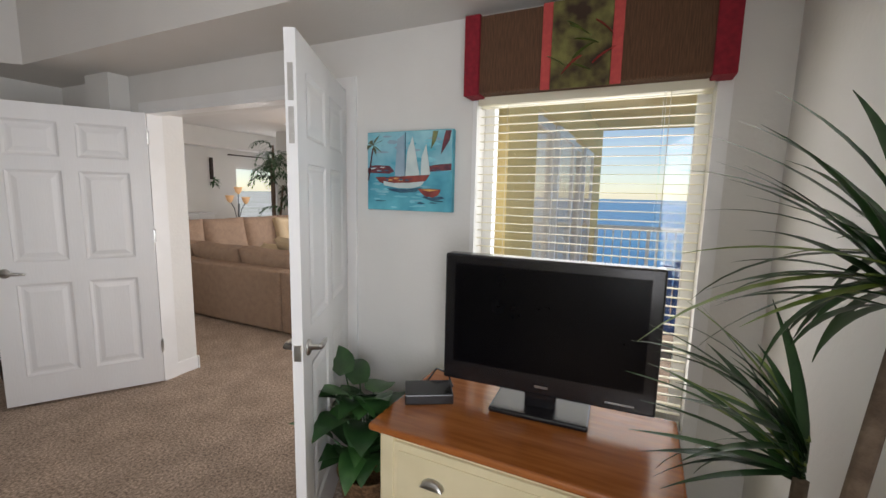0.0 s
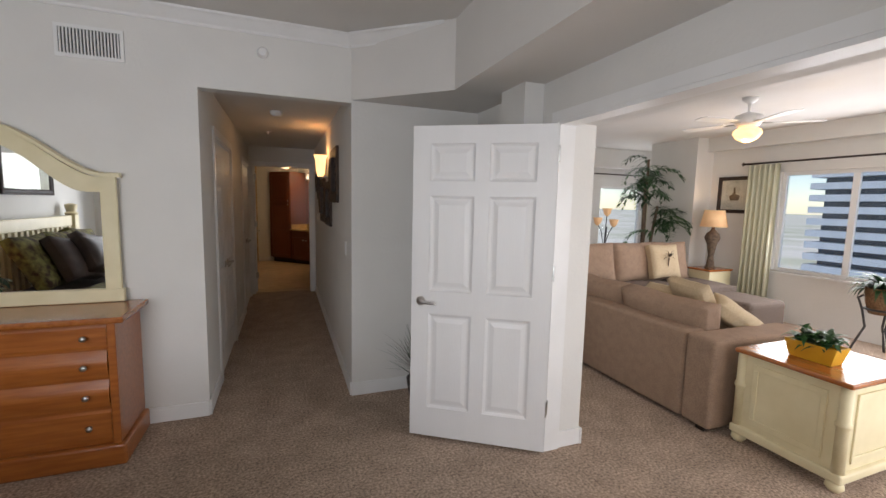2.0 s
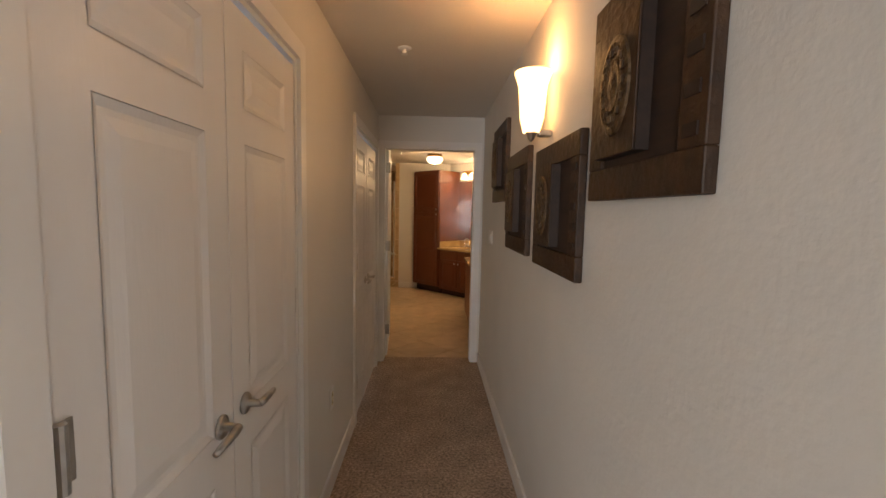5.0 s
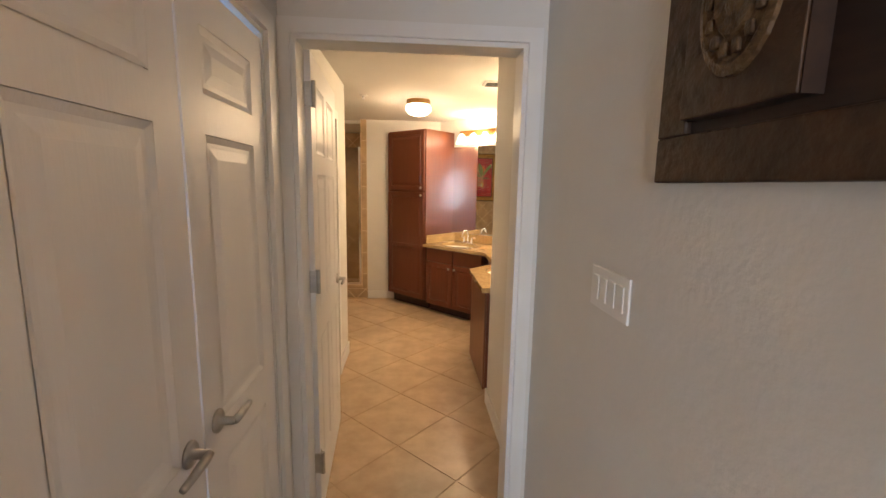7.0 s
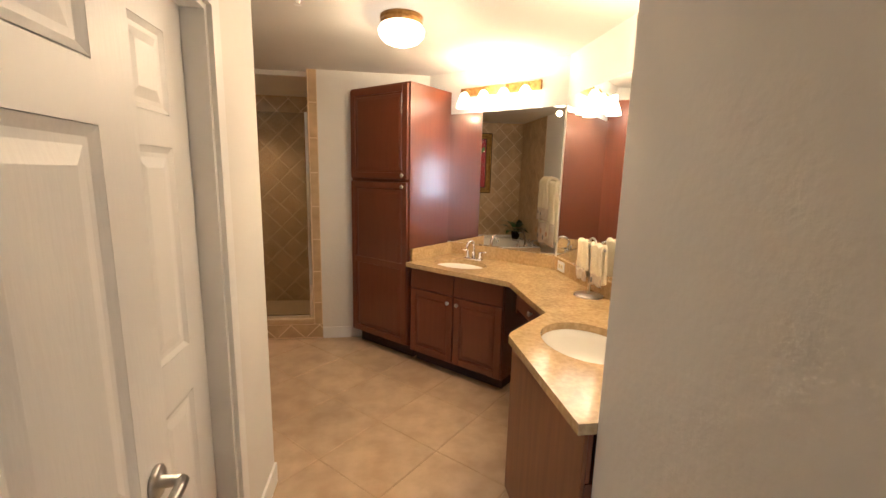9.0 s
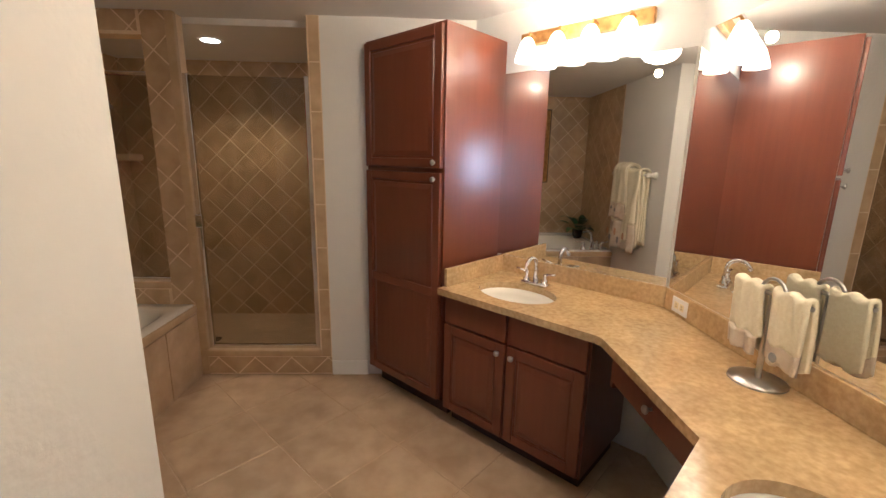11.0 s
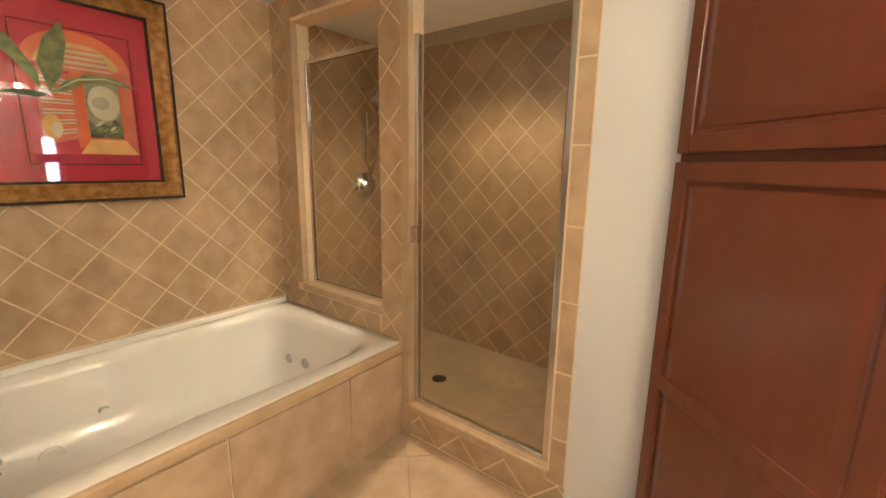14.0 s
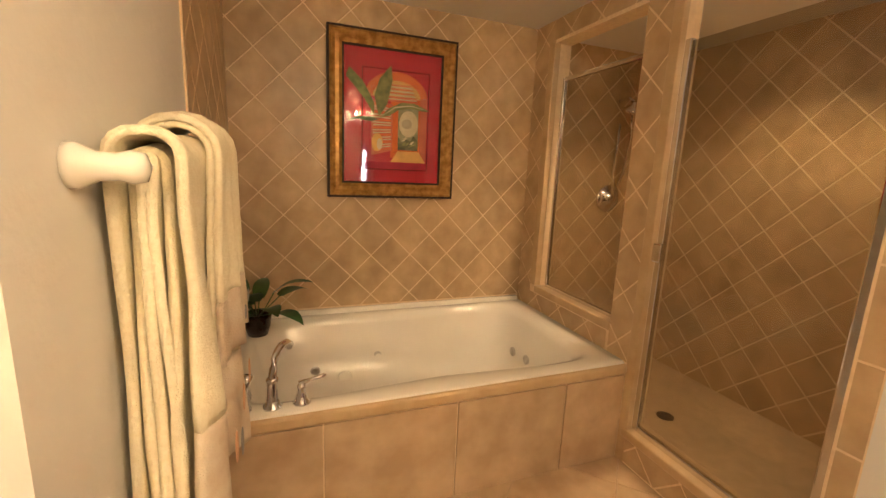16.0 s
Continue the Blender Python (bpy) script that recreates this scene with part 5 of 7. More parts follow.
def plate(m, gangs, kind, label):
    th = thing("switch_plate" if kind == "switch" else "outlet_plate", label, "switch" if kind == "switch" else "outlet", m)
    w = 0.045 * gangs + 0.028
    part("cover", bbox(-w / 2, -0.007, -0.057, w / 2, -0.001, 0.057, bev=0.003), TRIM, th)
    for i in range(gangs):
        x = (i - (gangs - 1) / 2) * 0.045
        if kind == "switch":
            part("rocker", bbox(x - 0.016, -0.011, -0.033, x + 0.016, -0.006, 0.033, bev=0.002), TRIM, th)
        else:
            for s in (-0.02, 0.02): part("socket", bbox(x - 0.016, -0.0085, s - 0.015, x + 0.016, -0.0065, s + 0.015, bev=0.001), CREAM, th)
            for s in (-0.02, 0.02):
                for q in (-0.006, 0.006): part("slot", bbox(x + q - 0.0015, -0.0095, s - 0.005, x + q + 0.0015, -0.008, s + 0.005), METALDK, th)


plate(pose(XR, 3.2, 1.17, 0, 0, -90), 1, "switch", "white single light switch on the hallway wall")
plate(pose(XR, 6.40, 1.31, 0, 0, -90), 4, "switch", "white four-gang switch plate beside the bathroom")
plate(pose(XL, 5.13, 0.5, 0, 0, 90), 1, "outlet", "white wall outlet low in the hallway")
plate(pose(1.678, 10.07, 0.915, 0, 90, -90), 1, "outlet", "white outlet set in the granite backsplash")
plate(pose(1.678, 8.95, 0.93, 0, 90, -90), 1, "outlet", "white outlet set in the granite backsplash")


def detector(x, y, z, m=None):
    th = thing("smoke_detector", "round white smoke detector", "smoke detector", m or pose(x, y, z, 180))
    part("case", lathe(bmesh.new(), [(0.06, 0), (0.06, 0.02), (0.05, 0.035), (0.02, 0.04)], n=24), TRIM, th, smooth=True)
    part("ring", lathe(bmesh.new(), [(0.045, 0.034), (0.04, 0.042), (0.03, 0.042)], n=24), TRIM, th)


detector(0.4, 4.06, HC)
detector(0, 0, 0, pose(0.335, YN, 2.585, 90) @ Matrix.Diagonal((0.62, 0.62, 0.8, 1)))
sp = thing("sprinkler", "small white ceiling sprinkler head", "sprinkler")
part("plate", lathe(bmesh.new(), [(0.04, 0), (0.035, -0.006), (0.012, -0.01), (0.012, -0.03), (0.02, -0.034)], 0.28, 5.38, HC), TRIM, sp)
sp = thing("sprinkler", "small white ceiling sprinkler head", "sprinkler")
part("plate", lathe(bmesh.new(), [(0.04, 0), (0.035, -0.006), (0.012, -0.01), (0.012, -0.03), (0.02, -0.034)], -0.05, 9.6, BC), TRIM, sp)


def grille(m, w, h, n, label):
    th = thing("air_vent", label, "vent", m)
    part("backing", bbox(0, -0.003, 0, w, -0.001, h), METALDK, th)
    for a, b, c, d in ((-0.02, -0.02, w + 0.02, 0), (-0.02, h, w + 0.02, h + 0.02), (-0.02, 0, 0, h), (w, 0, w + 0.02, h)):
        part("frame", bbox(a, -0.012, b, c, -0.001, d), TRIM, th)
    for i in range(n):
        x = w * (i + 0.5) / n
        part("slat", bbox(x - w / n * 0.22, -0.012, 0, x + w / n * 0.22, -0.003, h), TRIM, th)


grille(pose(-0.80, YN, 2.43, 0, 0, 0), 0.31, 0.15, 18, "white louvred wall air vent")
grille(pose(0.22, 6.6, HC, -90, 0, 0), 0.36, 0.16, 14, "white louvred ceiling air vent")

# ---- shower ----
sd = thing("shower_door", "chrome framed tinted glass shower door", "shower door")
DX0, DX1 = PX1 + 0.03, SDX1 - 0.005
for a, b, c, d in ((DX0, 0.19, DX0 + 0.035, 2.07), (DX1 - 0.035, 0.19, DX1, 2.07), (DX0 + 0.035, 0.19, DX1 - 0.035, 0.22)):
    part("frame", bbox(a, YB + 0.03, b, c, YB + 0.06, d, bev=0.006), CHROME, sd)
part("pane", bbox(DX0 + 0.035, YB + 0.042, 0.22, DX1 - 0.035, YB + 0.048, 2.06), SMOKE, sd, "grey tinted glass").visible_shadow = False
part("handle", bbox(DX0 + 0.005, YB + 0.0, 1.08, DX0 + 0.055, YB + 0.03, 1.17, bev=0.006), CHROME, sd)
sw = thing("shower_window", "chrome framed tinted glass panel between tub and shower", "glass panel")
for a, b, c, d in ((SWX0, 0.7, SWX0 + 0.02, 2.07), (SWX0 + 0.02, 2.05, SWX1, 2.075), (SWX0 + 0.02, 0.7, SWX1, 0.72)):
    part("frame", bbox(a, YB + 0.05, b, c, YB + 0.075, d, bev=0.004), CHROME, sw)
part("pane", bbox(SWX0 + 0.02, YB + 0.06, 0.72, SWX1, YB + 0.066, 2.05), SMOKE, sw, "grey tinted glass").visible_shadow = False
sh = thing("shower_set", "chrome hand shower on a slide bar with round valve", "shower", pose(XW + 0.007, 11.86, 0, 0, 0, 90))
VX, VY = 0.0, 0.0
part("valve", lathe(bmesh.new(), [(0.105, 0), (0.102, 0.01), (0.055, 0.018), (0.035, 0.05), (0.012, 0.056)], n=26, m=pose(VX, VY, 1.3, 90)), CHROME, sh, smooth=True)
part("lever", tube(bmesh.new(), [(VX, VY - 0.05, 1.3), (VX, VY - 0.06, 1.31)], 0.008), CHROME, sh)
part("arm", tube(bmesh.new(), [(VX, VY, 2.02), (VX, VY - 0.1, 2.04), (VX, VY - 0.16, 2.0)], 0.011), CHROME, sh, smooth=True)
part("shower_head", lathe(bmesh.new(), [(0.012, 0), (0.02, -0.03), (0.068, -0.06), (0.068, -0.078)], n=20, m=pose(VX, VY - 0.17, 2.0, 25)), CHROME, sh, smooth=True)
part("hose", tube(bmesh.new(), [(VX + 0.02, VY - 0.12, 1.98), (VX + 0.07, VY - 0.1, 1.75), (VX + 0.06, VY - 0.07, 1.5), (VX + 0.02, VY - 0.05, 1.38), (VX - 0.04, VY - 0.07, 1.5), (VX - 0.05, VY - 0.1, 1.85)], 0.011), CHROME, sh, smooth=True)
sdish = thing("soap_dish", "beige ceramic corner soap dish", "soap dish")
part("shelf", bbox(XW + 0.006, 12.1, 1.5, XW + 0.13, 12.296, 1.56, bev=0.015), GROUT, sdish)
dr = thing("shower_drain", "round bronze shower floor drain", "drain")
part("grate", lathe(bmesh.new(), [(0.05, 0), (0.05, 0.004), (0.02, 0.005)], -1.3, 11.68, 0.02), BRONZE, dr)


# ---- towels ----
def draped(th, name, x0, x1, y, top, zf, zb, gap, mat, fold=0.012, seed=1, mat2=None, zborder=None):
    """A towel hung over a bar along x at (y, top); front side (+y) to zf, back side to zb."""
    prof = []
    n = 26
    path = []
    for i in range(n): path.append((gap, zf + (top - zf) * i / (n - 1)))
    for i in range(1, 8):
        a = math.pi * i / 8
        path.append((gap * math.cos(a), top + gap * 0.9 * math.sin(a)))
    for i in range(n): path.append((-gap, top - (top - zb) * i / (n - 1)))
    cols = 30
    def make(rows, mt, nm):
        bm = bmesh.new()
        g = []
        for s, z in rows:
            row = []
            for k in range(cols + 1):
                u = k / cols
                sag = max(0, (top - z)) / max(0.1, top - zf)
                w = fold * (0.25 + sag) * (math.sin(u * 10 + seed + 0.5 * math.sin(z * 5)) + 0.4 * math.sin(u * 23 + seed * 2 + z * 3)) + 0.006 * noise.noise(Vector((u * 6, z * 7, seed)))
                spread = 1 + 0.10 * sag
                xx = (x0 + x1) / 2 + (u - 0.5) * (x1 - x0) * spread + 0.01 * math.sin(z * 9 + seed)
                row.append(bm.verts.new((xx, y + s + (w if s >= 0 else -abs(w) * 0.2), z + 0.006 * math.sin(u * 12 + seed))))
            g.append(row)
        for a, b in zip(g, g[1:]):
            for k in range(cols): bm.faces.new((a[k], a[k + 1], b[k + 1], b[k]))
        ob = part(nm, bm, mt, th, smooth=True)
        so = ob.modifiers.new("thickness", "SOLIDIFY")
        so.thickness = 0.016
        return ob
    if mat2:
        k = max(i for i, (s, z) in enumerate(path[:n]) if z < zborder)
        make(path[k:], mat, name)
        return make(path[:k + 1], mat2, "printed_border")
    make(path, mat, name)


BARZ, BARY = 1.45, YT + 0.075
tb = thing("towel_bar", "white ceramic towel bar on the tub wall", "towel bar")
part("bar", tube(bmesh.new(), [(-0.36, BARY, BARZ), (-1.1, BARY, BARZ)], 0.01), TRIM, tb)
for x in (-0.36, -1.1):
    part("bracket", lathe(bmesh.new(), [(0.036, 0), (0.034, 0.012), (0.022, 0.035), (0.021, 0.06), (0.026, 0.078), (0.022, 0.095), (0.008, 0.1)], n=22, m=pose(x, YT + 0.001, BARZ, -90)), PORCELAIN, tb, smooth=True)
bt = thing("bath_towel", "cream terry bath towel with shell print border", "towel", None, "towels on the bar")
for k, g in enumerate((0.016, 0.034)): draped(bt, "inner_fold", -0.44 - 0.012 * k, -0.97, BARY, BARZ + 0.01, 0.72 + 0.03 * k, 0.78, g, TOWEL, 0.014, 3 + 2 * k)
draped(bt, "terry_cloth", -0.425, -0.98, BARY, BARZ + 0.015, 0.66, 0.74, 0.054, TOWEL, 0.03, 1, TOWELP, 0.95)
for i, (x, z) in enumerate(((-0.55, 0.86), (-0.66, 0.8), (-0.74, 0.88), (-0.85, 0.8), (-0.92, 0.87))):
    part("shell_print", lathe(bmesh.new(), [(0.026, 0), (0.024, 0.002), (0.01, 0.003)], n=12, m=pose(x, BARY + 0.1, z - 0.04, -90, 0, 0) @ Matrix.Diagonal((1, 1.5, 1, 1))), SHELLG if i % 2 else SHELLO, bt)
ht = thing("hand_towel", "small cream hand towel with shell border over the bath towel", "towel", None, "towels on the bar")
draped(ht, "inner_fold", -0.665, -0.925, BARY, BARZ + 0.04, 1.03, 1.15, 0.072, TOWEL, 0.012, 4)
draped(ht, "terry_cloth", -0.66, -0.93, BARY, BARZ + 0.04, 0.98, 1.15, 0.088, TOWEL, 0.012, 4, TOWELP, 1.16)
for i, (x, z) in enumerate(((-0.77, 1.07), (-0.86, 1.09))): part("shell_print", lathe(bmesh.new(), [(0.02, 0), (0.018, 0.002), (0.01, 0.003)], n=12, m=pose(x, BARY + 0.111, z, -90)), SHELLG, ht)

# towel stand on the worktop
TSX, TSY, TSZ = 1.60, 9.5, 0.862
tsd = thing("towel_stand", "brushed nickel countertop towel stand", "towel stand")
part("base", lathe(bmesh.new(), [(0.085, 0), (0.083, 0.008), (0.02, 0.012)], TSX, TSY, TSZ, 28), NICKEL, tsd, smooth=True)
part("pole", tube(bmesh.new(), [(TSX, TSY, TSZ + 0.01), (TSX, TSY, TSZ + 0.3)], 0.009), NICKEL, tsd)
part("cross_bar", tube(bmesh.new(), [(TSX, TSY - 0.14, TSZ + 0.3), (TSX, TSY + 0.14, TSZ + 0.3)], 0.008), NICKEL, tsd)
part("loop", tube(bmesh.new(), arc((TSX, TSY, TSZ + 0.3), 0.05, 0, 180, 12, "yz"), 0.006), NICKEL, tsd)
for i, yy in enumerate((-0.075, 0.075)):
    hw = thing("fingertip_towel", "small cream fingertip towel with shell border on a stand", "towel", pose(TSX, TSY + yy, 0, 0, 0, 90), "fingertip towels")
    draped(hw, "terry_cloth", -0.06, 0.06, 0, TSZ + 0.31, TSZ + 0.09, TSZ + 0.1, 0.02, TOWEL, 0.006, 2 + i, TOWELP, TSZ + 0.16)
    part("shell_print", lathe(bmesh.new(), [(0.016, 0), (0.014, 0.002), (0.008, 0.003)], n=12, m=pose(0, 0.032, TSZ + 0.12, -90)), SHELLG, hw)
wb = thing("waste_basket", "woven brown waste basket under the counter", "basket")
part("body", prism(bmesh.new(), [(1.34, 9.3), (1.6, 9.3), (1.6, 9.55), (1.34, 9.55)], 0.0, 0.3), WICKER, wb)
part("rim", bbox(1.33, 9.29, 0.3, 1.61, 9.56, 0.325, bev=0.008), WICKER, wb)


# ---- bedroom things ----
def dresser():
    th = thing("dresser", "honey pine dresser with shaped drawers and nickel knobs", "dresser")
    x0, x1, yf, yb, top = -1.85, -0.46, 2.40, 2.85, 0.89
    part("body", bbox(x0, yf + 0.02, 0.13, x1, yb, top - 0.035, bev=0.006), PINE, th)
    part("top", bbox(x0 - 0.03, yf - 0.03, top - 0.035, x1 + 0.05, yb + 0.01, top, bev=0.01), PINETOP, th)
    part("plinth", bbox(x0 - 0.02, yf - 0.015, 0.0, x1 + 0.025, yb, 0.13, bev=0.015), PINE, th)
    part("corner_stile", bbox(x1 - 0.042, yf, 0.13, x1, yf + 0.03, top - 0.035, bev=0.006), PINE, th)
    part("corner_stile", bbox(x0, yf, 0.13, x0 + 0.07, yf + 0.03, top - 0.035, bev=0.006), PINE, th)
    rows = [(0.155, 0.34), (0.355, 0.52), (0.53, 0.695), (0.71, 0.84)]
    for xa, xb in ((x0 + 0.08, -1.165), (-1.145, x1 - 0.045)):
        for i, (za, zb) in enumerate(rows):
            bm = bmesh.new()
            n = 10
            prev = None
            for k in range(n + 1):
                z = za + (zb - za) * k / n
                bul = 0.006 + (0.02 * math.sin(math.pi * k / n) if i in (1, 2) else 0.004 if 0 < k < n else 0)
                row = [bm.verts.new((xa, yf + 0.02, z)), bm.verts.new((xa, yf + 0.02 - bul, z)), bm.verts.new((xb, yf + 0.02 - bul, z)), bm.verts.new((xb, yf + 0.02, z))]
                if prev:
                    for q in range(3): bm.faces.new((prev[q], prev[q + 1], row[q + 1], row[q]))
                prev = row
            d = part("drawer", bm, PINE, th)
            for kx in (xa + 0.1, xb - 0.1): 
                b2 = lathe(bmesh.new(), [(0.008, 0), (0.007, 0.014), (0.017, 0.022), (0.017, 0.028), (0.01, 0.034)], n=14, m=pose(kx, yf + 0.008 - (0.02 if i in (1, 2) else 0.002), (za + zb) / 2, 90))
                part("knob", b2, NICKEL, d, "nickel knob", True)


dresser()


def arch_mirror():
    th = thing("dresser_mirror", "cream painted arched mirror standing on the dresser", "mirror")
    cx, y, zb = -1.155, 2.84, 0.892
    W = 0.615
    def top(u, k=0.0):
        u = abs(u)
        if u > 0.86: return 1.69 - k
        f = u / 0.86
        return 1.69 - k + 0.27 * (0.5 + 0.5 * math.cos(math.pi * f)) ** 0.9
    n = 44
    us = [-1 + 2 * i / n for i in range(n + 1)]
    bm = bmesh.new()
    fw = 0.085
    def ring(yy, outer, inner):
        o = [bm.verts.new((cx + u * outer, yy, top(u))) for u in us]
        i = [bm.verts.new((cx + u * inner, yy, top(u, fw + 0.01))) for u in us]
        return o, i
    of, inn = ring(y - 0.035, W, W - fw)
    ob_, ib = ring(y - 0.005, W, W - fw)
    for a, b in ((of, inn), (ob_, of), (inn, ib)):
        for k in range(n): bm.faces.new((a[k], a[k + 1], b[k + 1], b[k]))
    part("arch", bm, CREAM, th)
    for s in (-1, 1):
        part("side_post", bbox(cx + s * (W - fw / 2) - fw / 2, y - 0.035, zb, cx + s * (W - fw / 2) + fw / 2, y - 0.005, 1.70, bev=0.003), CREAM, th)
    bm = bmesh.new()
    prev = None
    for u in us:
        z = top(u)
        row = [bm.verts.new((cx + u * (W + 0.025), y - 0.055, z)), bm.verts.new((cx + u * (W + 0.025), y - 0.055, z + 0.022)), bm.verts.new((cx + u * (W + 0.025), y - 0.0, z + 0.03)), bm.verts.new((cx + u * (W + 0.025), y, z))]
        if prev:
            for q in range(4): bm.faces.new((prev[q], prev[(q + 1) % 4], row[(q + 1) % 4], row[q]))
        else:
            bm.faces.new(row)
        prev = row
    bm.faces.new(prev[::-1])
    part("cap_moulding", bm, CREAM, th)
    part("bottom_rail", bbox(cx - W - 0.015, y - 0.045, zb, cx + W + 0.015, y - 0.003, zb + 0.085, bev=0.006), CREAM, th)
    bm = bmesh.new()
    lo = [bm.verts.new((cx + u * (W - fw + 0.01), y - 0.018, zb + 0.08)) for u in us]
    hi = [bm.verts.new((cx + u * (W - fw + 0.01), y - 0.018, top(u, fw))) for u in us]
    for k in range(n): bm.faces.new((lo[k], lo[k + 1], hi[k + 1], hi[k]))
    part("glass", bm, MIRROR, th)


arch_mirror()


def bed():
    th = thing("bed", "cream slatted bed with dark floral bedding and pillows", "bed")
    x0, x1, y0, y1 = -2.2, 0.08, -0.98, 0.92
    for y in (y0 - 0.02, y1 + 0.06):
        bm = bbox(x0 - 0.1, y - 0.06, 0, x0 + 0.02, y + 0.06, 1.3, bev=0.01)
        lathe(bm, [(0.06, 0), (0.075, 0.03), (0.05, 0.05), (0.065, 0.1), (0.07, 0.14), (0.02, 0.16)], x0 - 0.04, y, 1.3)
        part("headboard_post", bm, CREAM, th)
    part("headboard_rail", bbox(x0 - 0.06, y0 + 0.04, 1.16, x0 - 0.01, y1, 1.3, bev=0.012), CREAM, th)
    for i in range(17):
        y = y0 + 0.1 + i * (y1 - y0 - 0.15) / 16
        part("slat", bbox(x0 - 0.05, y - 0.025, 0.4, x0 - 0.02, y + 0.025, 1.17), CREAM, th)
    part("mattress", bbox(x0, y0, 0.2, x1 - 0.06, y1, 0.56, bev=0.06, seg=3), DUVETDK, th)
    bm = bmesh.new()
    n, m = 40, 36
    g = []
    for i in range(n + 1):
        row = []
        for k in range(m + 1):
            a, b = i / n, k / m
            x = -1.45 + (x1 + 1.45) * min(1, a / 0.86)
            y = (y0 - 0.03) + (y1 - y0 + 0.06) * min(1, max(0, (b - 0.12) / 0.76))
            z = 0.62 + 0.015 * noise.noise(Vector((x * 4, y * 4, 0)))
            if a > 0.86: z -= (a - 0.86) / 0.14 * 0.42
            if b < 0.12: z = min(z, 0.62 - (0.12 - b) / 0.12 * 0.42)
            if b > 0.88: z = min(z, 0.62 - (b - 0.88) / 0.12 * 0.42)
            row.append(bm.verts.new((x + 0.012 * math.sin(y * 25 + z * 4), y + 0.012 * math.sin(x * 25), z)))
        g.append(row)
    for a, b in zip(g, g[1:]):
        for k in range(m): bm.faces.new((a[k], a[k + 1], b[k + 1], b[k]))
    part("duvet", bm, FLORAL, th, "olive and dark brown floral duvet", True)
    for i, (x, y, sz, mt) in enumerate(((-1.95, 0.5, 0.6, FLORAL), (-1.95, -0.1, 0.6, FLORAL), (-1.95, -0.65, 0.6, FLORAL), (-1.75, 0.3, 0.5, DUVETDK), (-1.75, -0.3, 0.5, DUVETDK), (-1.6, 0.05, 0.42, DUVETDK))):
        part("pillow", cushion(bmesh.new(), pose(x, y, 0.86, 0, 62, 0) @ pose(0, 0, 0, 0, 0, i * 3), sz, 0.62, 0.2), mt, th, smooth=True)


bed()
ns = thing("nightstand", "cream nightstand with an orange pine top", "nightstand")
part("body", bbox(-2.33, 1.06, 0.06, -1.85, 1.62, 0.62, bev=0.004), CREAM, ns)
part("top", bbox(-2.34, 1.04, 0.62, -1.82, 1.65, 0.65, bev=0.008), PINETOP, ns)
for z in (0.1, 0.36):
    d = part("drawer", bbox(-1.852, 1.1, z, -1.838, 1.58, z + 0.22, bev=0.004), CREAM, ns)
    part("knob", lathe(bmesh.new(), [(0.006, 0), (0.015, 0.02), (0.008, 0.028)], n=12, m=pose(-1.838, 1.34, z + 0.11, 0, 90)), NICKEL, d)
for x in (-2.31, -1.89):
    for y in (1.08, 1.56): part("foot", bbox(x, y, 0, x + 0.04, y + 0.04, 0.062), CREAM, ns)
bl = thing("bedside_lamp", "nickel bedside lamp with glowing amber shade", "lamp")
part("base", lathe(bmesh.new(), [(0.08, 0), (0.08, 0.01), (0.02, 0.018)], -2.05, 1.2, 0.65), NICKEL, bl)
part("stem", tube(bmesh.new(), [(-2.05, 1.2, 0.66), (-2.05, 1.2, 0.92)], 0.012), NICKEL, bl)
part("shade", lathe(bmesh.new(), [(0.085, 0), (0.085, 0.27), (0.082, 0.27), (0.082, 0.0)], -2.05, 1.2, 0.9, 26), AMBER, bl, smooth=True)
MAT2 = flatmat("pale_mat", (0.6, 0.58, 0.52))
framed("framed_picture", "dark framed print above the bed", pose(-2.348, -0.8, 1.56, 0, 0, 90), 1.08, 0.62, DARKWOOD, 0.07, MAT2)
framed("framed_picture", "dark framed print above the nightstand", pose(-2.348, 1.2, 1.3, 0, 0, 90), 0.7, 0.75, DARKWOOD, 0.06, MAT2)


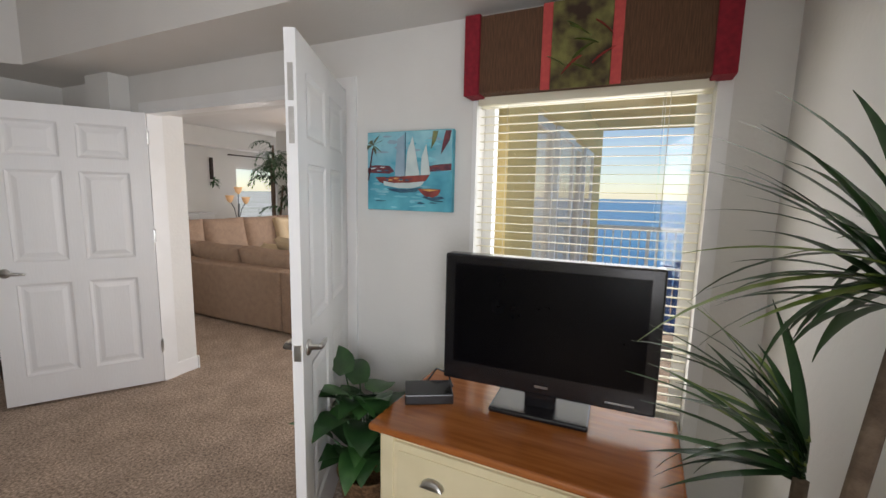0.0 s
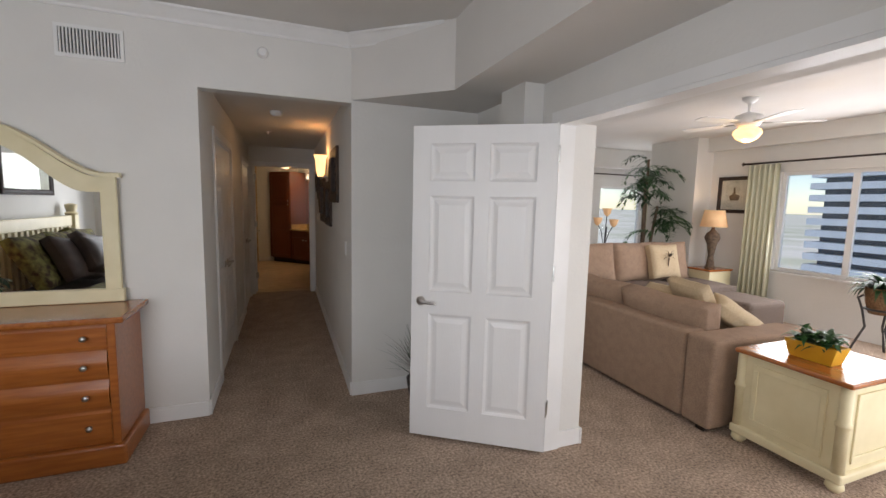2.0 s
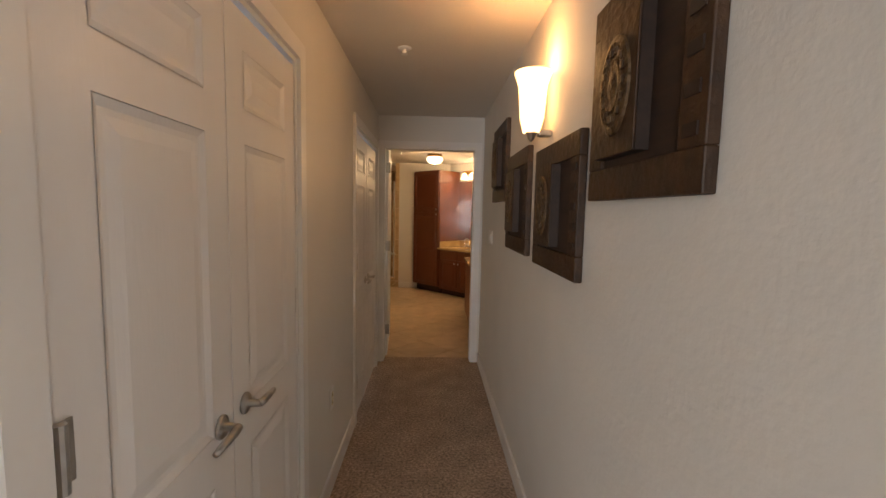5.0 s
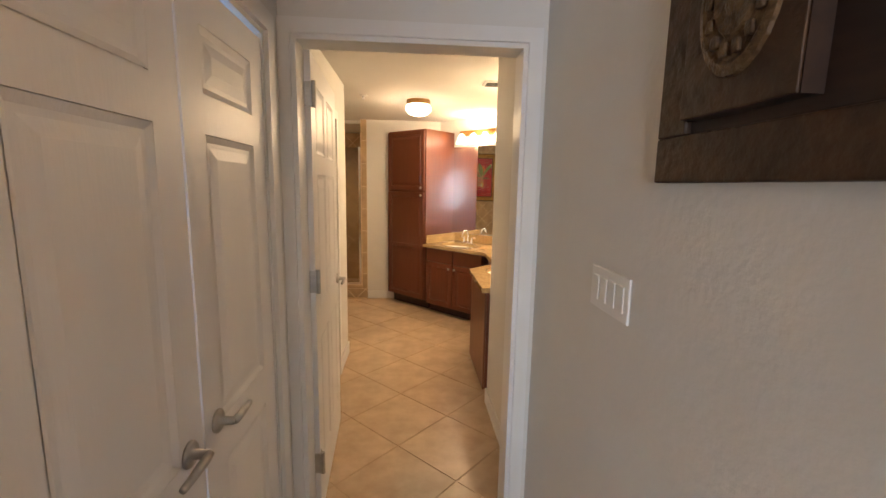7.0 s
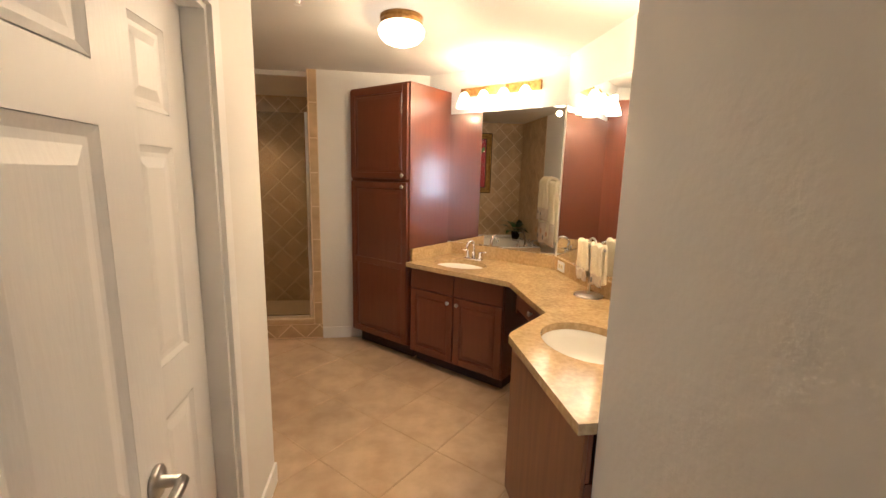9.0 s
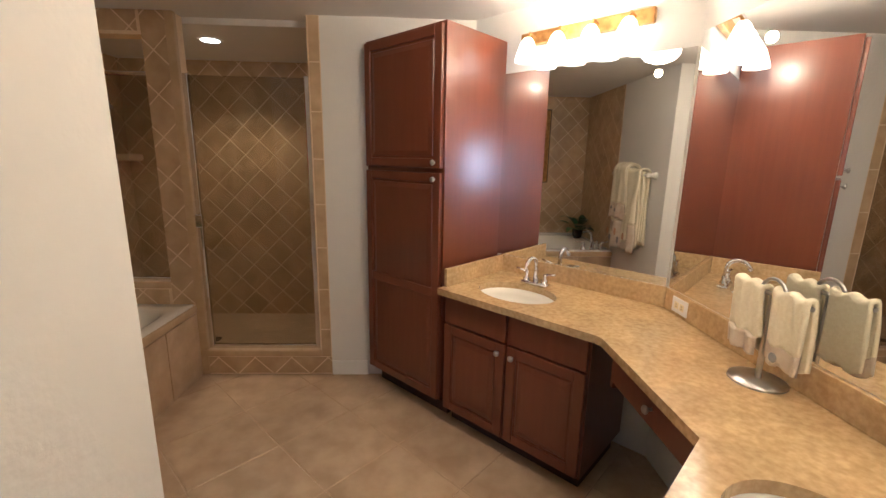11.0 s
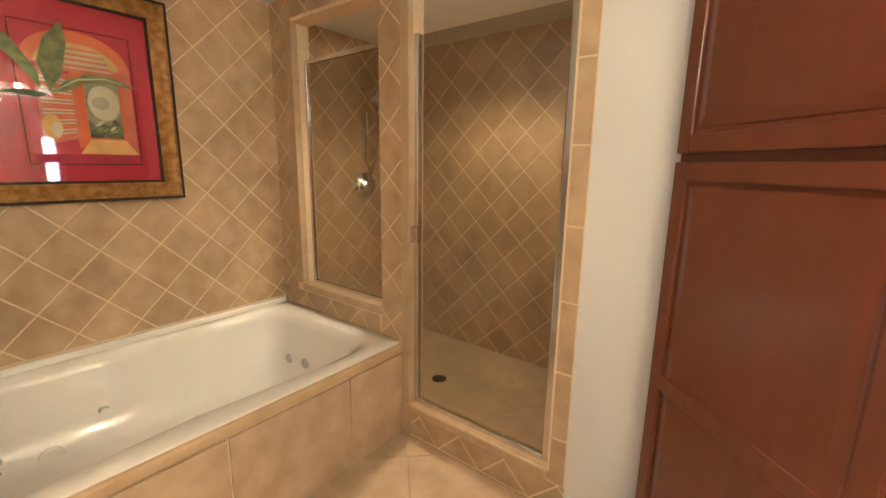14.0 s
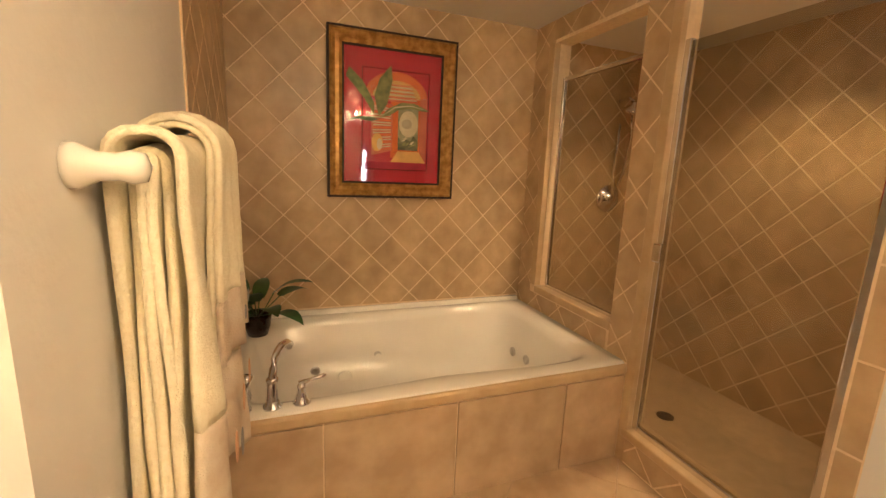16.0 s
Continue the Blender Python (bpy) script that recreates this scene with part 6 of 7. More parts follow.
def tv_chest():
    th = thing("chest_of_drawers", "cream chest with orange pine top and cup pulls", "chest of drawers")
    x0, x1, y0, y1, top = 1.33, 1.86, -1.8, -0.75, 0.66
    part("body", bbox(x0 + 0.02, y0 + 0.02, 0.05, x1, y1 - 0.02, top - 0.03, bev=0.004), CREAM, th)
    bm = bbox(x0 - 0.02, y0, top - 0.03, x1 + 0.02, y1 + 0.01, top, bev=0.01)
    part("top", bm, PINETOP, th)
    for z in (0.08, 0.36):
        bm = bbox(x0 + 0.008, y0 + 0.07, z, x0 + 0.022, y1 - 0.08, z + 0.24, bev=0.003)
        box(bm, x0 + 0.002, y0 + 0.1, z + 0.03, x0 + 0.01, y1 - 0.11, z + 0.21, bev=0.003)
        d = part("drawer", bm, CREAM, th)
        for y in (y0 + 0.25, y1 - 0.26):
            b2 = bmesh.new()
            rings = []
            for i in range(7):
                a = math.pi * i / 6
                rings.append([b2.verts.new((x0 + 0.002 - 0.025 * math.sin(a2), y + 0.045 * math.cos(a), z + 0.115 + 0.03 * math.sin(a) * math.cos(a2))) for a2 in [math.pi / 2 * q / 4 for q in range(5)]])
            for a, b in zip(rings, rings[1:]):
                for q in range(4): b2.faces.new((a[q], a[q + 1], b[q + 1], b[q]))
            part("cup_pull", b2, NICKEL, d, "nickel cup pull", True)
    for y in (y0 + 0.02, y1 - 0.09):
        part("stile", bbox(x0 + 0.002, y, 0.05, x0 + 0.022, y + 0.07 - 0.02, top - 0.03, bev=0.003), CREAM, th)
        part("foot", bbox(x0 + 0.02, y, 0, x0 + 0.09, y + 0.07, 0.052), CREAM, th)


tv_chest()
TVT = 0.66
tvm = Matrix.Translation((1.71, -1.3, TVT)) @ pose(0, 0, 0, 0, 0, -87)
tv = thing("television", "black flat television on a swivel stand", "television", tvm)
part("stand_base", bbox(-0.19, -0.1, 0, 0.19, 0.1, 0.022, bev=0.008), BLACK, tv)
part("neck", bbox(-0.06, -0.02, 0.02, 0.06, 0.03, 0.12), BLACK, tv)
bz = bbox(-0.41, -0.04, 0.08, 0.41, 0.03, 0.62, bev=0.008)
part("housing", bz, BLACK, tv)
part("rear_cover", bbox(-0.3, 0.03, 0.15, 0.3, 0.08, 0.55, bev=0.02), BLACK, tv)
part("screen", bbox(-0.365, -0.0425, 0.165, 0.365, -0.0395, 0.58), SCREEN, tv, "matt black screen")
part("badge", bbox(-0.02, -0.043, 0.112, 0.03, -0.0395, 0.12), NICKEL, tv)
part("control_strip", bbox(0.24, -0.042, 0.105, 0.34, -0.0395, 0.11), NICKEL, tv)
cbx = thing("cable_box", "small black cable box on the chest", "cable box", Matrix.Translation((1.6, -0.86, TVT)) @ pose(0, 0, 0, 0, 0, -60))
part("case", bbox(-0.11, -0.07, 0, 0.09, 0.07, 0.045, bev=0.006), BLACK, cbx)
part("cable", tube(bmesh.new(), [(-0.02, 0.07, 0.03), (0.03, 0.11, 0.08), (0.08, 0.1, 0.06), (0.1, 0.07, 0.008)], 0.004), BLACK, cbx)

# window dressing
vl = thing("window_valance", "woven brown box valance with red ends and floral panel", "valance")
VZ0, VZ1 = 1.955, 2.29
part("board", bbox(1.90, -1.86, VZ0 + 0.01, 1.996, -0.86, VZ1, bev=0.01), VALANCE, vl)
for y0, y1, mt, nm in ((-1.875, -1.80, REDF, "end_band"), (-0.92, -0.85, REDF, "end_band"), (-1.50, -1.46, CORAL, "ribbon"), (-1.23, -1.19, CORAL, "ribbon"), (-1.46, -1.23, FLORAL, "floral_panel")):
    part(nm, bbox(1.885 if nm == "end_band" else 1.893, y0, VZ0, 1.99 if nm == "end_band" else 1.902, y1, VZ1 + 0.004, bev=0.004), mt, vl)
rnd = random.Random(9)
for i in range(9):
    bm = blade(bmesh.new(), (1.889, -1.345 + rnd.uniform(-0.08, 0.08), 2.05 + rnd.uniform(-0.06, 0.16)), rnd.choice((1.57, -1.57)), rnd.uniform(-0.9, 0.9), 0.1, 0.045, 0.3, 6, 0.02)
    part("leaf_print", bm, LEAFYEL if i % 3 else CORAL, vl)
bd = thing("window_blind", "cream horizontal slat blind, slats open", "blind")
part("head_rail", bbox(1.975, WY0 + 0.01, 1.93, 2.035, WY1 - 0.01, 1.995), BLIND, bd)
n = 36
for i in range(n):
    z = 0.59 + i * (1.92 - 0.59) / (n - 1)
    bm = bmesh.new()
    prev = None
    for k in range(5):
        u = (k - 2) / 2
        row = [bm.verts.new((2.005 + u * 0.012, yy, z + 0.002 * (1 - u * u))) for yy in (WY0 + 0.012, WY1 - 0.012)]
        row += [bm.verts.new((2.005 + u * 0.012, yy, z + 0.002 * (1 - u * u) - 0.002)) for yy in (WY1 - 0.012, WY0 + 0.012)]
        if prev:
            for q in range(4): bm.faces.new((prev[q], prev[(q + 1) % 4], row[(q + 1) % 4], row[q]))
        else:
            bm.faces.new(row)
        prev = row
    bm.faces.new(prev[::-1])
    part("slat", bm, BLIND, bd)
part("bottom_rail", bbox(1.985, WY0 + 0.012, 0.556, 2.025, WY1 - 0.012, 0.58, bev=0.004), BLIND, bd)
for y in (WY0 + 0.15, WY1 - 0.15): part("ladder_cord", tube(bmesh.new(), [(1.983, y, 0.57), (1.983, y, 1.94)], 0.0015, 5), BLIND, bd)
part("wand", tube(bmesh.new(), [(1.972, WY0 + 0.17, 1.93), (1.97, WY0 + 0.17, 1.3)], 0.005), GLASS, bd)
wc = shell("trim_window_casing", box(box(bbox(1.985, WY0 - 0.05, WZ0 - 0.05, 2.0, WY0, WZ1), 1.985, WY1, WZ0 - 0.05, 2.0, WY1 + 0.02, WZ1), 1.985, WY0, WZ0 - 0.05, 2.0, WY1, WZ0 - 0.026), TRIM, "white window casing", "window casing")


def basket_plant():
    th = thing("basket_plant", "broad-leaved green plant in a wicker basket", "plant")
    x, y = 1.62, -0.52
    part("basket", lathe(bmesh.new(), [(0.1, 0), (0.125, 0.1), (0.14, 0.2), (0.15, 0.22), (0.135, 0.22), (0.12, 0.12)], x, y, 0.0, 22), WICKER, th, smooth=True)
    rnd = random.Random(11)
    for i in range(46):
        yaw = rnd.uniform(0, 6.28)
        if math.cos(yaw) > 0.3 and rnd.random() < 0.5: yaw += math.pi
        rise = rnd.uniform(0.1, 1.35)
        h = rnd.uniform(0.25, 0.64)
        st = (x, y, 0.2)
        r = rnd.uniform(0.04, 0.17)
        tip = (x + math.cos(yaw) * r, y + math.sin(yaw) * r, h)
        bm = tube(bmesh.new(), [st, tip], 0.004, 5)
        blade(bm, tip, yaw, rise * 0.8, rnd.uniform(0.17, 0.25), rnd.uniform(0.11, 0.16), rnd.uniform(0.6, 1.6), 8, 0.2)
        part("leaf", bm, LEAF if i % 3 == 0 else LEAFDK, th, smooth=True)


basket_plant()


def yucca():
    th = thing("yucca_plant", "tall potted yucca with long pointed leaves", "plant")
    x, y = 0.88, -1.9
    part("pot", lathe(bmesh.new(), [(0.12, 0), (0.15, 0.15), (0.17, 0.28), (0.175, 0.3), (0.155, 0.3), (0.15, 0.25)], x, y, 0.0, 22), BROWNPOT, th, smooth=True)
    rnd = random.Random(21)
    for tx, ty, h in ((1.09, -1.94, 0.98), (0.93, -1.985, 1.38)):
        part("trunk", tube(bmesh.new(), [(x, y, 0.25), ((x + tx) / 2, (y + ty) / 2 + 0.02, h * 0.6), (tx, ty, h)], [0.02, 0.016, 0.014]), BARK, th, smooth=True)
        for i in range(46):
            yaw = rnd.uniform(-0.2, 1.9)
            rise = rnd.uniform(-0.35, 1.35)
            l = rnd.uniform(0.22, 0.4)
            if math.sin(yaw) < 0 and ty + math.sin(yaw) * l < -2.03: l = 0.18
            bm = blade(bmesh.new(), (tx, ty, h + rnd.uniform(-0.02, 0.08)), yaw, rise, l, rnd.uniform(0.018, 0.028), rnd.uniform(0.3, 1.1), 8, 0.25)
            part("leaf", bm, LEAFYEL if i % 9 == 0 else LEAF if i % 3 == 0 else LEAFDK, th, smooth=True)


yucca()


def grass_plant():
    th = thing("grass_plant", "dark ornamental grass in a pot behind the door", "plant")
    x, y = 1.45, 2.6
    part("pot", lathe(bmesh.new(), [(0.08, 0), (0.11, 0.12), (0.12, 0.2), (0.105, 0.2), (0.1, 0.15)], x, y, 0, 18), BROWNPOT, th, smooth=True)
    rnd = random.Random(3)
    for i in range(110):
        yaw = rnd.uniform(0, 6.28)
        l = rnd.uniform(0.25, 0.5)
        rise = rnd.uniform(0.75, 1.5)
        yy = y + math.sin(yaw) * math.cos(rise) * l * 1.3
        if yy > 2.84 or (yy < 2.3 and math.cos(yaw) > -0.2): rise = 1.4
        part("blade", blade(bmesh.new(), (x + rnd.uniform(-0.05, 0.05), y + rnd.uniform(-0.05, 0.05), 0.18), yaw, rise, l, 0.007, rnd.uniform(0.3, 0.9), 6), LEAFDK if i % 3 else BARK, th)


grass_plant()


# ---- living room ----
def sofa():
    th = thing("sectional_sofa", "taupe fabric L-shaped sectional sofa with loose cushions", "sofa")
    part("back_frame", bbox(3.2, 1.735, 0.025, 3.42, 4.75, 0.68, bev=0.03, seg=3), SOFA, th)
    part("arm", bbox(3.203, 1.5, 0.025, 4.2, 1.73, 0.675, bev=0.03, seg=3), SOFA, th)
    part("base", bbox(3.4, 1.7, 0.025, 4.15, 4.6, 0.3, bev=0.02), SOFA, th)
    part("base", bbox(4.15, 3.75, 0.025, 6.5, 4.6, 0.3, bev=0.02), SOFA, th)
    part("back_frame", bbox(3.42, 4.5, 0.025, 6.5, 4.75, 0.7, bev=0.05, seg=3), SOFA, th)
    for i in range(3): part("seat_cushion", cushion(bmesh.new(), pose(3.78, 2.2 + i * 0.86, 0.39, 0, 0, 0), 0.78, 0.86, 0.22, puff=0.3), SOFA, th, smooth=True)
    for i in range(3): part("seat_cushion", cushion(bmesh.new(), pose(4.6 + i * 0.8, 4.1, 0.39), 0.82, 0.85, 0.22, puff=0.3), SOFADK, th, smooth=True)
    for i in range(3): part("back_cushion", cushion(bmesh.new(), pose(3.5, 2.15 + i * 0.85, 0.62, 0, 78, 0), 0.46, 0.86, 0.26, puff=0.45), SOFA, th, smooth=True)
    for i in range(4): part("back_cushion", cushion(bmesh.new(), pose(3.85 + i * 0.72, 4.4, 0.76, 78, 0, 0), 0.74, 0.58, 0.26, puff=0.45), SOFA, th, smooth=True)
    part("chaise", bbox(5.9, 3.0, 0.025, 6.6, 4.6, 0.4, bev=0.06, seg=3), SOFADK, th)
    for x, y in ((3.25, 1.55), (4.1, 1.55), (3.25, 4.65), (6.4, 4.65), (6.5, 3.1), (5.95, 3.1)): part("foot", bbox(x - 0.03, y - 0.0, 0, x + 0.03, y + 0.06, 0.062), DARKWOOD, th)


sofa()
for x, y, z, rz, tilt, s in ((3.85, 2.15, 0.72, 70, 60, 0.5), (4.0, 1.88, 0.66, 40, 35, 0.48), (3.95, 2.45, 0.66, 95, 50, 0.44)):
    tp = thing("throw_pillow", "plain beige throw pillow leaning on the sofa arm", "pillow", None, "throw pillows")
    part("cover", cushion(bmesh.new(), pose(x, y, z, 0, 0, rz) @ pose(0, 0, 0, tilt), s, s, 0.17), PILLOW, tp, smooth=True)
pp = thing("palm_pillow", "beige pillow with a dark palm tree motif", "pillow")
part("cover", cushion(bmesh.new(), pose(5.75, 4.22, 0.78, 75), 0.55, 0.5, 0.16), PILLOW, pp, smooth=True)
bm = tube(bmesh.new(), [(5.75, 4.13, 0.66), (5.755, 4.12, 0.85)], 0.01, 5)
for i in range(8): blade(bm, (5.755, 4.115, 0.86), 0.0 if i % 2 else math.pi, 1.3 - 0.4 * (i // 2), 0.13, 0.02, 1.0, 5)
part("palm_motif", bm, BARK, pp)
fb = thing("fruit_bowl", "woven bowl on the sofa ottoman", "bowl")
part("ottoman_tray", bbox(4.75, 3.0, 0.4, 5.15, 3.4, 0.43, bev=0.01), PINETOP, fb)
part("bowl", lathe(bmesh.new(), [(0.06, 0), (0.12, 0.05), (0.14, 0.1), (0.125, 0.1), (0.08, 0.04)], 4.95, 3.2, 0.43), PILLOW, fb, smooth=True)
ot = thing("ottoman", "taupe fabric square ottoman", "ottoman")
part("cushion", bbox(4.55, 2.8, 0.06, 5.35, 3.6, 0.4, bev=0.05, seg=3), SOFA, ot)
for x in (4.62, 5.22):
    for y in (2.87, 3.47): part("foot", bbox(x, y, 0, x + 0.06, y + 0.06, 0.062), DARKWOOD, ot)


def end_chest():
    th = thing("end_table", "cream chest-style end table with orange pine top", "end table")
    x0, x1, y0, y1 = 3.30, 4.0, 0.80, 1.44
    part("body", bbox(x0 + 0.03, y0 + 0.03, 0.08, x1 - 0.03, y1 - 0.03, 0.62, bev=0.004), CREAM, th)
    part("top", bbox(x0, y0, 0.62, x1, y1, 0.65, bev=0.01), PINETOP, th)
    part("plinth", bbox(x0 + 0.005, y0 + 0.005, 0.06, x1 - 0.005, y1 - 0.005, 0.12, bev=0.014), CREAM, th)
    for a, b in ((y0 + 0.12, y1 - 0.12),):
        for z0, z1, yy0, yy1 in ((0.16, 0.2, a, b), (0.53, 0.57, a, b), (0.2, 0.53, a, a + 0.03), (0.2, 0.53, b - 0.03, b)):
            part("panel_moulding", bbox(x0 + 0.02, yy0, z0, x0 + 0.032, yy1, z1, bev=0.004), CREAM, th)
    for z0, z1, xx0, xx1 in ((0.16, 0.2, x0 + 0.12, x1 - 0.12), (0.53, 0.57, x0 + 0.12, x1 - 0.12), (0.2, 0.53, x0 + 0.12, x0 + 0.15), (0.2, 0.53, x1 - 0.15, x1 - 0.12)):
        part("panel_moulding", bbox(xx0, y0 + 0.02, z0, xx1, y0 + 0.032, z1, bev=0.004), CREAM, th)
    for x in (x0 + 0.05, x1 - 0.05):
        for y in (y0 + 0.05, y1 - 0.05):
            part("foot", lathe(bmesh.new(), [(0.025, 0), (0.045, 0.025), (0.04, 0.055), (0.03, 0.065)], x, y, 0), CREAM, th, smooth=True)
            part("corner_post", lathe(bmesh.new(), [(0.03, 0.12), (0.03, 0.38), (0.038, 0.39), (0.038, 0.41), (0.03, 0.42), (0.03, 0.62)], x - 0.01 * (1 if x < 3.6 else -1), y - 0.01 * (1 if y < 1.1 else -1), 0), CREAM, th, smooth=True)


end_chest()
pl = thing("planter", "leafy green plant in a yellow trough planter", "plant")
bm = bmesh.new()
prev = None
for f, z in ((0.8, 0.651), (1.0, 0.76), (0.93, 0.76), (0.85, 0.72)):
    r = [bm.verts.new((3.56 + sx * 0.07 * f, 1.12 + sy * 0.14 * f, z)) for sx, sy in ((-1, -1), (1, -1), (1, 1), (-1, 1))]
    if prev:
        for i in range(4): bm.faces.new((prev[i], prev[(i + 1) % 4], r[(i + 1) % 4], r[i]))
    else:
        bm.faces.new(r)
    prev = r
bm.faces.new(prev)
part("trough", bm, YELLOWPOT, pl)
rnd = random.Random(31)
for i in range(90):
    yaw = rnd.uniform(0, 6.28)
    b = (3.56 + rnd.uniform(-0.04, 0.04), 1.12 + rnd.uniform(-0.1, 0.1), 0.74 + rnd.uniform(0, 0.06))
    part("leaf", blade(bmesh.new(), b, yaw, rnd.uniform(0.1, 1.2), rnd.uniform(0.07, 0.15), 0.03, 1.3, 5), (LEAF, LEAFDK, LEAF)[i % 3], pl)


def fan(x, y):
    th = thing("ceiling_fan", "white ceiling fan with a lit bowl light", "ceiling fan")
    part("canopy", lathe(bmesh.new(), [(0.07, 0), (0.065, -0.03), (0.03, -0.06)], x, y, LC), TRIM, th, smooth=True)
    part("downrod", tube(bmesh.new(), [(x, y, LC - 0.05), (x, y, LC - 0.17)], 0.014), TRIM, th)
    part("motor", lathe(bmesh.new(), [(0.04, -0.15), (0.12, -0.18), (0.13, -0.24), (0.1, -0.28), (0.06, -0.3)], x, y, LC, 24), TRIM, th, smooth=True)
    for i in range(5):
        a = 2 * math.pi * i / 5 + 0.5
        b = bbox(0.12, -0.02, -0.265, 0.22, 0.02, -0.255)
        arm = part("blade_arm", b, NICKEL, th)
        arm.matrix_world = pose(x, y, LC, 0, 0, math.degrees(a))
        bm = prism(bmesh.new(), [(0.2, -0.05), (0.6, -0.07), (0.64, -0.05), (0.64, 0.05), (0.6, 0.07), (0.2, 0.05)], -0.262, -0.254)
        bl2 = part("blade", bm, TRIM, th)
        bl2.matrix_world = pose(x, y, LC, 0, 0, math.degrees(a)) @ pose(0, 0, 0, 6)
    part("light_bowl", lathe(bmesh.new(), [(0.075, -0.3), (0.12, -0.33), (0.13, -0.36), (0.1, -0.41), (0.04, -0.445), (0.005, -0.45)], x, y, LC, 24), SCONCEM, th, "glowing amber glass bowl", True)


fan(4.95, 2.62)


def palm(x, y, hs, size):
    th = thing("palm_tree", "tall artificial palm tree in a basket", "plant")
    part("basket", lathe(bmesh.new(), [(0.12, 0), (0.15, 0.2), (0.16, 0.32), (0.14, 0.32)], x, y, 0, 20), WICKER, th, smooth=True)
    rnd = random.Random(8)
    for k in range(3):
        h = hs[k]
        tx, ty = x + (0.1, -0.15, 0.05)[k], y + (0.1, -0.1, -0.2)[k]
        part("trunk", tube(bmesh.new(), [(x, y, 0.3), ((x + tx) / 2, (y + ty) / 2, h / 2), (tx, ty, h)], [0.03, 0.026, 0.02]), BARK, th)
        for i in range(11):
            yaw = rnd.uniform(0, 6.28)
            rise = rnd.uniform(0.3, 1.2)
            l = rnd.uniform(0.45, 0.7) * size
            p = Vector((tx, ty, h - rnd.uniform(0, 0.5)))
            pts = [p.copy()]
            ang = rise
            for s in range(8):
                p = p + Vector((math.cos(yaw) * math.cos(ang), math.sin(yaw) * math.cos(ang), math.sin(ang))) * l / 8
                ang -= 0.25
                pts.append(p.copy())
            bm = tube(bmesh.new(), pts, 0.004, 4)
            for s in range(1, 9):
                for sd in (-1, 1):
                    for _ in range(2): blade(bm, pts[s] + Vector((0, 0, rnd.uniform(-0.02, 0.02))), yaw + sd * rnd.uniform(0.7, 1.2), rnd.uniform(-0.4, 0.3), 0.2 * (1.15 - s / 12), 0.032, 0.8, 4)
            part("frond", bm, LEAFDK if i % 3 else LEAF, th)


palm(6.25, 5.1, (2.4, 2.05, 1.6), 0.9)
palm(-2.02, 2.1, (1.5, 1.3, 1.05), 0.6)


def table_lamp(x, y):
    st = thing("side_table", "small cream side table with wooden top", "side table")
    part("top", bbox(x - 0.25, y - 0.2, 0.62, x + 0.25, y + 0.2, 0.65, bev=0.008), PINETOP, st)
    part("body", bbox(x - 0.23, y - 0.18, 0.3, x + 0.23, y + 0.18, 0.62), CREAM, st)
    for sx in (-0.2, 0.17):
        for sy in (-0.16, 0.13): part("leg", bbox(x + sx, y + sy, 0, x + sx + 0.03, y + sy + 0.03, 0.3), CREAM, st)
    th = thing("table_lamp", "brown ceramic table lamp with linen shade", "lamp")
    part("base", lathe(bmesh.new(), [(0.08, 0), (0.06, 0.03), (0.04, 0.2), (0.07, 0.38), (0.11, 0.47), (0.09, 0.54), (0.03, 0.6), (0.015, 0.68)], x, y, 0.65, 22), BARK, th, smooth=True)
    part("shade", lathe(bmesh.new(), [(0.19, 0), (0.14, 0.26), (0.136, 0.26), (0.186, 0)], x, y, 1.3, 24), LAMPSHADE, th, "glowing linen shade", True)


table_lamp(6.75, 4.22)
BOT = framed("framed_picture", "dark framed botanical print with cream mat", pose(7.098, 4.44, 1.52, 0, 0, -90), 0.53, 0.57, DARKWOOD, 0.055, MAT2)
part("urn_motif", polys(bmesh.new(), [(0.2, 0.2), (0.33, 0.2), (0.35, 0.27), (0.28, 0.3), (0.27, 0.4), (0.25, 0.4), (0.24, 0.3), (0.18, 0.27)], -0.007), BARK, BOT)


def curtain(name, label, x, y0, y1, axis):
    th = thing(name, label, "curtain")
    bm = bmesh.new()
    n = 60
    prev = None
    for i in range(n + 1):
        u = i / n
        d = 0.03 * math.sin(u * 40)
        c = y0 + (y1 - y0) * u
        row = [bm.verts.new((x + d, c, z) if axis == "x" else (c, x + d, z)) for z in (0.03, 1.2, 2.24)]
        if prev:
            for q in range(2): bm.faces.new((prev[q], row[q], row[q + 1], prev[q + 1]))
        prev = row
    ob = part("fabric", bm, CURTAIN, th, smooth=True)
    ob.modifiers.new("thickness", "SOLIDIFY").thickness = 0.004
    return th


curtain("curtain", "sheer pale green curtain drawn to the side", 7.0, 3.5, 3.95, "x")
rd = thing("curtain_rod", "dark metal curtain rod above the large window", "curtain rod")
part("rod", tube(bmesh.new(), [(7.0, 0.3, 2.26), (7.0, 4.02, 2.26)], 0.013), DARKWOOD, rd)
for y in (0.3, 4.02): part("finial", lathe(bmesh.new(), [(0.003, -0.03), (0.025, 0), (0.003, 0.03)], 7.0, y, 2.26, 12), DARKWOOD, rd)
for y in (0.5, 3.98): part("bracket", bbox(7.0, y - 0.01, 2.25, 7.1, y + 0.01, 2.27), DARKWOOD, rd)
rd = thing("curtain_rod", "dark metal curtain rod above the small window", "curtain rod")
part("rod", tube(bmesh.new(), [(6.35, NY - 0.08, 2.24), (7.95, NY - 0.08, 2.24)], 0.013), DARKWOOD, rd)
for x in (6.4, 7.9): part("bracket", bbox(x - 0.01, NY - 0.08, 2.23, x + 0.01, NY, 2.25), DARKWOOD, rd)
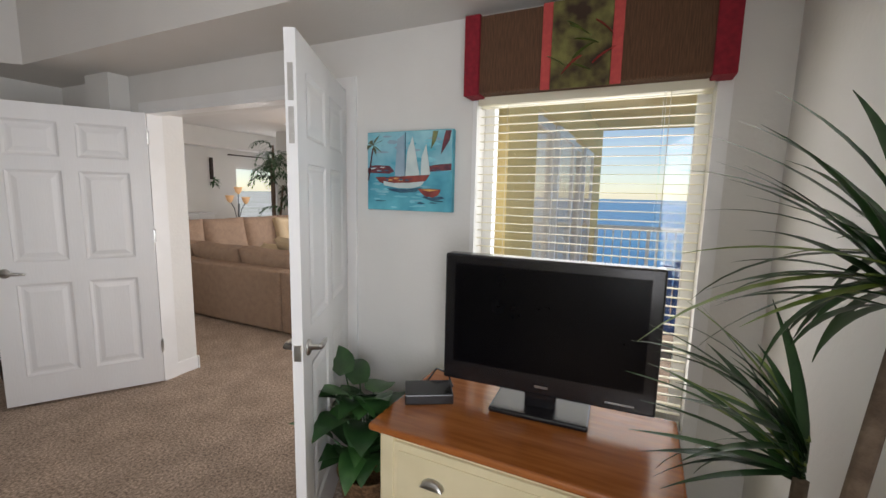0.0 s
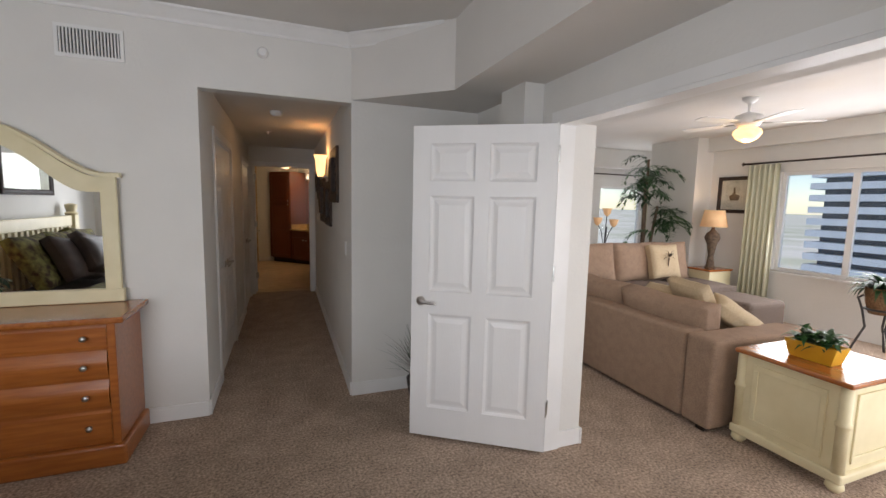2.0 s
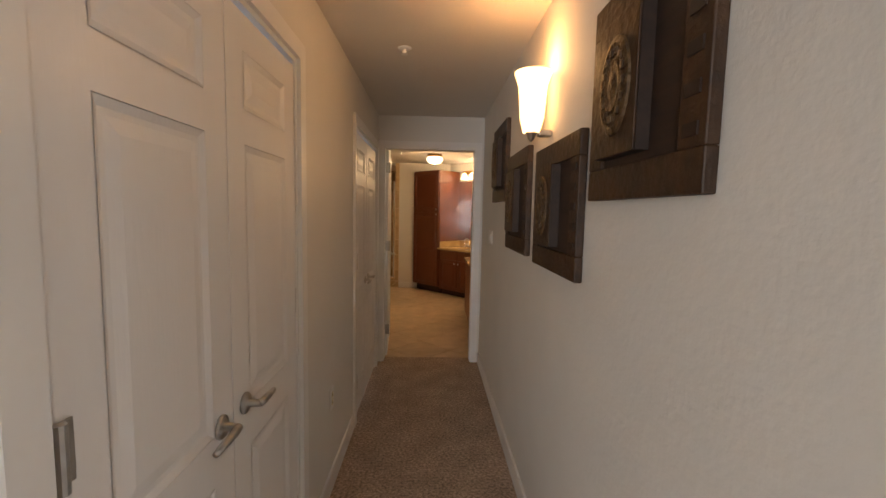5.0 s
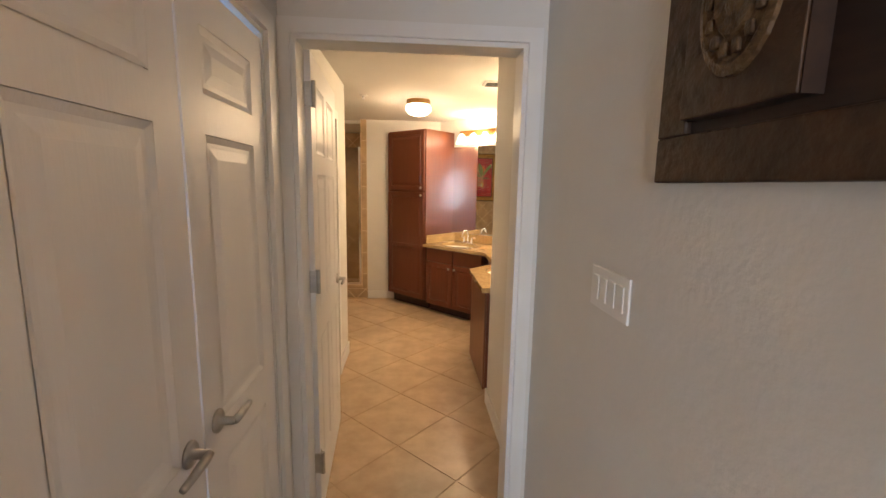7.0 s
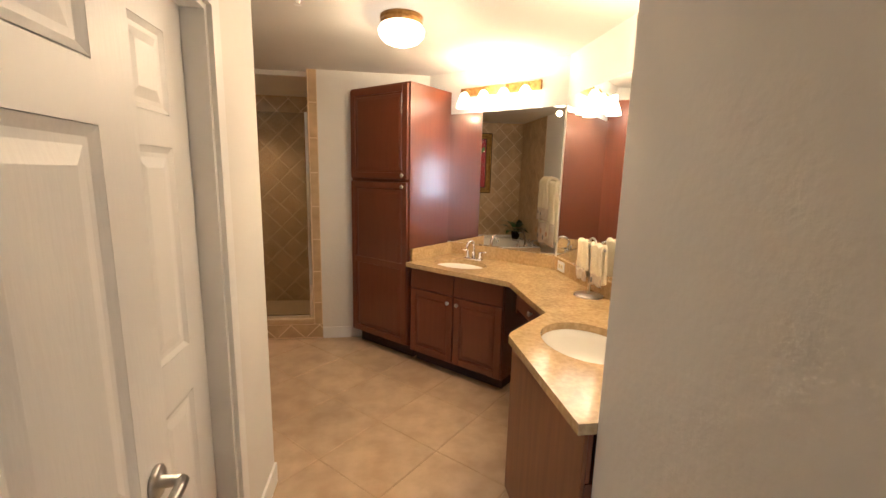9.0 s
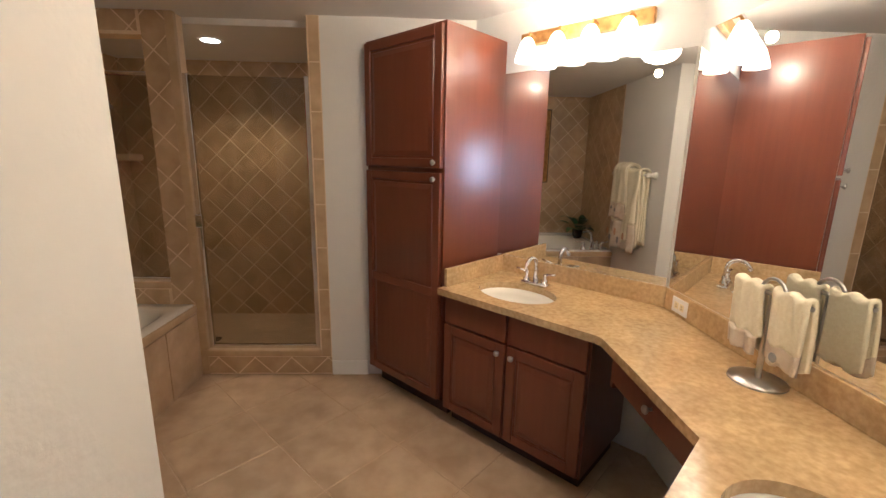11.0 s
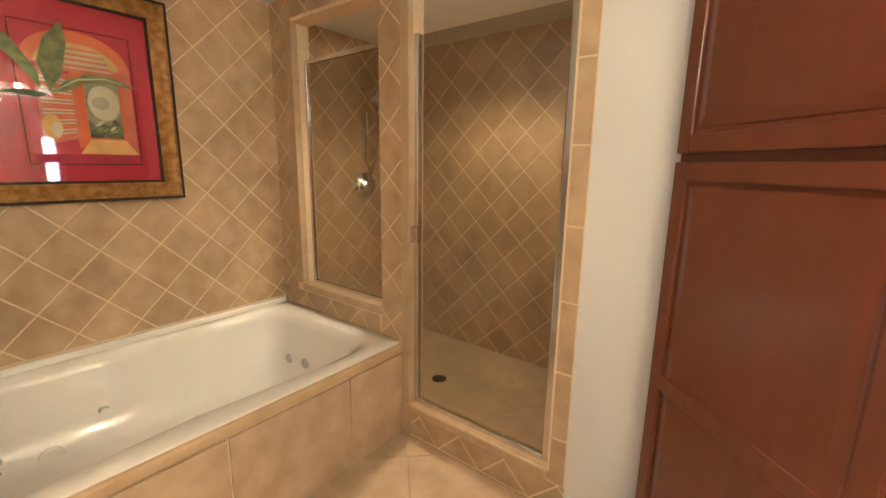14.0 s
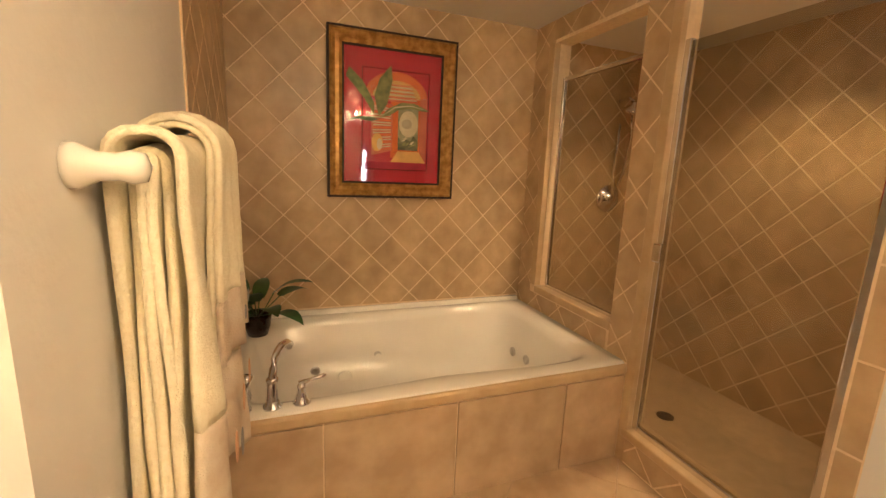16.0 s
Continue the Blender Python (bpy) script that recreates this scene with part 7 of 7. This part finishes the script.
curtain("curtain", "sheer pale curtain beside the small window", NY - 0.08, 7.7, 7.95, "y")

ps = thing("plant_stand", "scrolled iron plant stand", "plant stand")
for i in range(3):
    a = 2 * math.pi * i / 3
    c, s = math.cos(a), math.sin(a)
    part("leg", tube(bmesh.new(), [(6.6 + c * r, 2.1 + s * r, z) for r, z in ((0.2, 0.0), (0.17, 0.1), (0.1, 0.3), (0.14, 0.5), (0.18, 0.62), (0.14, 0.66))], 0.012), METALDK, ps, smooth=True)
part("ring", lathe(bmesh.new(), [(0.13, 0.5), (0.15, 0.51), (0.13, 0.52)], 6.6, 2.1, 0), METALDK, ps)
fp = thing("fern_plant", "bushy fern in a terracotta pot on a stand", "plant")
part("pot", lathe(bmesh.new(), [(0.09, 0.46), (0.13, 0.6), (0.14, 0.75), (0.12, 0.75)], 6.6, 2.1, 0, 18), WICKER, fp)
for i in range(70):
    yaw = rnd.uniform(0, 6.28)
    part("frond", blade(bmesh.new(), (6.6, 2.1, 0.74), yaw, rnd.uniform(0.2, 1.3), rnd.uniform(0.25, 0.4), 0.05, 1.8, 6), LEAFDK, fp)
tl = thing("flower_lamp", "iron floor lamp with flower-shaped glass shades", "lamp")
part("stem", tube(bmesh.new(), [(5.35, 5.05, 0.0), (5.36, 5.05, 0.8), (5.4, 5.05, 1.25)], [0.03, 0.012, 0.01]), METALDK, tl)
for i, (dx, dz) in enumerate(((-0.16, 0.05), (0.02, 0.2), (0.17, 0.02))):
    part("branch", tube(bmesh.new(), [(5.36, 5.05, 0.9), (5.37 + dx * 0.5, 5.05, 1.15 + dz * 0.6), (5.37 + dx, 5.05, 1.25 + dz)], 0.007), METALDK, tl)
    part("flower_shade", lathe(bmesh.new(), [(0.015, 0), (0.05, 0.04), (0.07, 0.11), (0.08, 0.13), (0.06, 0.11)], 5.37 + dx, 5.05, 1.22 + dz, 14), LAMPSHADE, tl, "pale glass flower shade", True)
wd = thing("wall_planter", "dark wooden wall planter with trailing greenery", "wall decoration")
part("board", bbox(5.95, NY - 0.04, 1.7, 6.02, NY - 0.002, 2.15, bev=0.01), DARKWOOD, wd)
for i in range(24):
    part("leaf", blade(bmesh.new(), (5.98, NY - 0.08, 1.62 + rnd.uniform(-0.05, 0.08)), rnd.uniform(3.4, 6.0), rnd.uniform(-0.4, 0.9), 0.16, 0.04, 1.4, 5), LEAF, wd)
cn = thing("console_cabinet", "white console cabinet against the living room wall", "cabinet")
part("body", bbox(4.6, NY - 0.45, 0.08, 5.7, NY - 0.01, 1.0, bev=0.006), TRIM, cn)
part("top", bbox(4.57, NY - 0.48, 1.0, 5.73, NY - 0.01, 1.03, bev=0.006), TRIM, cn)
for i in range(2):
    d = part("door", raised_door(bmesh.new(), 4.63 + i * 0.53, 5.14 + i * 0.53, 0.12, 0.97, NY - 0.45), TRIM, cn)
    knob(d, 5.1 + i * 0.1, NY - 0.47, 0.6)
for x in (4.62, 5.62): part("foot", bbox(x, NY - 0.42, 0, x + 0.06, NY - 0.05, 0.082), TRIM, cn)

# ---- tiles, last ----
tiles(west, (XW, YT, 0), (0, 1, 0), (0, 0, 1), [(0.0, TZ + 0.035, YB - YT, BC)], 0.185, 45, TILE, gap=0.007, off=(0.802, 1.163))
south_t = shell("wall_tub_south_tiled", bbox(XW, YT + 0.0, TZ + 0.005, -1.2, YT + 0.006, BC), GROUT, "beige tile facing at the end of the tub", "wall")
tiles(south_t, (-1.2, YT + 0.006, 0), (-1, 0, 0), (0, 0, 1), [(0.0, TZ + 0.005, 1.03, BC)], 0.185, 45, TILE)
tiles(front, (XW, YB, 0), (1, 0, 0), (0, 0, 1), [(0, 0.5, 0.16, BC), (0.16, 0.535, SWX1 - XW, 0.645), (0.16, 2.3, SWX1 - XW, BC), (SWX1 - XW + 0.02, 0.535, PX1 - XW - 0.02, BC)], 0.185, 45, TILE, off=(SWX1 - XW + 0.085, 0.1))
tiles(front, (XW, YB, 0), (1, 0, 0), (0, 0, 1), [(TX1 - XW + 0.02, 0.01, 2.045, 0.135)], 0.185, 45, TILE, off=(1.1, 0.0))
tiles(front, (XW, YB, 0), (1, 0, 0), (0, 0, 1), [(SDX1 - XW + 0.01, 0.14, 2.04, BC)], 0.3, 0, TILE, off=(SDX1 - XW - 0.1, 0.05))
EDG = bpy.data.materials["stone_edging"]
part("window_edging", bbox(SWX0 - 0.045, YB - 0.006, 0.65, SWX1 + 0.02, YB + 0.13, 0.698, bev=0.008), EDG, front)
part("window_edging", bbox(SWX0 - 0.1, YB - 0.006, 0.698, SWX0 - 0.035, YB + 0.04, 2.3, bev=0.006), EDG, front)
part("curb_edging", bbox(PX1 - 0.0, YB - 0.012, 0.14, SDX1 + 0.01, YB + 0.13, 0.192, bev=0.01), EDG, front)
part("door_edging", bbox(PX1 - 0.02, YB - 0.006, 0.0, PX1 + 0.035, YB + 0.03, BC, bev=0.005), EDG, front)
tiles(back, (XW, 12.3, 0), (1, 0, 0), (0, 0, 1), [(0.0, 0.02, 2.04, 2.38)], 0.185, 45, TILE)
tiles(west, (XW, YB + 0.12, 0), (0, 1, 0), (0, 0, 1), [(0.0, 0.02, 1.05, 2.38)], 0.185, 45, TILE)
tiles(side, (-0.185, 12.3, 0), (0, -1, 0), (0, 0, 1), [(0.0, 0.02, 1.05, 2.38)], 0.185, 45, TILE)
tiles(bath_floor, (-2.4, TH, -0.004), (1, 0, 0), (0, 1, 0), [(1.2, 0.005, 4.0, 3.94)], 0.46, 45, FLOORT, gap=0.004, thick=0.004, off=(2.75, 1.2))
baseboard("baseboard_9", -0.17, HE + 0.2, -0.156, 7.88)
baseboard("baseboard_10", -0.17, 8.79, -0.156, YT)
baseboard("baseboard_11", 0.971, HE + 0.14, 0.985, 8.24)
baseboard("baseboard_12", -0.18, YB - 0.014, 0.08, YB)
